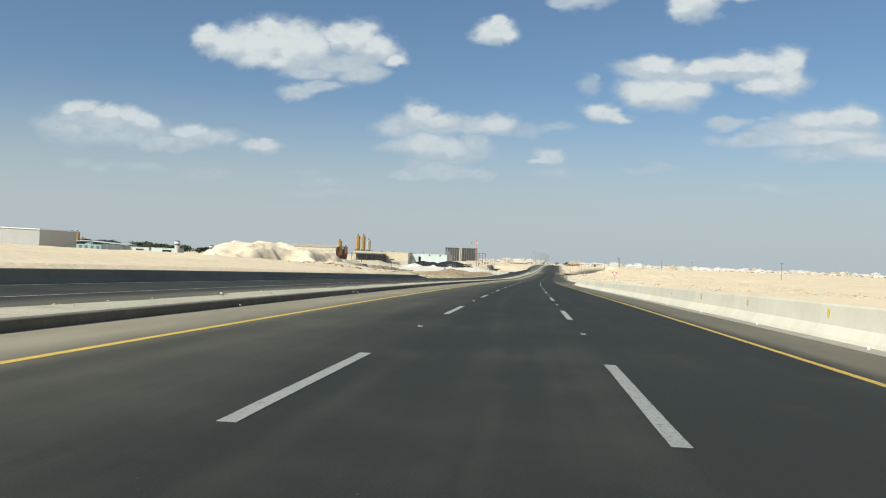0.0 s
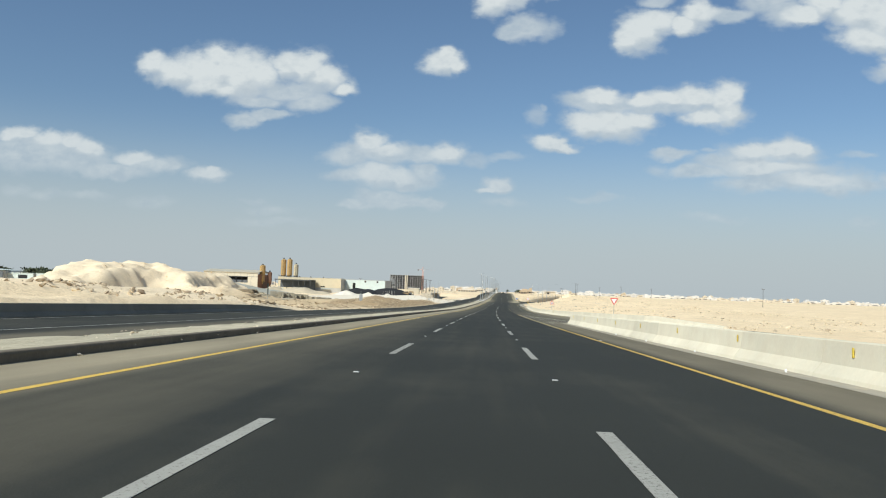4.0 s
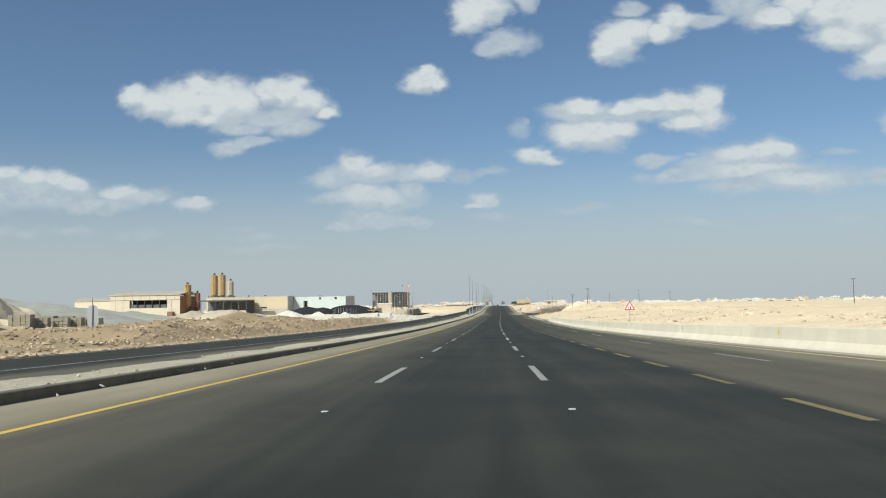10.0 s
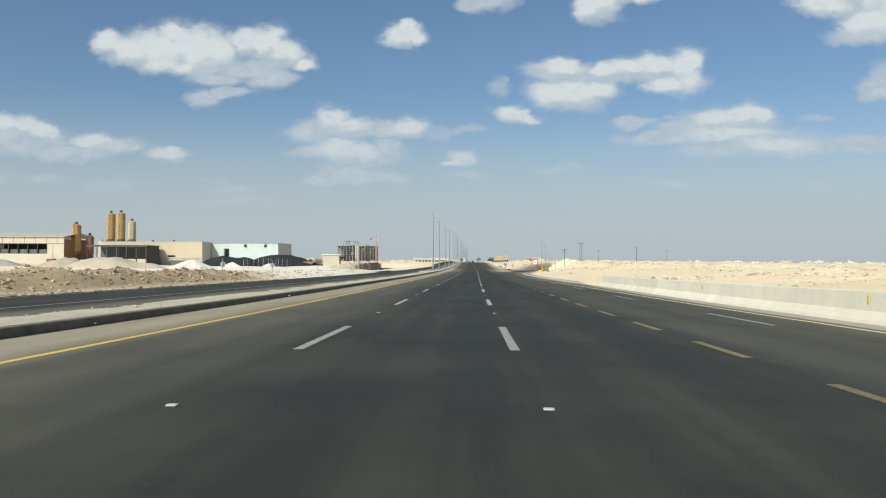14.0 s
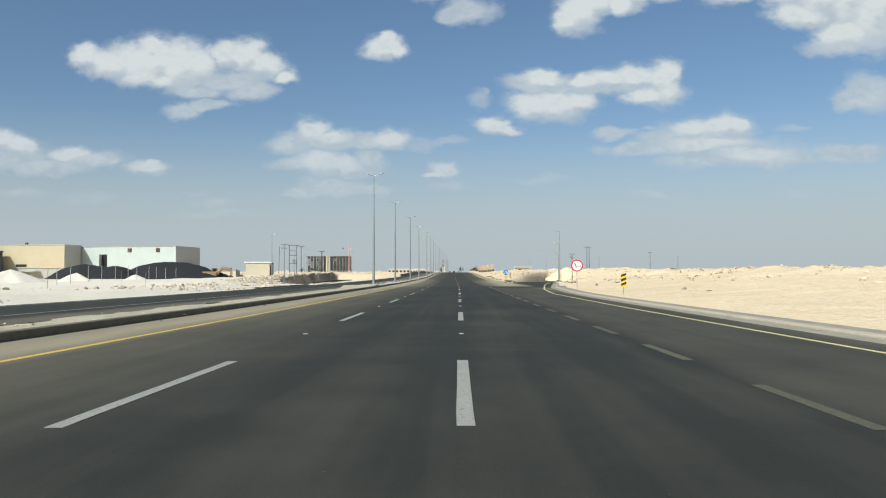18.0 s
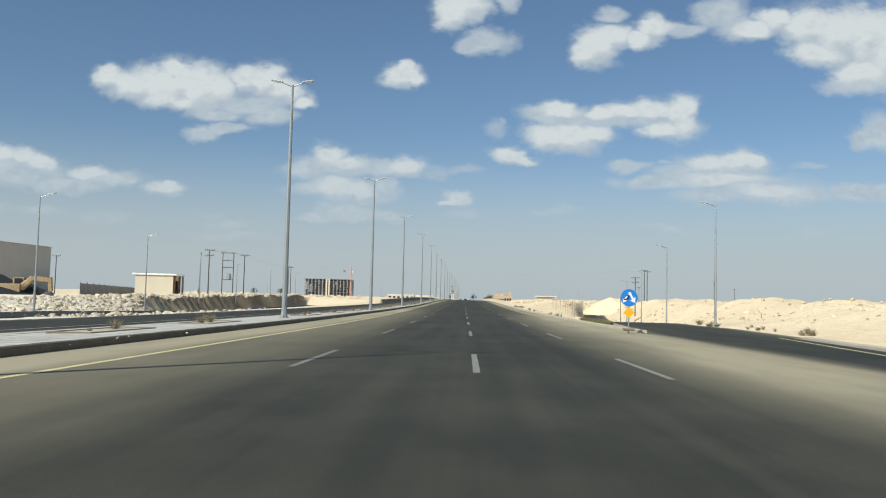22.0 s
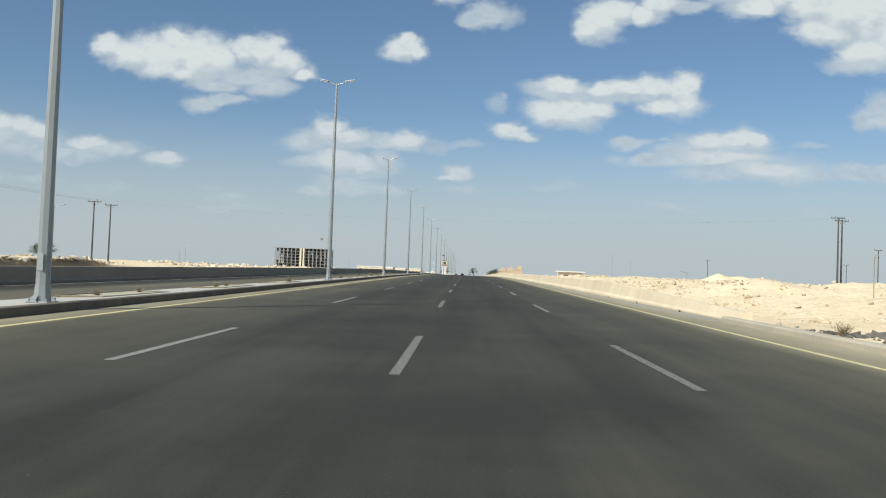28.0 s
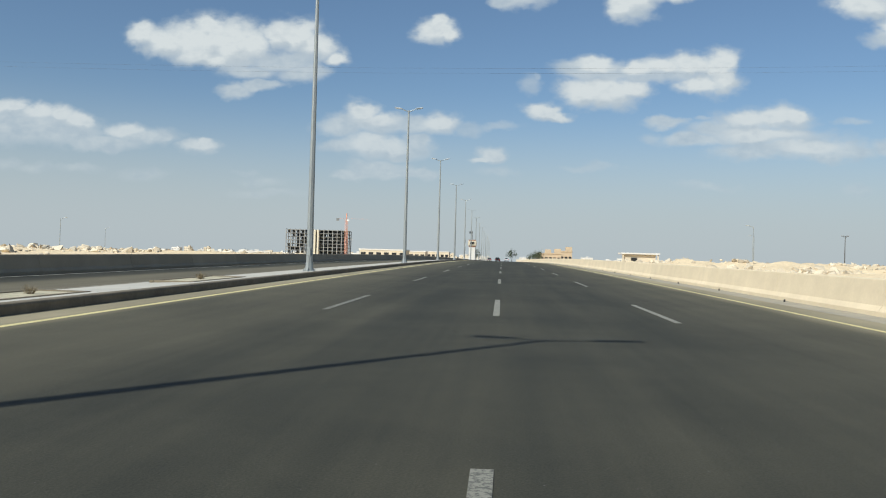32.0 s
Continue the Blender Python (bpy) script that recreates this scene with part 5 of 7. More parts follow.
# blue split sign with an amber diamond
e = thing("keep_sign", turned(528.9, 8.15, 0.15, 4), "blue disc with two white arrows over an amber diamond", "road sign")
sign_post(e, 2.1)
plate("d", e, [("panel", circle(0.45), SIGN_BACK), ("blue_face", circle(0.44), BLUE),
               ("arrow", [(-0.06, 0.26), (0.06, 0.30), (0.22, -0.02), (0.32, 0.04), (0.31, -0.27), (0.04, -0.14), (0.14, -0.08)], SIGN_WHITE),
               ("arrow", [(-0.06, 0.20), (-0.02, 0.10), (-0.18, -0.10), (-0.10, -0.17), (-0.33, -0.26), (-0.33, -0.02), (-0.25, -0.06)], SIGN_WHITE),
               ("scrawl", [(-0.34, 0.02), (-0.28, -0.06), (-0.16, -0.05), (-0.08, 0.06), (-0.02, 0.02), (-0.04, -0.04), (-0.14, -0.12), (-0.29, -0.12)], BLACK),
               ("scrawl", [(-0.14, 0.12), (0.0, 0.02), (0.03, 0.06), (-0.10, 0.17)], BLACK)], 1.68)
plate("a", e, [("diamond", [(0, 0.30), (0.29, 0), (0, -0.30), (-0.29, 0)], AMBER)], 0.92)
bm = bmesh.new()
box(bm, 0, 0.05, 0.05, 0.5, 0.5, 0.12, bevel=0.03)
part("footing", bm, KERB, e)
# backs of signs for the oncoming traffic
e = thing("sign_back_view", turned(259.4, -31.4, 0.2, 184), "grey back of a tall rounded road sign", "road sign")
sign_post(e, 3.2)
plate("p", e, [("panel", [(0.42 * math.copysign(abs(math.cos(a)) ** 0.6, math.cos(a)), 0.82 * math.copysign(abs(math.sin(a)) ** 0.6, math.sin(a))) for a in [i * math.tau / 32 for i in range(32)]], SIGN_BACK)], 1.85)
e = thing("edge_on_sign", turned(210.5, -39.6, ground_z(210.5, -39.6), 96), "dark green sign board seen nearly edge on", "road sign")
GREEN = worn("sign_green", (0.03, 0.08, 0.05), 0.5, spread=0.2)
sign_post(e, 3.0)
plate("p", e, [("panel", [(-0.55, -1.0), (0.55, -1.0), (0.55, 1.0), (-0.55, 1.0)], GREEN)], 2.4)
for u, s in ((375, -26.0), (395.4, -26.0)):
    e = thing("sign_back_view", turned(u, s, ground_z(u, s), 184), "grey back of a small round road sign", "road sign")
    sign_post(e, 2.0)
    plate("p", e, [("panel", circle(0.28), SIGN_BACK)], 1.4)
# thin fence posts
FENCE = worn("fence_post", (0.24, 0.19, 0.13), 0.7, 0.2, spread=0.3)
bm = bmesh.new()
tube(bm, (0, 0, -0.3), (0, 0, 1.75), 0.018, n=6)
tube(bm, (0, 0, 1.74), (0.1, 0, 1.92), 0.018, n=6)
POST_GREY = worn("post_concrete", (0.34, 0.33, 0.30), 0.85, spread=0.25)
bc = bmesh.new()
box(bc, 0, 0, 1.15, 0.085, 0.085, 2.9, bevel=0.012)
box(bc, 0.17, 0, 2.74, 0.085, 0.08, 0.5, Matrix.Rotation(radians(48), 3, "Y"), bevel=0.015)
crank_ob = part("cranked_post", bc, POST_GREY)
cranked = crank_ob.data
bpy.data.objects.remove(crank_ob)
fp = tagged(part("fence_post", bm, FENCE), "thin rusty metal fence post in the sand", "fence post", "fence posts")
put(fp, 576, 12.4)
for k in range(1, 14):
    u = 576 + 7.4 * k
    o = tagged(new("fence_post", fp.data), fp["label"], "fence post", "fence posts")
    s = 12.4 + 0.06 * (u - 576) + random.uniform(-0.3, 0.3)
    put(o, u, s, random.uniform(-40, 40))
for k in range(13):
    u, s = 524 + 6.5 * k, -66.0 - 0.2 * k + random.uniform(-0.4, 0.4)
    o = tagged(new("fence_post", cranked), "pale concrete fence post with a cranked top", "fence post", "concrete fence posts")
    put(o, u, s, 90)
for k in range(9):
    u, s = 385 + 13 * k, -37.0 + random.uniform(-1.2, 1.2)
    o = tagged(new("fence_post", fp.data), fp["label"], "fence post", "fence posts")
    put(o, u, s, random.uniform(-30, 30))
bm = bmesh.new()
tube(bm, (0, 0, -0.3), (-0.15, 0, 1.2), 0.06, 0.05, 7)
tube(bm, (-0.15, 0, 1.2), (0.7, 0.1, 1.75), 0.05, 0.03, 7)
bent = tagged(part("bent_post", bm, WOOD), "bent dark broken post in the sand", "post", "broken posts")
put(bent, 596, 22.4)
for u, s, t in ((570, 9.55, 70), (566, 28, 200), (640, 33, 120)):
    o = tagged(new("bent_post", bent.data), bent["label"], "post", "broken posts")
    put(o, u, s, t, 0.2)
    o.matrix_world = o.matrix_world @ Matrix.Scale(0.5, 4)

# ---- the works beyond the oncoming carriageway ----
def sheet_metal(name, color, pitch=0.3, dust=0.25):
    """Ribbed metal cladding."""
    def build(t, b):
        g = tnode(t, "ShaderNodeTexCoord").outputs["Object"]
        w = tnode(t, "ShaderNodeTexWave", {"wave_type": "BANDS", "bands_direction": "X"}, Vector=g, Scale=1.0 / pitch * 0.5, Distortion=0.0)
        big = noise_of(t, g, 0.25, 5)
        run = noise_of(t, g, 1.0, 4, 0.6, stretch=(0.9, 0.9, 0.06))
        k = tmath(t, "ADD", 0.78, tmath(t, "ADD", tmath(t, "MULTIPLY", big, 0.28), tmath(t, "MULTIPLY", run, 0.2)))
        col = mixed(t, 1.0, color, tnode(t, "ShaderNodeCombineColor", Red=k, Green=k, Blue=k).outputs[0], "MULTIPLY")
        d = ramp_of(t, run, (0.5, (0, 0, 0)), (0.75, (1, 1, 1)))
        t.links.new(mixed(t, tmath(t, "MULTIPLY", d, dust), col, (0.45, 0.36, 0.25)), b.inputs["Base Color"])
        bump(t, b, w.outputs["Color"], 0.5, 0.03)
    return mat(name, build, 0.5, 0.1)


CLAD_WHITE = sheet_metal("cladding_white", (0.54, 0.60, 0.56), dust=0.12)
CLAD_BEIGE = sheet_metal("cladding_beige", (0.55, 0.47, 0.32))
CLAD_GREY = sheet_metal("cladding_grey", (0.42, 0.41, 0.38))
CLAD_TEAL = sheet_metal("cladding_teal", (0.25, 0.38, 0.38))
CLAD_DARK = sheet_metal("cladding_dark", (0.10, 0.11, 0.12))
ROOF_PALE = sheet_metal("roof_pale", (0.52, 0.47, 0.36), 0.5)
SILO_PAINT = worn("silo_ochre", (0.43, 0.27, 0.09), 0.55, 0.1, spread=0.35, scale=0.5, dust=0.3)
SILO_PALE = worn("silo_cream", (0.50, 0.43, 0.29), 0.55, 0.1, spread=0.3, scale=0.5, dust=0.3)
VOID = worn("dark_opening", (0.02, 0.02, 0.02), 0.9, spread=0.3)
CREAM = worn("plaster_cream", (0.58, 0.52, 0.40), 0.85, spread=0.15, scale=0.4)
CONC_DARK = worn("raw_concrete", (0.17, 0.17, 0.168), 0.9, spread=0.3, scale=0.3, grain=4.0)
BRICKRED = worn("brown_brick", (0.25, 0.13, 0.08), 0.9, spread=0.3)
BLOCKS = worn("concrete_block", (0.27, 0.25, 0.19), 0.95, spread=0.3, scale=0.8, dust=0.3)
COAL = worn("black_gravel", (0.018, 0.019, 0.021), 0.95, spread=0.5, scale=0.5, grain=6.0, depth=0.05)
DARKDEBRIS = worn("dark_debris", (0.10, 0.09, 0.07), 0.95, spread=0.6, scale=1.2, grain=5.0, depth=0.1, dust=0.35)
GREYHEAP = worn("grey_gravel", (0.36, 0.36, 0.30), 0.95, spread=0.4, scale=0.3, grain=3.0, depth=0.08, dust=0.25)
TANHEAP = worn("tan_gravel", (0.42, 0.36, 0.26), 0.95, spread=0.4, scale=0.4, grain=3.0, depth=0.08, dust=0.3)
WHITESAND = worn("white_sand", (0.68, 0.62, 0.52), 0.95, spread=0.2, scale=0.4, grain=3.0, depth=0.06)


def at(x, y, z, turn=0.0):
    return pose(x, y, z, 0, 0, turn)


def slab_part(name, material, parent, cx, cy, cz, sx, sy, sz, bevel=0.0, label=""):
    bm = bmesh.new()
    box(bm, cx, cy, cz, sx, sy, sz, bevel=bevel)
    return part(name, bm, material, parent, label)


# white hall: front along local x, its left front corner at the origin
hall = thing("white_hall", at(-118.3, 623.6, -5.2, -6.1), "white ribbed-metal industrial hall with a flat roof", "warehouse")
slab_part("wall", CLAD_WHITE, hall, 16.35, 0.1, 4.9, 32.7, 0.2, 9.8)
# grey cladding on the right wall adds to the shade of that side
slab_part("wall", CLAD_GREY, hall, 32.6, 8.2, 4.85, 0.2, 15.9, 9.7)
slab_part("wall", CLAD_WHITE, hall, 0.1, 8.2, 4.85, 0.2, 15.9, 9.7)
slab_part("wall", CLAD_GREY, hall, 16.35, 16.25, 4.85, 32.7, 0.2, 9.7)
slab_part("roof", CLAD_WHITE, hall, 16.35, 8.2, 9.72, 32.2, 15.8, 0.15)
slab_part("roof_trim", CLAD_GREY, hall, 16.35, 0.0, 9.82, 32.9, 0.3, 0.12)
slab_part("roof_trim", CLAD_GREY, hall, 32.65, 8.2, 9.82, 0.3, 16.2, 0.12)
for x in (19.0, 27.4):
    v = slab_part("vent", VOID, hall, x, -0.06, 8.75, 1.15, 0.2, 1.1, 0, "brown louvred wall vent")
    for k in range(4):
        slab_part("louvre", BRICKRED, v, x, -0.18, 8.4 + 0.25 * k, 1.1, 0.08, 0.08)
d = slab_part("door", VOID, hall, 11.4, -0.03, 4.9, 1.6, 0.1, 5.4, 0, "tall dark door opening")
bm = bmesh.new()
box(bm, 0, -0.75, 4.9, 0.12, 1.5, 5.4)
bmesh.ops.translate(bm, vec=(12.3 - 1.7, 0, 0), verts=bm.verts[:])
part("door_leaf", bm, CLAD_GREY, d, "open grey door leaf")
# beige hall
beige = thing("beige_hall", at(-158.5, 619.0, -5.2, -6.1), "beige ribbed-metal industrial hall with a dark lower band", "warehouse")
slab_part("wall", CLAD_BEIGE, beige, 22.1, 0.1, 6.9, 44.2, 0.2, 6.4)
slab_part("lower_wall", CLAD_GREY, beige, 22.1, 0.3, 1.85, 44.0, 0.2, 3.7)
slab_part("wall", CLAD_GREY, beige, 44.1, 4.2, 5.0, 0.2, 8.0, 10.0)
slab_part("wall", CLAD_BEIGE, beige, 0.1, 4.2, 5.0, 0.2, 8.0, 10.0)
slab_part("roof", ROOF_PALE, beige, 22.1, 4.2, 10.1, 44.4, 8.6, 0.2)
for x in (5, 14, 22, 31):
    slab_part("roof_vent", IRON, beige, x, 3.0, 10.55, 0.7, 0.7, 0.7, 0.05)
slab_part("window", VOID, beige, 31.5, -0.02, 4.4, 3.2, 0.08, 0.7)
slab_part("awning", CLAD_WHITE, beige, 34.0, -1.2, 2.9, 6.0, 2.4, 0.15)
# dark open shed
shed = thing("open_shed", at(-157.0, 606.5, -5.2, -5.0), "dark open-sided shed with a flat metal roof", "shed")
slab_part("roof", CLAD_DARK, shed, 12.2, 5.0, 8.35, 25.0, 10.6, 0.3)
slab_part("fascia", IRON, shed, 12.2, -0.35, 8.2, 25.0, 0.15, 0.7)
slab_part("back_wall", CLAD_DARK, shed, 12.2, 10.1, 4.1, 24.4, 0.2, 8.2)
for k in range(7):
    slab_part("column", IRON, shed, 0.2 + 4.0 * k, 0.0, 4.1, 0.28, 0.28, 8.2)
slab_part("low_wall", CLAD_BEIGE, shed, 12.2, 0.3, 1.6, 24.2, 0.2, 3.2)
slab_part("block_wall", CLAD_WHITE, shed, 3.0, -6.0, 2.0, 10.0, 0.4, 1.6)
# big warehouse with a pitched roof
ware = thing("warehouse", at(-211.2, 621.8, -5.2, -1.6), "cream warehouse with a low pitched roof and open bays", "warehouse")
slab_part("wall", CREAM, ware, 19.0, 0.15, 10.7, 38.0, 0.3, 2.8)
slab_part("lower_wall", CREAM, ware, 5.3, 0.15, 4.65, 10.6, 0.3, 9.3)
slab_part("lower_wall", CREAM, ware, 34.5, 0.15, 4.65, 7.0, 0.3, 9.3)
slab_part("sill_wall", CREAM, ware, 20.8, 0.15, 2.6, 20.4, 0.3, 5.2)
slab_part("bay_back", VOID, ware, 20.8, 4.0, 7.25, 20.6, 0.2, 4.4)
for k in range(6):
    slab_part("pier", IRON, ware, 10.7 + 4.05 * k, 0.1, 7.25, 0.2, 0.4, 4.1)
for k in range(5):
    slab_part("bay_panel", CLAD_DARK, ware, 12.7 + 4.05 * k, 0.6, 6.1, 3.4, 0.1, 1.8)
for k in range(8):
    slab_part("panel_seam", CONC_DARK, ware, 3.0 + 4.6 * k, -0.03, 10.7, 0.12, 0.06, 2.75)
for x in (3.0, 7.0, 33.4):
    slab_part("panel_seam", CONC_DARK, ware, x, -0.03, 4.6, 0.12, 0.06, 9.2)
slab_part("eaves_band", CONC_DARK, ware, 19.0, -0.04, 9.3, 38.0, 0.07, 0.25)
slab_part("wall", BRICKRED, ware, 37.9, 12.0, 5.6, 0.3, 23.6, 11.2)
slab_part("wall", CREAM, ware, 0.1, 12.0, 5.6, 0.3, 23.6, 11.2)
slab_part("annex", BRICKRED, ware, 33.5, -1.2, 1.6, 2.8, 2.4, 3.2)
bm = bmesh.new()
vs = [bm.verts.new(p) for p in ((-0.6, -0.6, 12.0), (38.6, -0.6, 12.0), (38.6, 12, 13.9), (-0.6, 12, 13.9), (38.6, 24.6, 12.0), (-0.6, 24.6, 12.0))]
for f in ((0, 1, 2, 3), (3, 2, 4, 5)):
    bm.faces.new([vs[i] for i in f])
r = bmesh.ops.extrude_face_region(bm, geom=bm.faces[:])
bmesh.ops.translate(bm, vec=(0, 0, 0.2), verts=[v for v in r["geom"] if isinstance(v, bmesh.types.BMVert)])
part("roof", bm, ROOF_PALE, ware, "dusty cream metal roof")
wing = thing("warehouse_wing", at(-236.5, 633.0, -5.2, -1.6), "lower cream warehouse wing with a pale roof", "warehouse")
slab_part("wall", CREAM, wing, 12.5, 0.1, 4.7, 25.0, 0.3, 9.4)
slab_part("wall", CREAM, wing, 0.1, 8.0, 4.7, 0.3, 16.0, 9.4)
bm = bmesh.new()
vs = [bm.verts.new(p) for p in ((-0.5, -0.5, 9.4), (25, -0.5, 9.4), (25, 9, 11.0), (-0.5, 9, 11.0))]
bm.faces.new(vs)
r = bmesh.ops.extrude_face_region(bm, geom=bm.faces[:])
bmesh.ops.translate(bm, vec=(0, 0, 0.2), verts=[v for v in r["geom"] if isinstance(v, bmesh.types.BMVert)])
part("roof", bm, ROOF_PALE, wing)


def silo(name, x, y, z0, z1, r, material, label, ground=-5.2):
    e = thing(name, at(x, y, ground), label, "silo", "silos")
    a, b = z0 - ground, z1 - ground
    bm = bmesh.new()
    tube(bm, (0, 0, a), (0, 0, b - 1.1), r, n=24)
    part("barrel", bm, material, e, smooth=False)
    bm = bmesh.new()
    tube(bm, (0, 0, b - 1.1), (0, 0, b - 0.5), r * 1.0, r * 0.45, 24)
    part("top_cone", bm, material, e)
    bm = bmesh.new()
    tube(bm, (0, 0, b - 0.5), (0, 0, b + 0.35), r * 0.3, n=10)
    box(bm, 0, 0, b + 0.2, 0.9, 0.5, 0.5)
    part("filter", bm, IRON, e)
    bm = bmesh.new()
    tube(bm, (0, 0, a), (0, 0, a - 2.2), r, 0.35, 20)
    part("hopper", bm, material, e)
    for k in range(4):
        an = math.pi / 4 + k * math.pi / 2
        bm = bmesh.new()
        tube(bm, (0.9 * r * math.cos(an), 0.9 * r * math.sin(an), 0), (0.9 * r * math.cos(an), 0.9 * r * math.sin(an), a), 0.16, n=8)
        part("leg", bm, IRON, e)
    for z in (a + 0.1, (a + b) / 2, b - 1.2):
        bm = bmesh.new()
        tube(bm, (0, 0, z - 0.08), (0, 0, z + 0.08), r * 1.03, n=24)
        part("band", bm, material, e)
    bm = bmesh.new()
    for x_ in (-0.2, 0.2):
        tube(bm, (x_, -r - 0.12, a - 1.0), (x_, -r - 0.12, b - 0.5), 0.03, n=5)
    for k in range(int((b - a) / 0.6)):
        tube(bm, (-0.2, -r - 0.12, a + 0.6 * k), (0.2, -r - 0.12, a + 0.6 * k), 0.025, n=4)
    part("ladder", bm, IRON, e)
    return e


silo("silo", -158.3, 630.5, 6.2, 17.6, 1.75, SILO_PAINT, "tall ochre cement silo with a rusted top")
silo("silo", -153.9, 630.0, 6.2, 17.8, 1.75, SILO_PAINT, "tall ochre cement silo with a rusted top")
silo("silo", -149.6, 630.8, 6.2, 14.4, 1.6, SILO_PALE, "shorter cream cement silo")
silo("silo", -173.0, 630.6, 1.5, 13.0, 1.95, SILO_PAINT, "ochre cement silo beside the warehouse")
silo("silo", -168.8, 634.0, 0.0, 8.5, 1.5, BRICKRED, "brown rusty silo beside the warehouse")
plant = thing("mixing_frame", at(-154.5, 630.0, -5.2), "dark steel mixing plant frame under the silos", "machine")
for z in (8.6, 10.6):
    slab_part("deck", IRON, plant, 0, -0.3, z, 12.5, 4.5, 0.2)
for x in (-6, -2, 2, 6):
    slab_part("column", IRON, plant, x, -2.4, 5.4, 0.25, 0.25, 10.8)
    slab_part("rail_post", IRON, plant, x, -2.5, 11.2, 0.08, 0.08, 1.1)
slab_part("hopper_box", SILO_PALE, plant, -4.0, -0.8, 9.6, 3.0, 2.4, 1.8)


def heap(name, x, y, z, rx, ry, h, material, label, seed, turn=0.0, rough=0.1, category="heap", flat=1.15):
    rs = np.random.RandomState(seed)
    n, m = 40, 12
    ox, oy = rs.rand(2) * 50
    V, F = [], []
    for j in range(m + 1):
        q = j / m
        for i in range(n):
            a = i * math.tau / n
            wob = 1 + 0.22 * float(vnoise(np.array([math.cos(a) * 1.7 + ox]), np.array([math.sin(a) * 1.7 + oy]), seed)[0]) * 2
            px, py = rx * q * wob * math.cos(a), ry * q * wob * math.sin(a)
            hz = h * (1 - q ** flat) + rough * h * float(fbm(np.array([px + ox]), np.array([py + oy]), max(rx, ry) * 0.5, seed + 3, 4)[0]) * (1 - q * q) * 2
            V.append((px, py, hz - 0.35 * q))
    for j in range(m):
        for i in range(n):
            k = (i + 1) % n
            F.append((j * n + i, (j + 1) * n + i, (j + 1) * n + k, j * n + k))
    o = mesh_ob(name, V, F, material, smooth=True)
    o.matrix_world = at(x, y, z, turn)
    return tagged(o, label, category)


heap("gravel_mound", -97.0, 594.0, -5.6, 14.5, 6.0, 5.4, COAL, "low heap of black gravel before the white hall", 3, rough=0.16, flat=2.0)
heap("gravel_mound", -80.5, 597.0, -5.6, 16.0, 6.0, 5.4, COAL, "long heap of black gravel before the white hall", 5, rough=0.14, flat=2.4)
heap("gravel_mound", -69.0, 600.0, -5.6, 8.0, 5.0, 3.4, COAL, "heap of black gravel beside the excavator", 6, rough=0.2)
for k, (x, y, r, h) in enumerate(((-100, 560, 8.5, 3.2), (-87, 562, 5.0, 2.4), (-76, 566, 4.5, 2.0))):
    heap("sand_cone", x, y, -5.4, r, r * 0.8, h, WHITESAND, "cone of pale washed sand", 20 + k, rough=0.05)
for k, (x, y, rx, ry, h) in enumerate(((-127, 562, 18, 9, 3.6), (-146, 570, 12, 8, 2.8), (-178, 575, 19, 9, 3.6))):
    heap("gravel_mound", x, y, -5.5, rx, ry, h, GREYHEAP if k == 2 else TANHEAP, "broad heap of dusty gravel before the works", 26 + k, rough=0.34, flat=2.2)
for k, (u, s, rx, ry, h) in enumerate(((384, -122, 30, 44, 8.6), (425, -118, 30, 40, 5.0))):
    p = place(u, s, ground_z(u, s) - 0.6)
    heap("stone_mound", p.x, p.y, p.z, ry, rx, h, GREYHEAP, "spread heap of grey crushed stone", 31 + k, rough=0.22, flat=0.95)
p = place(548.3, 41.2, ground_z(548.3, 41.2) - 0.35)
heap("debris_mound", p.x, p.y, p.z, 3.0, 3.4, 0.7, DARKDEBRIS, "low dark heap of rubble and netting on the sand", 51, rough=0.4, flat=1.8)
g = ground_z(832, 62)
p = place(832, 62, g - 4.4)
heap("sand_mound", p.x, p.y, p.z, 21, 22, 6.5 - g, SAND, "broad heap of pale sand and rubble beside the parapet", 52, rough=0.25, flat=1.5)
p = place(563.5, 10.5, -0.5)
heap("sand_mound", p.x, p.y, p.z, 1.3, 2.6, 0.75, SAND, "small heap of sand behind the kerb", 53, rough=0.5, flat=1.7)
# kiosk
kiosk = thing("kiosk", at(-70.0, 654.5, -4.9, 8) @ Matrix.Diagonal((1, 1, 1.22, 1)), "small cream block kiosk with a white flat roof", "kiosk")
slab_part("front_wall", CREAM, kiosk, -0.6, -3.6, 2.1, 7.4, 0.25, 4.4)
# brown instead of cream on the right side: its shade set by colour
slab_part("side_wall", BRICKRED, kiosk, 3.0, -2.4, 2.1, 0.25, 2.2, 4.4)
slab_part("side_wall", BRICKRED, kiosk, 3.0, 2.4, 2.1, 0.25, 2.4, 4.4)
slab_part("lintel", CREAM, kiosk, 3.0, 0.0, 3.9, 0.25, 2.6, 0.9)
slab_part("back_wall", CREAM, kiosk, -0.6, 3.6, 2.1, 7.4, 0.25, 4.4)
slab_part("side_wall", CREAM, kiosk, -4.2, 0.0, 2.1, 0.25, 7.2, 4.4)
slab_part("doorway", VOID, kiosk, 2.6, 0.0, 1.8, 0.1, 2.6, 3.6)
slab_part("roof", SIGN_WHITE, kiosk, -0.5, 0.0, 4.42, 8.6, 8.0, 0.28, 0.03)
slab_part("column", CREAM, kiosk, 3.6, 3.4, 2.1, 0.35, 0.35, 4.3)
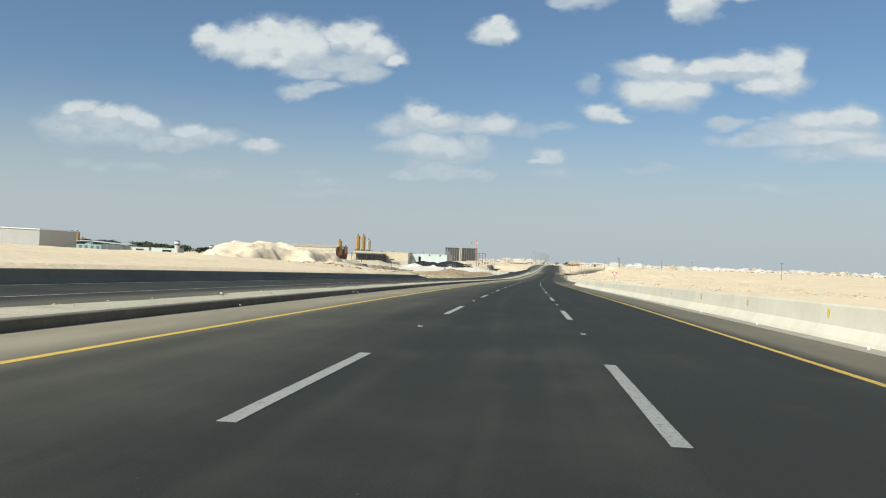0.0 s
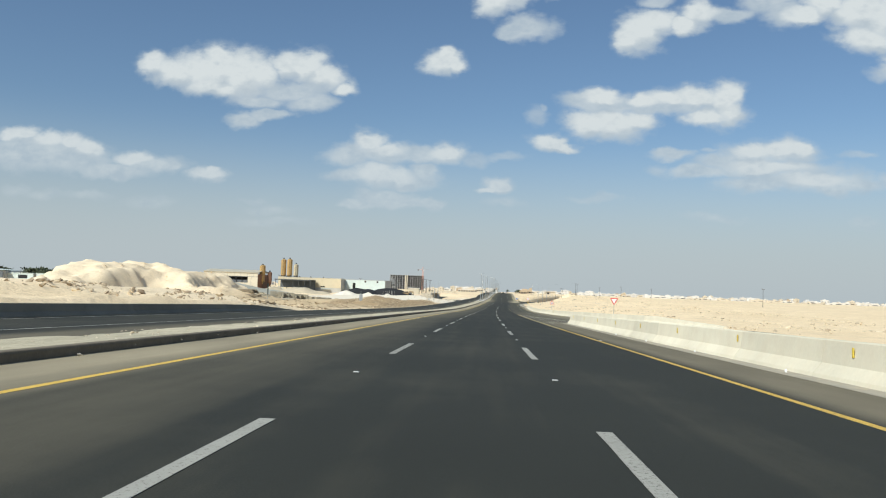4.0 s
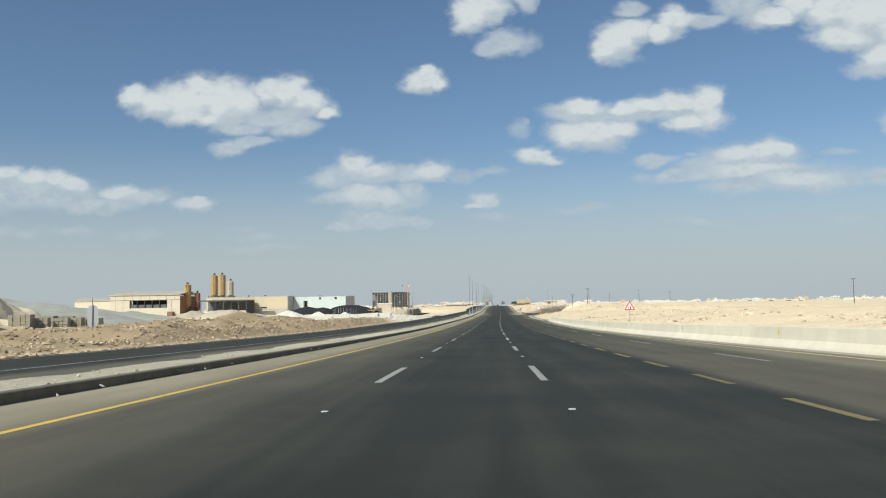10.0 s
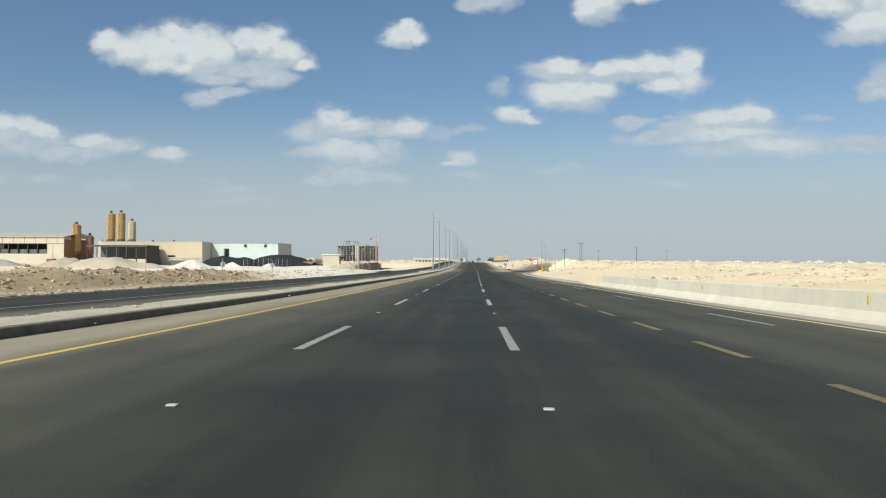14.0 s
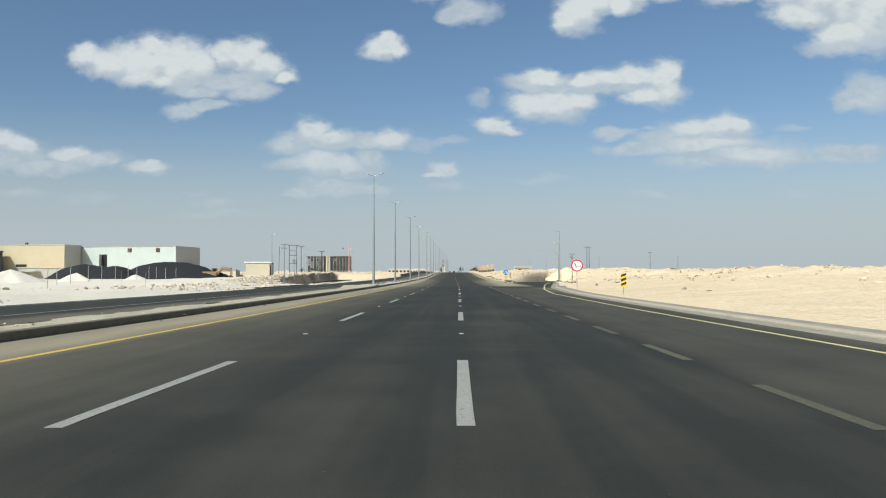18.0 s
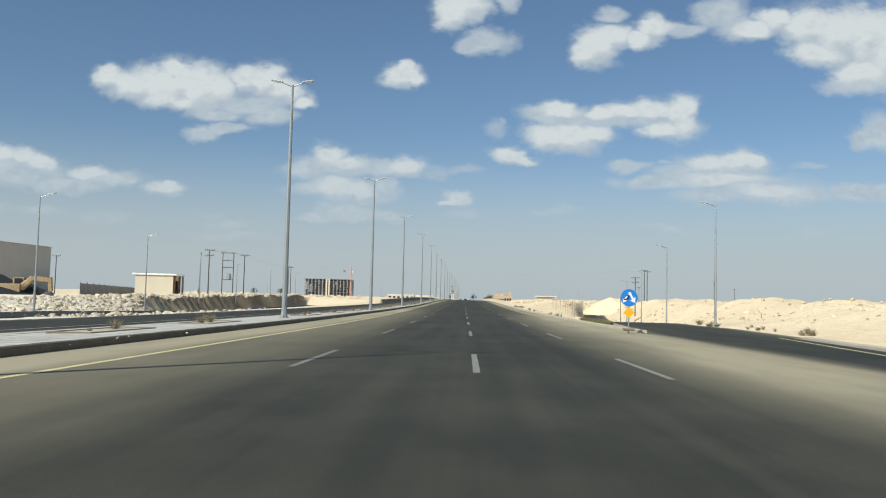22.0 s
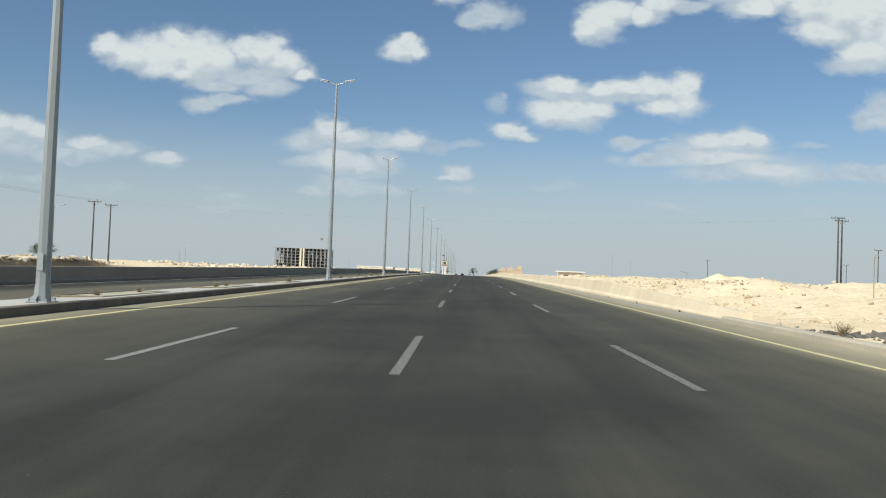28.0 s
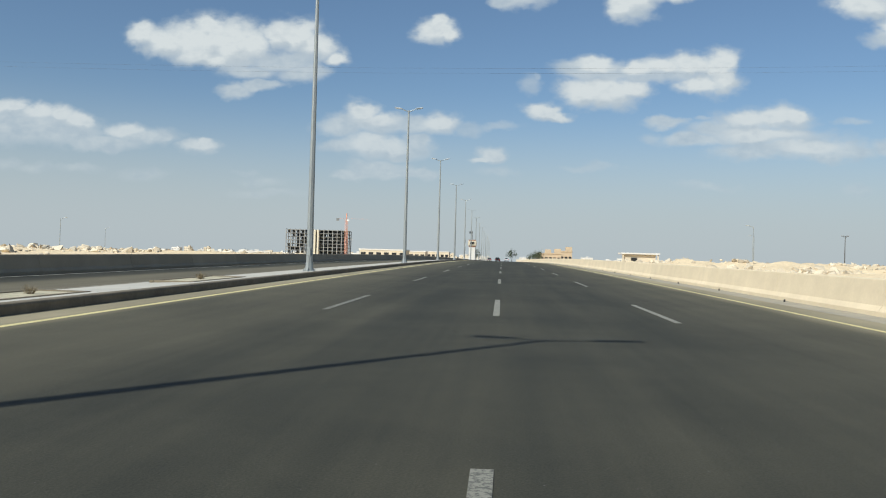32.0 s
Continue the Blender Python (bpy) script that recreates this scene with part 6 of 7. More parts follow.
# dark fence panels
site_fence = thing("site_fence", Matrix(), "dark ribbed metal site fence before the works", "fence")
for k in range(11):
    x, y = -78.5 + 1.15 * k, 661.0 - 4.7 * k
    f = slab_part("panel", CLAD_DARK, site_fence, 0, 0, 1.6, 4.6, 0.06, 2.8)
    f.matrix_local = at(x, y, -5.2, 103.5)
    slab_part("post", IRON, f, -2.3, 0.06, 1.6, 0.1, 0.1, 3.2)
    slab_part("rail", IRON, f, 0, 0.07, 2.4, 4.6, 0.06, 0.08)
# excavator
EXC = worn("machine_yellow", (0.27, 0.185, 0.085), 0.6, 0.1, spread=0.4, dust=0.6)
ex = thing("excavator", at(-68.6, 596.5, -5.0, 20) @ Matrix.Scale(0.86, 4), "dusty yellow tracked excavator with a folded arm", "excavator")
for y in (-1.1, 1.1):
    bm = bmesh.new()
    box(bm, 0, y, 0.5, 4.6, 0.6, 1.0, bevel=0.3)
    part("track", bm, IRON, ex)
slab_part("turntable", IRON, ex, 0, 0, 1.15, 1.8, 1.6, 0.35)
slab_part("body", EXC, ex, -0.7, 0, 2.0, 4.0, 2.7, 1.4, 0.15)
slab_part("counterweight", EXC, ex, -2.7, 0, 1.9, 0.8, 2.6, 1.3, 0.2)
cabp = slab_part("cab", EXC, ex, 0.8, 0.75, 2.9, 1.7, 1.1, 1.7, 0.12)
slab_part("window", VOID, cabp, 1.67, 0.75, 3.0, 0.03, 0.9, 1.1)
slab_part("window", VOID, cabp, 0.8, 0.18, 3.1, 1.2, 0.03, 0.9)
for (a, b, w, nm) in (((1.2, -0.4, 2.0), (3.0, -0.4, 3.7), 0.95, "boom"), ((2.9, -0.4, 3.6), (5.4, -0.4, 3.3), 0.85, "boom_end"), ((5.3, -0.4, 3.8), (5.6, -0.4, 1.6), 0.7, "stick")):
    bm = bmesh.new()
    tube(bm, a, b, w * 0.6, w * 0.5, 6)
    part(nm, bm, EXC, ex)
bm = bmesh.new()
box(bm, 5.3, -0.4, 0.95, 1.4, 1.3, 1.3, bevel=0.3)
part("bucket", bm, IRON, ex)
# block stacks in the yard behind the bank
rb = random.Random(8)
first_stack = thing("block_stack", turned(302.8, -62.0, ground_z(302.8, -62.0) - 0.05, 12), "square stack of grey concrete blocks on a pallet", "block stack", "block stacks")
bm = bmesh.new()
box(bm, 0, 0, 0, 0.57, 0.57, 0.41, bevel=0.015)
block = part("block", bm, BLOCKS, first_stack)
block.matrix_local = at(-0.61, -0.61, 0.28)
for i in range(3):
    for j in range(3):
        for k in range(4):
            if (i or j or k) and rb.random() > 0.05:
                again(block, first_stack, at((i - 1) * 0.61 + rb.uniform(-0.03, 0.03), (j - 1) * 0.61 + rb.uniform(-0.03, 0.03), 0.28 + 0.43 * k, rb.uniform(-3, 3)))
slab_part("pallet", WOOD, first_stack, 0, 0, 0.0, 1.9, 1.9, 0.16)
for k in range(1, 10):
    u, s = 302.8 + 2.2 * (k % 5) + 3.0 * (k // 5), -62.0 + 1.25 * (k % 5) - 3.2 * (k // 5) + rb.uniform(-0.3, 0.3)
    copy_thing(first_stack, turned(u, s, ground_z(u, s) - 0.05, rb.uniform(4, 20)))
for k in range(10):
    u, s = 349 + 3.6 * (k % 5) + rb.uniform(-0.6, 0.6), -58.5 - 2.6 * (k % 5) - 3.0 * (k // 5) + rb.uniform(-0.5, 0.5)
    copy_thing(first_stack, turned(u, s, ground_z(u, s) - 0.1, rb.uniform(0, 40)))
for k in range(34):
    u, s = (rb.uniform(284, 301), -60 - rb.uniform(0, 8)) if k < 18 else (rb.uniform(258, 284), -52 - rb.uniform(0, 6))
    bm = bmesh.new()
    box(bm, 0, 0, 0.15, 0.6, rb.uniform(2.4, 4.6), 0.3, bevel=0.03)
    o = tagged(part("concrete_beam", bm, BLOCKS), "grey precast concrete beam lying on the sand", "beam", "loose beams")
    o.matrix_world = turned(u, s, ground_z(u, s) - 0.03 + rb.choice((0.0, 0.0, 0.28)), rb.uniform(40, 110))

# flat piles of weathered boards at the foot of the mound
BOARD = worn("weathered_board", (0.20, 0.16, 0.105), 0.9, spread=0.5, scale=1.5, dust=0.3)
bm = bmesh.new()
box(bm, 0, 0, 0, 0.42, 3.8, 0.16, bevel=0.02)
board_ob = part("board", bm, BOARD)
board = board_ob.data
bpy.data.objects.remove(board_ob)
for u, s, tiers, turn in ((256, -53, 3, 80), (263, -56.5, 4, 62), (270, -60, 3, 84), (278, -63.5, 5, 70), (287, -66.5, 4, 76), (295, -69.5, 5, 66), (266, -50, 2, 75), (284, -58, 2, 88)):
    pile = thing("board_pile", turned(u, s, ground_z(u, s) - 0.02, turn), "low pile of weathered boards on the sand", "board pile", "board piles")
    for k in range(tiers):
        for i in range(5 - (k > 2)):
            o = new("board", board)
            o.parent = pile
            o.matrix_local = at((i - 2) * 0.47 + rb.uniform(-0.06, 0.06), rb.uniform(-0.5, 0.5), 0.10 + 0.18 * k, rb.uniform(-5, 5))

# ---- loose stones ----
def icosahedron():
    g = (1 + 5 ** 0.5) / 2
    v = np.array([(-1, g, 0), (1, g, 0), (-1, -g, 0), (1, -g, 0), (0, -1, g), (0, 1, g), (0, -1, -g), (0, 1, -g), (g, 0, -1), (g, 0, 1), (-g, 0, -1), (-g, 0, 1)], float)
    f = [(0, 11, 5), (0, 5, 1), (0, 1, 7), (0, 7, 10), (0, 10, 11), (1, 5, 9), (5, 11, 4), (11, 10, 2), (10, 7, 6), (7, 1, 8),
         (3, 9, 4), (3, 4, 2), (3, 2, 6), (3, 6, 8), (3, 8, 9), (4, 9, 5), (2, 4, 11), (6, 2, 10), (8, 6, 7), (9, 8, 1)]
    return v / np.linalg.norm(v[0]), f


ICO_V, ICO_F = icosahedron()


def stone_mat(name, light, dark):
    def build(t, b):
        isl = tnode(t, "ShaderNodeNewGeometry").outputs["Random Per Island"]
        g = tnode(t, "ShaderNodeTexCoord").outputs["Object"]
        n_ = noise_of(t, g, 5.0, 5)
        col = ramp_of(t, tmath(t, "ADD", tmath(t, "MULTIPLY", isl, 0.7), tmath(t, "MULTIPLY", n_, 0.3)), (0.1, dark), (0.9, light))
        t.links.new(col, b.inputs["Base Color"])
        bump(t, b, n_, 0.6, 0.05)
    return mat(name, build, 0.95)


PALE_STONE = stone_mat("pale_stone", (0.70, 0.61, 0.46), (0.38, 0.31, 0.22))
BANK_STONE = stone_mat("bank_stone", (0.62, 0.50, 0.33), (0.22, 0.16, 0.10))
CLOD = stone_mat("sand_clod", (0.84, 0.69, 0.47), (0.70, 0.56, 0.37))
FIELD_STONE = stone_mat("field_stone", (0.74, 0.62, 0.43), (0.34, 0.26, 0.17))
DARK_STONE = stone_mat("dark_stone", (0.20, 0.185, 0.155), (0.06, 0.055, 0.045))
GREY_STONE = stone_mat("grey_stone", (0.50, 0.46, 0.38), (0.20, 0.18, 0.15))


def stones(name, label, count, where, sizes, material, seed, flat=0.6):
    """Many stones as one object; where(rs) gives (u, s) of one."""
    rs = np.random.RandomState(seed)
    spots_ = np.array([where(rs) for _ in range(count)], float)
    u, s = spots_[:, 0], spots_[:, 1]
    size = sizes[0] + (sizes[1] - sizes[0]) * rs.rand(count) ** 4.0
    on_median = (s > np.interp(u, [-80, 540, 640, 1300], [-14.2, -14.2, -11.1, -11.1])) & (s < -8.3)
    z = np.where(on_median, median_top(u, s), land(u, s)) + 0.15 * size
    h = heading(u)
    base = np.stack([line_x(u) + s * np.cos(h), line_y(u) + s * np.sin(h), line_z(u) + z], -1)
    scale = np.stack([1.0 + 0.7 * rs.rand(count), 0.7 + 0.5 * rs.rand(count), flat * (0.7 + 0.6 * rs.rand(count))], -1) * size[:, None]
    v = ICO_V[None] * (1 + 0.42 * (rs.rand(count, 12, 1) - 0.5) * 2) * scale[:, None]
    a, b, c = rs.uniform(-0.5, 0.5, count), rs.uniform(-0.5, 0.5, count), rs.uniform(0, 6.28, count)
    x, y, w = v[..., 0], v[..., 1], v[..., 2]
    y, w = y * np.cos(a)[:, None] - w * np.sin(a)[:, None], y * np.sin(a)[:, None] + w * np.cos(a)[:, None]
    x, w = x * np.cos(b)[:, None] + w * np.sin(b)[:, None], -x * np.sin(b)[:, None] + w * np.cos(b)[:, None]
    x, y = x * np.cos(c)[:, None] - y * np.sin(c)[:, None], x * np.sin(c)[:, None] + y * np.cos(c)[:, None]
    V = (np.stack([x, y, w], -1) + base[:, None]).reshape(-1, 3)
    F = (np.array(ICO_F)[None] + 12 * np.arange(count)[:, None, None]).reshape(-1, 3)
    return tagged(mesh_ob(name, V.tolist(), F.tolist(), material), label, "stones", kind="stuff")


def surface(u, s):
    if opp_near(u) < s < left_kerb(u):
        return float(median_top(u, s))
    return ground_z(u, s)


def clumped(a, b, c, d, groups, spread, seed):
    g = np.random.RandomState(seed)
    mids = [(g.uniform(a, b), g.uniform(c, d)) for _ in range(groups)]
    def pick(rs):
        m = mids[rs.randint(groups)]
        return m[0] + rs.normal() * spread, min(max(m[1] + rs.normal() * spread * 0.5, c), d)
    return pick


stones("bank_rubble", "pale broken stones lying on the sandy bank", 14000, clumped(238, 392, -37, -23.6, 210, 4.5, 1), (0.04, 0.17), BANK_STONE, 1, 0.6)
stones("bank_rubble", "grey and pale rubble on the sand before the works", 4200, clumped(164, 250, -44, -23.8, 70, 2.6, 2), (0.035, 0.16), BANK_STONE, 2, 0.6)
stones("berm_rubble", "heaped pale boulders along the top of the cut bank", 4600, lambda rs: (lambda u: (u, float(exit_mid(u)) - 5.4 - 6.0 * rs.rand() ** 1.6))(595 + 165 * ((np.floor(rs.rand() * 22) + 0.5 + 0.36 * rs.normal()) / 22)), (0.07, 0.42), PALE_STONE, 3, 0.7)
stones("slope_rubble", "pale broken stones on the slope beside the exit road", 2600, lambda rs: (lambda u: (u, float(exit_mid(u)) - 4.6 - 9.0 * rs.rand()))(rs.uniform(545, 600)), (0.05, 0.32), PALE_STONE, 13, 0.75)
stones("berm_rubble", "pale broken stones along the roadside bank", 3000, clumped(395, 590, -42, -24.5, 90, 3.5, 4), (0.04, 0.26), PALE_STONE, 4, 0.75)
stones("mound_clods", "crumbled clods of pale sand on the spoil mound", 3200, clumped(236, 350, -114, -60, 170, 3.2, 21), (0.06, 0.27), CLOD, 21, 0.5)
stones("bench_rubble", "broken clods and slabs along the bench before the mound", 2600, clumped(128, 205, -46, -24.5, 46, 2.6, 22), (0.05, 0.30), BANK_STONE, 22, 0.5)
stones("barrier_rubble", "dark grey rubble lying behind the low wall", 260, clumped(652, 662, 10.1, 11.6, 6, 1.0, 23), (0.03, 0.17), DARK_STONE, 23, 0.6)
stones("hummock_rubble", "broken pale stones on the hummocks beside the highway", 2600, clumped(652, 760, 12.5, 27, 90, 2.6, 24), (0.035, 0.2), FIELD_STONE, 24, 0.6)
stones("field_stones", "scattered stones and rubble on the desert sand", 9500, clumped(370, 800, 26, 85, 260, 3.5, 5), (0.04, 0.28), FIELD_STONE, 5, 0.6)
stones("field_debris", "dark broken slabs and debris lying on the sand", 420, clumped(330, 780, 17, 70, 80, 2.5, 15), (0.05, 0.40), GREY_STONE, 15, 0.35)
stones("field_stones", "scattered stones on the desert sand", 3600, clumped(150, 390, 17, 90, 110, 4.0, 6), (0.05, 0.3), FIELD_STONE, 6)
stones("median_gravel", "loose gravel and clods on the sandy median", 3200, clumped(-20, 490, -13.7, -11.0, 220, 2.0, 7), (0.012, 0.06), PALE_STONE, 7)
stones("kerb_debris", "small stones and clods behind the kerb", 260, clumped(530, 662, 9.3, 10.6, 40, 2.0, 8), (0.04, 0.28), PALE_STONE, 8)
stones("far_rubble", "pale rubble on the far sand", 2400, clumped(790, 1050, 28, 95, 70, 5.0, 9), (0.12, 0.65), PALE_STONE, 9, 0.9)
stones("far_rubble", "pale rubble beyond the oncoming carriageway", 1800, clumped(770, 1000, -110, -40, 60, 5.0, 10), (0.15, 0.7), PALE_STONE, 10, 0.8)
stones("road_grit", "loose grit on the asphalt edges", 300, lambda rs: (rs.uniform(10, 760), -8.9 + rs.uniform(-0.6, 0.5)), (0.012, 0.05), GREY_STONE, 11)

# ---- dry shrubs ----
def twig_mat(name, c0, c1):
    def build(t, b):
        isl = tnode(t, "ShaderNodeNewGeometry").outputs["Random Per Island"]
        t.links.new(ramp_of(t, isl, (0.0, c0), (1.0, c1)), b.inputs["Base Color"])
    return mat(name, build, 0.9)


DRY = twig_mat("dry_twigs", (0.16, 0.125, 0.075), (0.32, 0.26, 0.165))
LEAF = twig_mat("dusty_leaves", (0.030, 0.045, 0.022), (0.085, 0.10, 0.055))


def shrub_mesh(seed, r, h, n):
    rs = np.random.RandomState(seed)
    V, F = [], []
    for k in range(n):
        a, lean = rs.uniform(0, 6.283), rs.uniform(0.1, 1.0)
        l = h * rs.uniform(0.6, 1.15)
        p0 = np.array([rs.normal() * r * 0.15, rs.normal() * r * 0.15, -0.02])
        d = np.array([math.cos(a) * lean * r / h, math.sin(a) * lean * r / h, 1.0])
        side = np.array([-math.sin(a), math.cos(a), 0]) * 0.008
        for j in range(3):
            q0, q1 = p0 + d * l * j / 3, p0 + d * l * (j + 1) / 3 + rs.normal(size=3) * 0.03
            b0 = len(V)
            V += [tuple(q0 - side), tuple(q0 + side), tuple(q1 + side * 0.6), tuple(q1 - side * 0.6)]
            F.append((b0, b0 + 1, b0 + 2, b0 + 3))
            for m in range(2):
                t_ = q0 + (q1 - q0) * rs.rand()
                e_ = t_ + rs.normal(size=3) * 0.10
                b0 = len(V)
                V += [tuple(t_ - side * 0.6), tuple(t_ + side * 0.6), tuple(e_)]
                F.append((b0, b0 + 1, b0 + 2))
    me = bpy.data.meshes.new("twigs")
    me.from_pydata(V, [], F)
    me.materials.append(DRY)
    return me


WEED = twig_mat("olive_weeds", (0.12, 0.12, 0.05), (0.26, 0.24, 0.11))
weeds = []
for k in range(3):
    me = shrub_mesh(40 + k, 0.6, 0.32 + 0.05 * k, 110)
    me.materials[0] = WEED
    weeds.append(me)
shrubs = [shrub_mesh(k, 0.5 + 0.1 * k, 0.45 + 0.06 * k, 90) for k in range(3)]
rs_ = random.Random(12)
spots = [(p + rs_.uniform(0.5, 4.2), (opp_near(p) + left_kerb(p)) / 2 - 0.1) for p in pits for _ in range(2)]
spots += [(rs_.uniform(531, 660), rs_.uniform(9.4, 10.8)) for _ in range(10)] + [(rs_.uniform(551, 560), rs_.uniform(9.6, 10.8)) for _ in range(6)] + [(rs_.uniform(535, 565), rs_.uniform(19.6, 21.5)) for _ in range(9)] + [(rs_.uniform(420, 700), rs_.uniform(16, 60)) for _ in range(16)] + [(rs_.uniform(600, 750), rs_.uniform(-60, -56)) for _ in range(8)]
for k, (u, s) in enumerate(spots):
    o = tagged(new("dry_shrub", shrubs[k % 3]), "dry straw-coloured desert shrub", "shrub", "dry shrubs")
    sc = rs_.uniform(0.3, 0.75)
    o.matrix_world = turned(u, s, surface(u, s), rs_.uniform(0, 360)) @ Matrix.Scale(sc, 4)

for k in range(30):
    u = rs_.uniform(541, 560) if k < 22 else rs_.uniform(535, 566)
    s = rs_.uniform(9.5, float(branch_mid(u)) - 4.5) if k < 22 else rs_.uniform(19.8, 21.6)
    o = tagged(new("weed_tuft", weeds[k % 3]), "low olive-brown weeds on the dusty verge", "weeds", "verge weeds")
    o.matrix_world = turned(u, s, surface(u, s), rs_.uniform(0, 360)) @ Matrix.Scale(rs_.uniform(0.6, 1.1), 4)


def leaf_cloud(rs, n, rx, ry, rz, size, clumps):
    mids = [(rs.normal() * rx * 0.45, rs.normal() * ry * 0.45, rs.uniform(-0.5, 0.6) * rz) for _ in range(clumps)]
    V, F = [], []
    for k in range(n):
        m = mids[rs.randint(clumps)]
        c = np.array(m) + rs.normal(size=3) * np.array([rx, ry, rz]) * 0.22
        a, b = rs.normal(size=3), rs.normal(size=3)
        a, b = a / np.linalg.norm(a) * size, b / np.linalg.norm(b) * size * 0.6
        b0 = len(V)
        V += [tuple(c - a), tuple(c + b), tuple(c + a), tuple(c - b)]
        F.append((b0, b0 + 1, b0 + 2, b0 + 3))
    return V, F


def tree(seed, h):
    rs = np.random.RandomState(seed)
    e = thing("tree", Matrix(), "dusty dark green roadside tree", "tree", "roadside trees")
    bm = bmesh.new()
    tube(bm, (0, 0, -0.2), (0.1, 0.05, h * 0.45), 0.16, 0.10, 8)
    for k in range(5):
        a = k * 1.26
        tube(bm, (0.08, 0.04, h * (0.3 + 0.04 * k)), (math.cos(a) * h * 0.22, math.sin(a) * h * 0.22, h * 0.68), 0.06, 0.02, 6)
    part("trunk", bm, WOOD, e)
    V, F = leaf_cloud(rs, 900, h * 0.42, h * 0.42, h * 0.42, 0.16, 14)
    o = mesh_ob("crown", [(x, y, z + h * 0.66) for x, y, z in V], F, LEAF, e)
    return e


t0 = tree(3, 5.0)
t0.matrix_world = turned(1085, 4.0, 0)
for k in range(7):
    u, s = 1075 + 22 * k, (-11.0, 15.0, -13, 17, 14, -14, 18)[k]
    copy_thing(t0, turned(u, s, surface(u, s) if s > 0 else 0.0, 50 * k) @ Matrix.Scale(0.8 + 0.12 * (k % 4), 4))
for u, s in ((748, -58), (757, -61), (735, -64)):
    copy_thing(t0, turned(u, s, ground_z(u, s), u) @ Matrix.Scale(0.45, 4))
rsw = np.random.RandomState(44)
V, F = [], []
for k in range(26):
    v, f = leaf_cloud(rsw, 420, 8, 6, 3.0, 0.95, 7)
    x, y, z = -470 + 8.0 * k + rsw.uniform(-3, 3), 660 + rsw.uniform(-15, 15), -3.0 + rsw.uniform(0, 1.4) + 2.0 * math.sin(k / 6.0)
    b0 = len(V)
    V += [(a + x, b + y, c + z + 3.4) for a, b, c in v]
    F += [tuple(i + b0 for i in q) for q in f]
tagged(mesh_ob("far_trees", V, F, LEAF), "dark line of trees behind the far sheds", "trees", kind="stuff")

# ---- far works on the left ----
gl = -2.6
ware2 = thing("grey_warehouse", at(-262, 336, -1.2, 0), "grey warehouse with a white roof edge above the sand", "warehouse")
slab_part("wall", CLAD_GREY, ware2, 0, -6, 4.1, 69, 0.3, 8.4)
slab_part("wall", CLAD_GREY, ware2, 34.4, 8, 4.1, 0.3, 28, 8.4)
bm = bmesh.new()
vs = [bm.verts.new(p) for p in ((-35, -6.6, 9.2), (34.9, -6.6, 8.2), (34.9, 22, 8.2), (-35, 22, 9.2))]
bm.faces.new(vs)
r = bmesh.ops.extrude_face_region(bm, geom=bm.faces[:])
bmesh.ops.translate(bm, vec=(0, 0, 0.35), verts=[v for v in r["geom"] if isinstance(v, bmesh.types.BMVert)])
part("roof", bm, SIGN_WHITE, ware2, "white metal roof")
TANKW = worn("tank_white", (0.66, 0.67, 0.66), 0.5, spread=0.15, scale=0.4)
tk = thing("white_tank", at(-380.8, 560, gl), "upright white cylindrical tank", "tank")
bm = bmesh.new()
tube(bm, (0, 0, 0), (0, 0, 10.6), 2.1, n=20)
part("barrel", bm, TANKW, tk)
bm = bmesh.new()
tube(bm, (0, 0, 10.6), (0, 0, 11.3), 2.1, 0.5, 20)
part("top", bm, TANKW, tk)
for x, z1, m in ((-370.4, 8.4, SILO_PAINT), (-366.0, 10.8, SILO_PAINT), (-361.6, 10.9, SILO_PAINT), (-374.3, 6.2, BRICKRED), (-357.2, 6.0, BRICKRED)):
    silo("silo", x, 575, 1.2, z1 + 0.4, 1.9, m, "ochre silo of the far works" if m is SILO_PAINT else "brown silo of the far works", gl)
teal = thing("teal_shed", at(-374, 556, gl, 0), "long low teal metal shed with a shallow roof", "shed")
slab_part("front_wall", CLAD_TEAL, teal, 22, 0, 2.0, 44, 0.3, 4.2)
slab_part("side_wall", CLAD_DARK, teal, 53.0, -1.5, 2.4, 17.5, 0.3, 4.8)
slab_part("end_wall", CLAD_GREY, teal, 61.6, 8, 2.2, 0.3, 18, 4.4)
bm = bmesh.new()
vs = [bm.verts.new(p) for p in ((-1, -1, 3.6), (30, -1, 6.6), (62.5, -2.4, 4.7), (62.5, 18, 4.7), (30, 18, 6.6), (-1, 18, 3.6))]
bm.faces.new((vs[0], vs[1], vs[4], vs[5]))
bm.faces.new((vs[1], vs[2], vs[3], vs[4]))
r = bmesh.ops.extrude_face_region(bm, geom=bm.faces[:])
bmesh.ops.translate(bm, vec=(0, 0, 0.25), verts=[v for v in r["geom"] if isinstance(v, bmesh.types.BMVert)])
part("roof", bm, CLAD_WHITE, teal, "pale metal roof")
for k in range(9):
    slab_part("door", CLAD_DARK, teal, 4 + 4.6 * k, -0.2, 1.6, 2.2, 0.1, 3.2)
for k, (x0, w) in enumerate(((-313, 17), (-294, 20))):
    s2 = thing("white_shed", at(x0, 560, gl, 0), "long low white metal shed", "shed", "white sheds")
    slab_part("front_wall", CLAD_WHITE, s2, w / 2, 0, 1.6, w, 0.25, 3.3)
    slab_part("roof", CLAD_WHITE, s2, w / 2, 5, 3.5, w + 0.6, 10.6, 0.3)
    slab_part("opening", VOID, s2, w * 0.6, -0.15, 1.3, w * 0.35, 0.1, 2.2)
    slab_part("end_wall", CLAD_GREY, s2, w, 5, 1.6, 0.25, 10, 3.3)


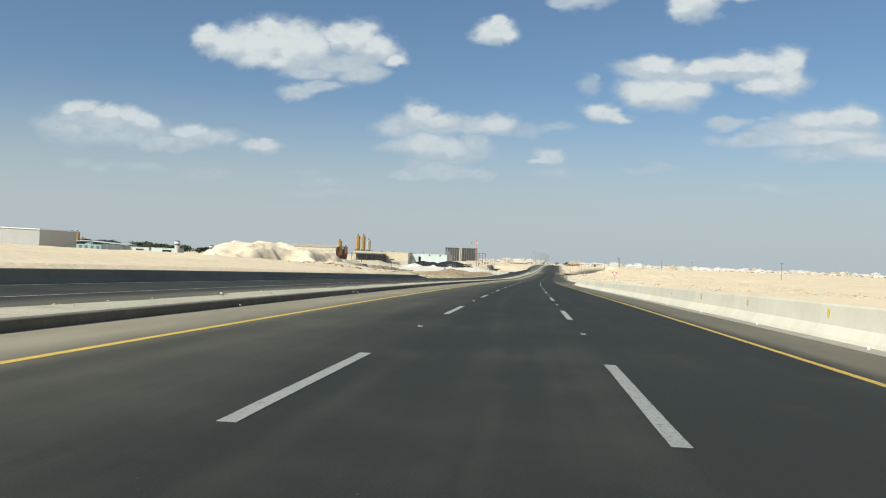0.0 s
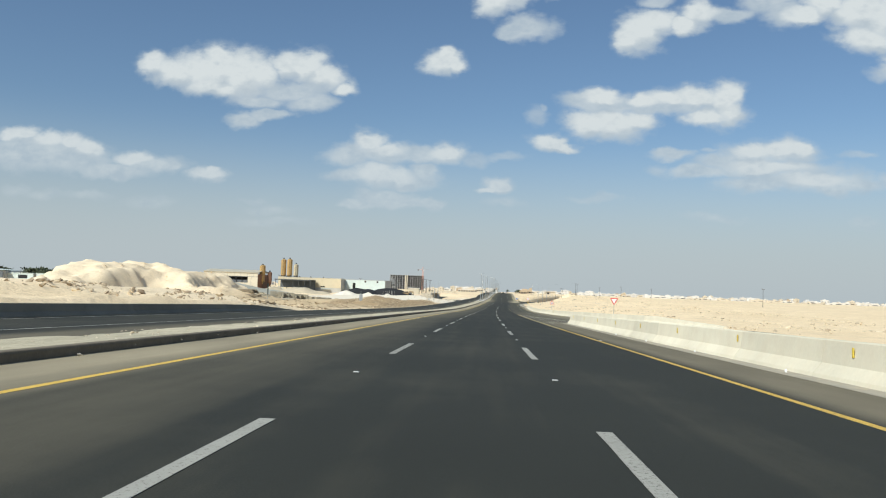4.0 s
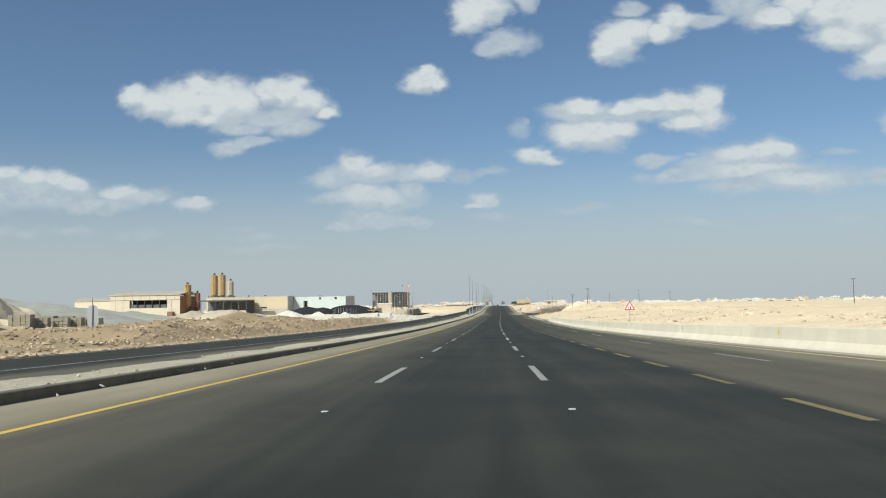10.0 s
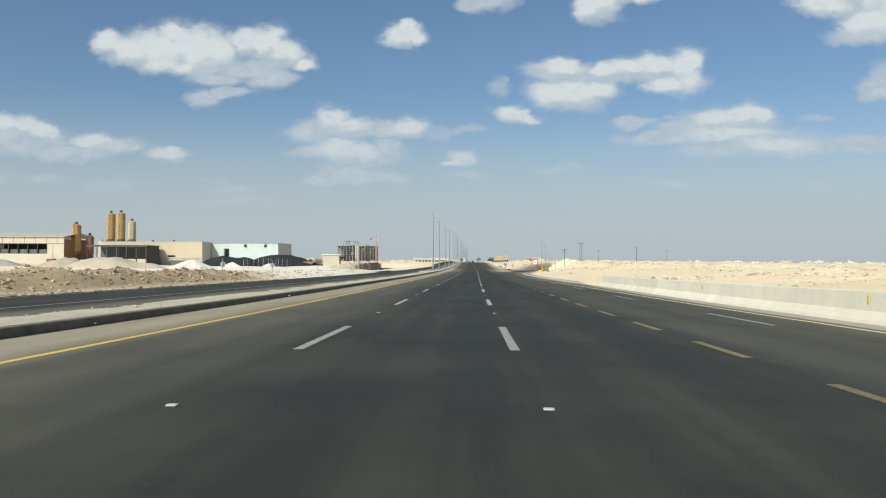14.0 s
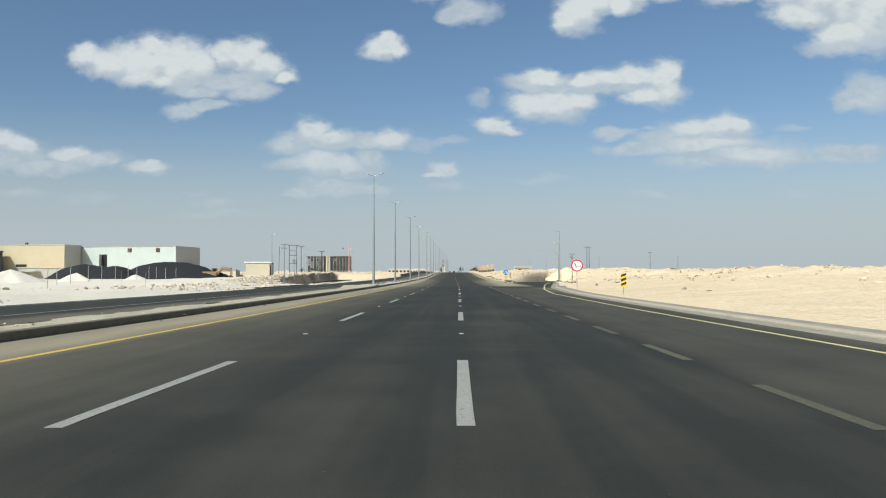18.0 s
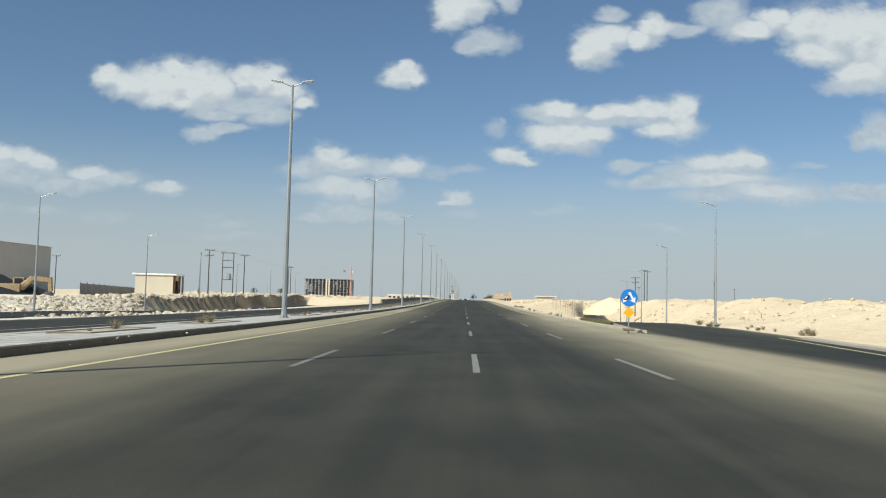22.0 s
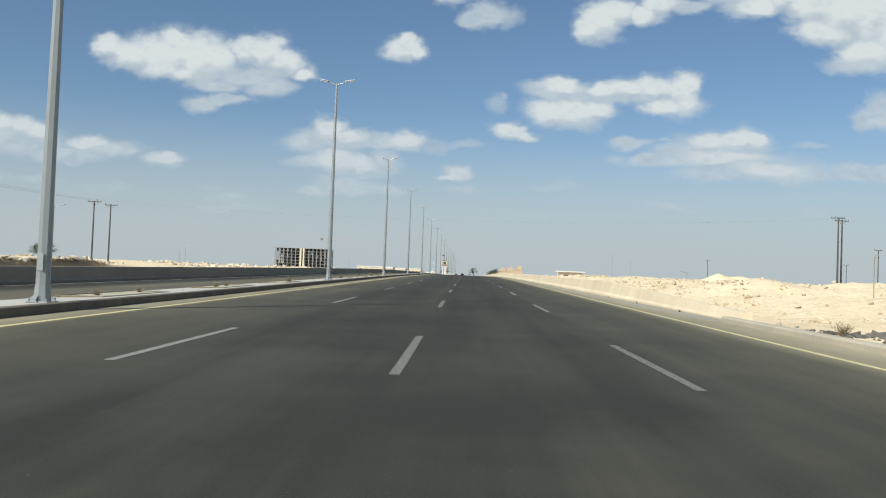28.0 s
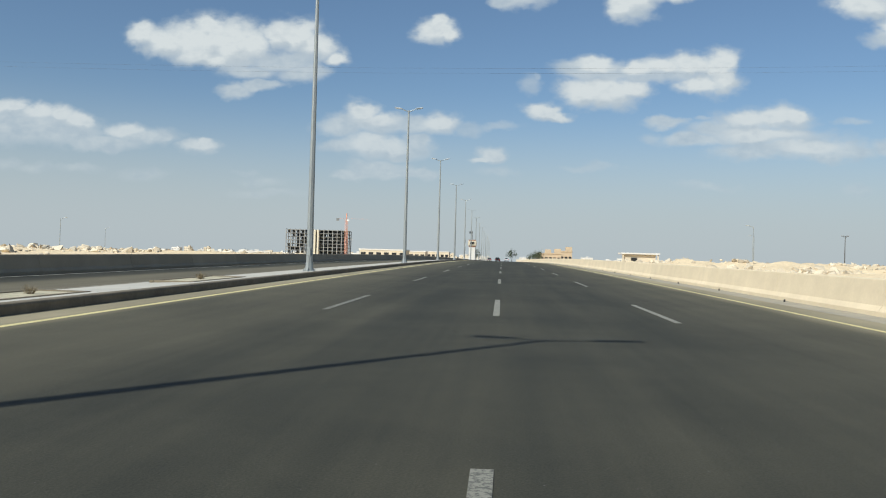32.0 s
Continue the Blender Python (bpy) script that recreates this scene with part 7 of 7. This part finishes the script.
def water_tower(x, y, z, top, r):
    e = thing("water_tower", at(x, y, z), "cream water tower with a dark band and white tank", "water tower", "water towers")
    h = top - z
    for a, b, rr, m, nm in ((0, h * 0.62, r, CREAM, "shaft"), (h * 0.62, h * 0.75, r * 1.0, IRON, "dark_band"), (h * 0.75, h * 0.93, r * 1.08, TANKW, "tank"), (h * 0.93, h, r * 0.95, IRON, "cap")):
        bm = bmesh.new()
        tube(bm, (0, 0, a), (0, 0, b), rr, n=20)
        part(nm, bm, m, e)


water_tower(-288.7, 590, gl, 6.9, 2.0)
water_tower(-266, 600, gl, 4.6, 1.5)

# ---- building under construction and crane ----
cb = thing("unfinished_building", at(-207.5, 1490, -3.0, 0), "eight-storey concrete building frame under construction", "building")
floors, W_, D_ = 8, 56.5, 26.0
fh = 25.2 / floors
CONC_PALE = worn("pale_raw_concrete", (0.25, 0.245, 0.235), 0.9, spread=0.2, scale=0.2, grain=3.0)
for k in range(floors + 1):
    for x0, x1 in ((0, 26.0), (31.0, W_)):
        slab_part("floor_slab", CONC_PALE, cb, (x0 + x1) / 2, D_ / 2, k * fh, x1 - x0, D_, 0.42)
slab_part("stair_core", CREAM, cb, 27.2, D_ / 2 - 1, 12.6, 1.6, D_, 25.6)
slab_part("stair_core", CREAM, cb, 30.2, D_ / 2 - 1, 12.6, 1.6, D_, 25.6)
for k in range(floors):
    slab_part("landing", CONC_DARK, cb, 28.7, 2.0, k * fh + 0.9, 1.8, 3.0, 0.3)
slab_part("core_back", CREAM, cb, 28.7, 14, 12.6, 2.0, 2, 25.0)
cols = [0.3 + 4.28 * i for i in range(7)] + [31.3 + 4.15 * i for i in range(7)]
# columns behind the front row take darker concrete, as painted interior shade
for x in cols:
    for y in (0.4, 9.0, 17.5, 25.6):
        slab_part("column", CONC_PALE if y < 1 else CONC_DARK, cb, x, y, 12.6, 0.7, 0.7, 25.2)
# near-black panels between the columns stand in for the shade inside the frame
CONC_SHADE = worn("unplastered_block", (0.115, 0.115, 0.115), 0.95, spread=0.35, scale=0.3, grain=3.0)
rcb = random.Random(4)
for i, x in enumerate(cols[:-1]):
    for k in range(floors):
        if i != 6 and rcb.random() < (0.75 if i < 2 else 0.98):
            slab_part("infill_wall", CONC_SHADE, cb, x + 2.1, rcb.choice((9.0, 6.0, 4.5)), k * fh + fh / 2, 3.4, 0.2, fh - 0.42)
for x in cols:
    slab_part("rebar", IRON, cb, x, 0.4, 25.7, 0.2, 0.2, 0.9)
# pinkish pale orange: the distance haze is mixed into the paint colour
CRANE = worn("crane_orange", (0.72, 0.36, 0.26), 0.5, spread=0.2)
cr = thing("tower_crane", at(-150.0, 1484, -3.0, 0), "haze-paled orange lattice tower crane beside the unfinished building", "crane")


def lattice(bm, p, q, w, n):
    p, q = Vector(p), Vector(q)
    d = (q - p).normalized()
    u_ = d.orthogonal().normalized()
    v_ = d.cross(u_)
    cs = [u_ * w + v_ * w, u_ * w - v_ * w, -u_ * w - v_ * w, -u_ * w + v_ * w]
    for c in cs:
        tube(bm, p + c, q + c, 0.15, n=4)
    for k in range(n):
        a, b = p.lerp(q, k / n), p.lerp(q, (k + 1) / n)
        for i in range(4):
            tube(bm, a + cs[i], b + cs[(i + 1) % 4], 0.08, n=4, caps=False)


bm = bmesh.new()
lattice(bm, (0, 0, 0), (0, 0, 35.5), 0.9, 18)
part("mast", bm, CRANE, cr)
bm = bmesh.new()
lattice(bm, (0, 0, 35.5), (0, 0, 41), 0.3, 4)
part("apex", bm, CRANE, cr)
bm = bmesh.new()
for y_ in (-0.35, 0.35):
    tube(bm, (0, y_, 36), (20, y_, 36), 0.045, n=4)
for k_ in range(20):
    tube(bm, (k_, -0.35, 36), (k_ + 1, 0.35, 36), 0.03, n=4)
part("jib", bm, CRANE, cr)
bm = bmesh.new()
for y_ in (-0.35, 0.35):
    tube(bm, (0, y_, 36), (-9, y_, 36), 0.06, n=4)
part("counter_jib", bm, CRANE, cr)
slab_part("counterweight", CONC_DARK, cr, -8.2, 0, 35.2, 2.2, 1.6, 2.2)
slab_part("cab", TANKW, cr, 1.6, -0.9, 34.6, 1.4, 1.4, 1.6)

# ---- town on the horizon ----
TOWN = [worn("town_" + n_, c, 0.85, spread=0.12, scale=0.15) for n_, c in (("white", (0.62, 0.59, 0.54)), ("cream", (0.57, 0.49, 0.37)), ("tan", (0.48, 0.37, 0.25)), ("pale", (0.60, 0.56, 0.49)))]
rt = random.Random(21)


def town_house(k):
    w, d, h = rt.uniform(11, 24), rt.uniform(10, 16), rt.choice((4.5, 7.6, 8.4, 11.4))
    e = thing("house", Matrix(), "%s flat-roofed town house with small windows" % ("white", "cream", "tan", "pale")[k % 4], "house", "town houses")
    m = TOWN[k % 4]
    slab_part("body", m, e, 0, 0, h / 2, w, d, h)
    for cx, cy, sx, sy in ((0, -d / 2 + 0.1, w, 0.25), (0, d / 2 - 0.1, w, 0.25), (-w / 2 + 0.1, 0, 0.25, d - 0.5), (w / 2 - 0.1, 0, 0.25, d - 0.5)):
        slab_part("parapet", m, e, cx, cy, h + 0.45, sx, sy, 0.9)
    slab_part("stair_house", m, e, rt.uniform(-w / 4, w / 4), d / 5, h + 1.5, 4.0, 4.0, 3.0)
    for fl in range(max(1, int(h / 3.4))):
        n_ = int(w / 3.6)
        for i in range(n_):
            slab_part("window", VOID, e, -w / 2 + (i + 0.5) * w / n_, -d / 2 - 0.02, 1.9 + 3.4 * fl, 1.2, 0.1, 1.5)
    return e


kinds = [town_house(k) for k in range(8)]
for k in range(190):
    if k < 125:
        x = rt.uniform(40, 1800)
        y = rt.uniform(2200, 3300)
    elif k < 165:
        x, y = rt.uniform(-190, -34), rt.uniform(2100, 3100)
    else:
        x, y = rt.uniform(-900, -330), rt.uniform(2200, 3300)
    m = at(x, y, -3.4 + 0.0007 * (y - 1500) * rt.uniform(0.4, 2.0), rt.uniform(-12, 12))
    if k < 8:
        kinds[k].matrix_world = m
    else:
        copy_thing(kinds[k % 8], m)
# low plain houses that fill the gaps of the town
def low_house(k):
    w, h = rt.uniform(16, 42), rt.uniform(4.2, 8.5)
    e = thing("low_house", Matrix(), "long low %s flat-roofed town building" % ("white", "cream", "pale")[k % 3], "house", "low town buildings")
    m = TOWN[(0, 1, 3)[k % 3]]
    slab_part("body", m, e, 0, 0, h / 2, w, 12, h)
    slab_part("roof_room", m, e, rt.uniform(-w / 3, w / 3), 1.0, h + 1.3, rt.uniform(4, 8), 5, 2.6)
    slab_part("doorway", VOID, e, -w / 5, -6.02, 1.6, 3.0, 0.1, 2.6)
    slab_part("window_band", VOID, e, w / 5, -6.02, h * 0.55, w * 0.3, 0.1, 1.3)
    return e


low_kinds = [low_house(k) for k in range(6)]
for k in range(150):
    x, y = (rt.uniform(20, 1500), rt.uniform(1900, 2900)) if k < 105 else (rt.uniform(-700, -40), rt.uniform(2000, 2900))
    m = at(x, y, -3.6 + 0.0006 * (y - 1500) * rt.uniform(0.2, 1.6), rt.uniform(-15, 15))
    if k < 6:
        low_kinds[k].matrix_world = m
    else:
        copy_thing(low_kinds[k % 6], m)
# tan complex beside the road's far end
TAN = TOWN[2]
for k, (u, s, w, d, h) in enumerate(((1140, 24, 8, 8, 4.6), (1162, 31, 8, 8, 6.0), (1182, 22, 7, 8, 4.8))):
    e = thing("tan_building", turned(u, s, ground_z(u, s) - 0.3), "tan rendered building with a parapet and arched openings", "building", "tan buildings")
    slab_part("body", TAN, e, 0, 0, h / 2, w, d, h)
    slab_part("parapet", TAN, e, 0, 0, h + 0.3, w + 0.5, d + 0.5, 0.6, 0.05)
    slab_part("turret", TAN, e, w * 0.3, -d * 0.3, h + 1.3, 3.2, 3.2, 2.6, 0.1)
    for i in range(4):
        slab_part("window", VOID, e, -w / 2 + (i + 0.5) * w / 4, -d / 2 - 0.02, h * 0.45, 1.4, 0.1, 2.0)
for k, (u, s, w, h) in enumerate(((1060, -46, 18, 3.2), (1130, -44, 16, 3.8), (1240, -40, 16, 4.4))):
    e = thing("cream_building", turned(u, s, ground_z(u, s) - 0.3), "long cream flat-roofed roadside building", "building", "cream buildings")
    slab_part("body", TOWN[1], e, 0, 0, h / 2, w, 12, h)
    slab_part("parapet", TOWN[0], e, 0, 0, h + 0.25, w + 0.4, 12.4, 0.5)
    for i in range(6):
        slab_part("window", VOID, e, -w / 2 + (i + 0.5) * w / 6, -6.02, h * 0.5, 1.8, 0.1, 1.6)
# gate tower in the median
tw = thing("gate_tower", turned(985, -9.0, 0.2) @ Matrix.Scale(0.8, 4), "small cream and red banded tower with a dark flag", "tower")
slab_part("shaft", TOWN[0], tw, 0, 0, 2.8, 2.4, 2.4, 5.6, 0.05)
slab_part("red_band", BRICKRED, tw, 0, 0, 5.0, 2.5, 2.5, 0.5)
slab_part("head", TOWN[1], tw, 0, 0, 6.2, 3.2, 3.2, 1.8, 0.1)
slab_part("opening", VOID, tw, 0, -1.62, 6.2, 1.6, 0.1, 0.9)
slab_part("cap", BRICKRED, tw, 0, 0, 7.3, 2.6, 2.6, 0.4, 0.05)
slab_part("mast", IRON, tw, 0, 0, 9.0, 0.12, 0.12, 3.4)
slab_part("flag", CLAD_DARK, tw, -0.6, 0, 10.2, 1.2, 0.05, 0.8)
# red and white masts
for x, y, h in ((-60, 1900, 30), (52, 2000, 24)):
    e = thing("telecom_mast", at(x, y, -3), "thin pale grey telecom mast", "mast", "telecom masts")
    for k in range(6):
        bm = bmesh.new()
        tube(bm, (0, 0, h * k / 6), (0, 0, h * (k + 1) / 6), 0.4, n=6)
        part("section", bm, STEEL if k % 2 else TANKW, e)
# pavilion on the right
hut = thing("pavilion", turned(1073.5, 54.4, ground_z(1073.5, 54.4) - 0.4), "small cream pavilion with an overhanging flat roof", "pavilion")
slab_part("body", TOWN[1], hut, 0, 0, 2.2, 12.0, 8.0, 4.4)
slab_part("roof", TOWN[0], hut, 0, 0, 4.8, 15.0, 10.5, 0.6, 0.05)
slab_part("doorway", VOID, hut, -2.4, -4.02, 1.7, 2.4, 0.1, 3.0)
for x in (-6.8, 6.8):
    slab_part("column", TOWN[1], hut, x, -4.6, 2.3, 0.5, 0.5, 4.6)

# ---- far vehicles ----
CARP = [worn("car_" + n_, c, 0.25, 0.2, spread=0.05) for n_, c in (("dark", (0.02, 0.022, 0.025)), ("white", (0.7, 0.7, 0.7)), ("grey", (0.16, 0.17, 0.18)))]
CGLASS = worn("car_glass", (0.02, 0.025, 0.03), 0.1, spread=0.05)


def car(k, u, s, turn):
    e = thing("car", turned(u, s, 0.0, turn), "%s car far along the road" % ("dark", "white", "grey")[k % 3], "car", "far cars")
    m = CARP[k % 3]
    bm = bmesh.new()
    box(bm, 0, 0, 0.62, 1.78, 4.5, 0.62, bevel=0.16)
    body = part("body", bm, m, e)
    bm = bmesh.new()
    vs = box(bm, 0, -0.2, 1.16, 1.6, 2.4, 0.6)
    for v in vs:
        if v.co.z > 1.2:
            v.co.x *= 0.82
            v.co.y = -0.2 + (v.co.y + 0.2) * 0.72
    part("cabin", bm, m, e)
    slab_part("rear_window", CGLASS, e, 0, -1.33, 1.16, 1.25, 0.06, 0.36)
    slab_part("windscreen", CGLASS, e, 0, 0.93, 1.16, 1.25, 0.06, 0.36)
    for x in (-0.62, 0.62):
        slab_part("tail_light", RED, e, x, -2.24, 0.72, 0.34, 0.05, 0.16)
        slab_part("headlight", SIGN_WHITE, e, x, 2.24, 0.68, 0.34, 0.05, 0.14)
    for x in (-0.78, 0.78):
        for y in (-1.35, 1.4):
            bm = bmesh.new()
            tube(bm, (x - 0.1, y, 0.33), (x + 0.1, y, 0.33), 0.33, n=16)
            w = part("wheel", bm, DARK, e)
            bm = bmesh.new()
            tube(bm, (x - 0.11, y, 0.33), (x + 0.11, y, 0.33), 0.19, n=10)
            part("rim", bm, LAMP_HEAD, w)


for k, (u, s, t) in enumerate(((1052, -1.8, 0), (1068, 1.8, 0), (1090, -5.4, 0), (1120, -1.8, 0), (1105, -13.5, 180), (1150, 2.0, 0))):
    car(k, u, s, t)

# ---- single slabs of the paved median, where the camera passes nearest ----
bm = bmesh.new()
box(bm, 0, 0, 0.0, 0.565, 0.965, 0.03, bevel=0.006)
slab = part("paving_slab", bm, PAVER, pave)
slab.matrix_local = flush(489.3, -13.55, float(median_top(489.3, -13.55)) + 0.002)
rp = random.Random(31)
for i in range(42):
    for j in range(7):
        u, s = 489.3 + 1.0 * i, -13.55 + 0.6 * j
        in_pit = any(p - 0.9 < u < p + 5.3 and abs(s + 12.0) < 1.05 for p in pits)
        if (i or j) and not in_pit and all(abs(u - q) > 0.75 or abs(s - t) > 0.65 for q, t in LAMPS[:2]):
            again(slab, pave, flush(u, s, float(median_top(u, s)) + 0.002 + rp.uniform(-0.003, 0.003)) @ pose(0, 0, 0, rp.uniform(-0.4, 0.4), math.degrees(0.026) * -1 + rp.uniform(-0.3, 0.3), rp.uniform(-0.5, 0.5)))
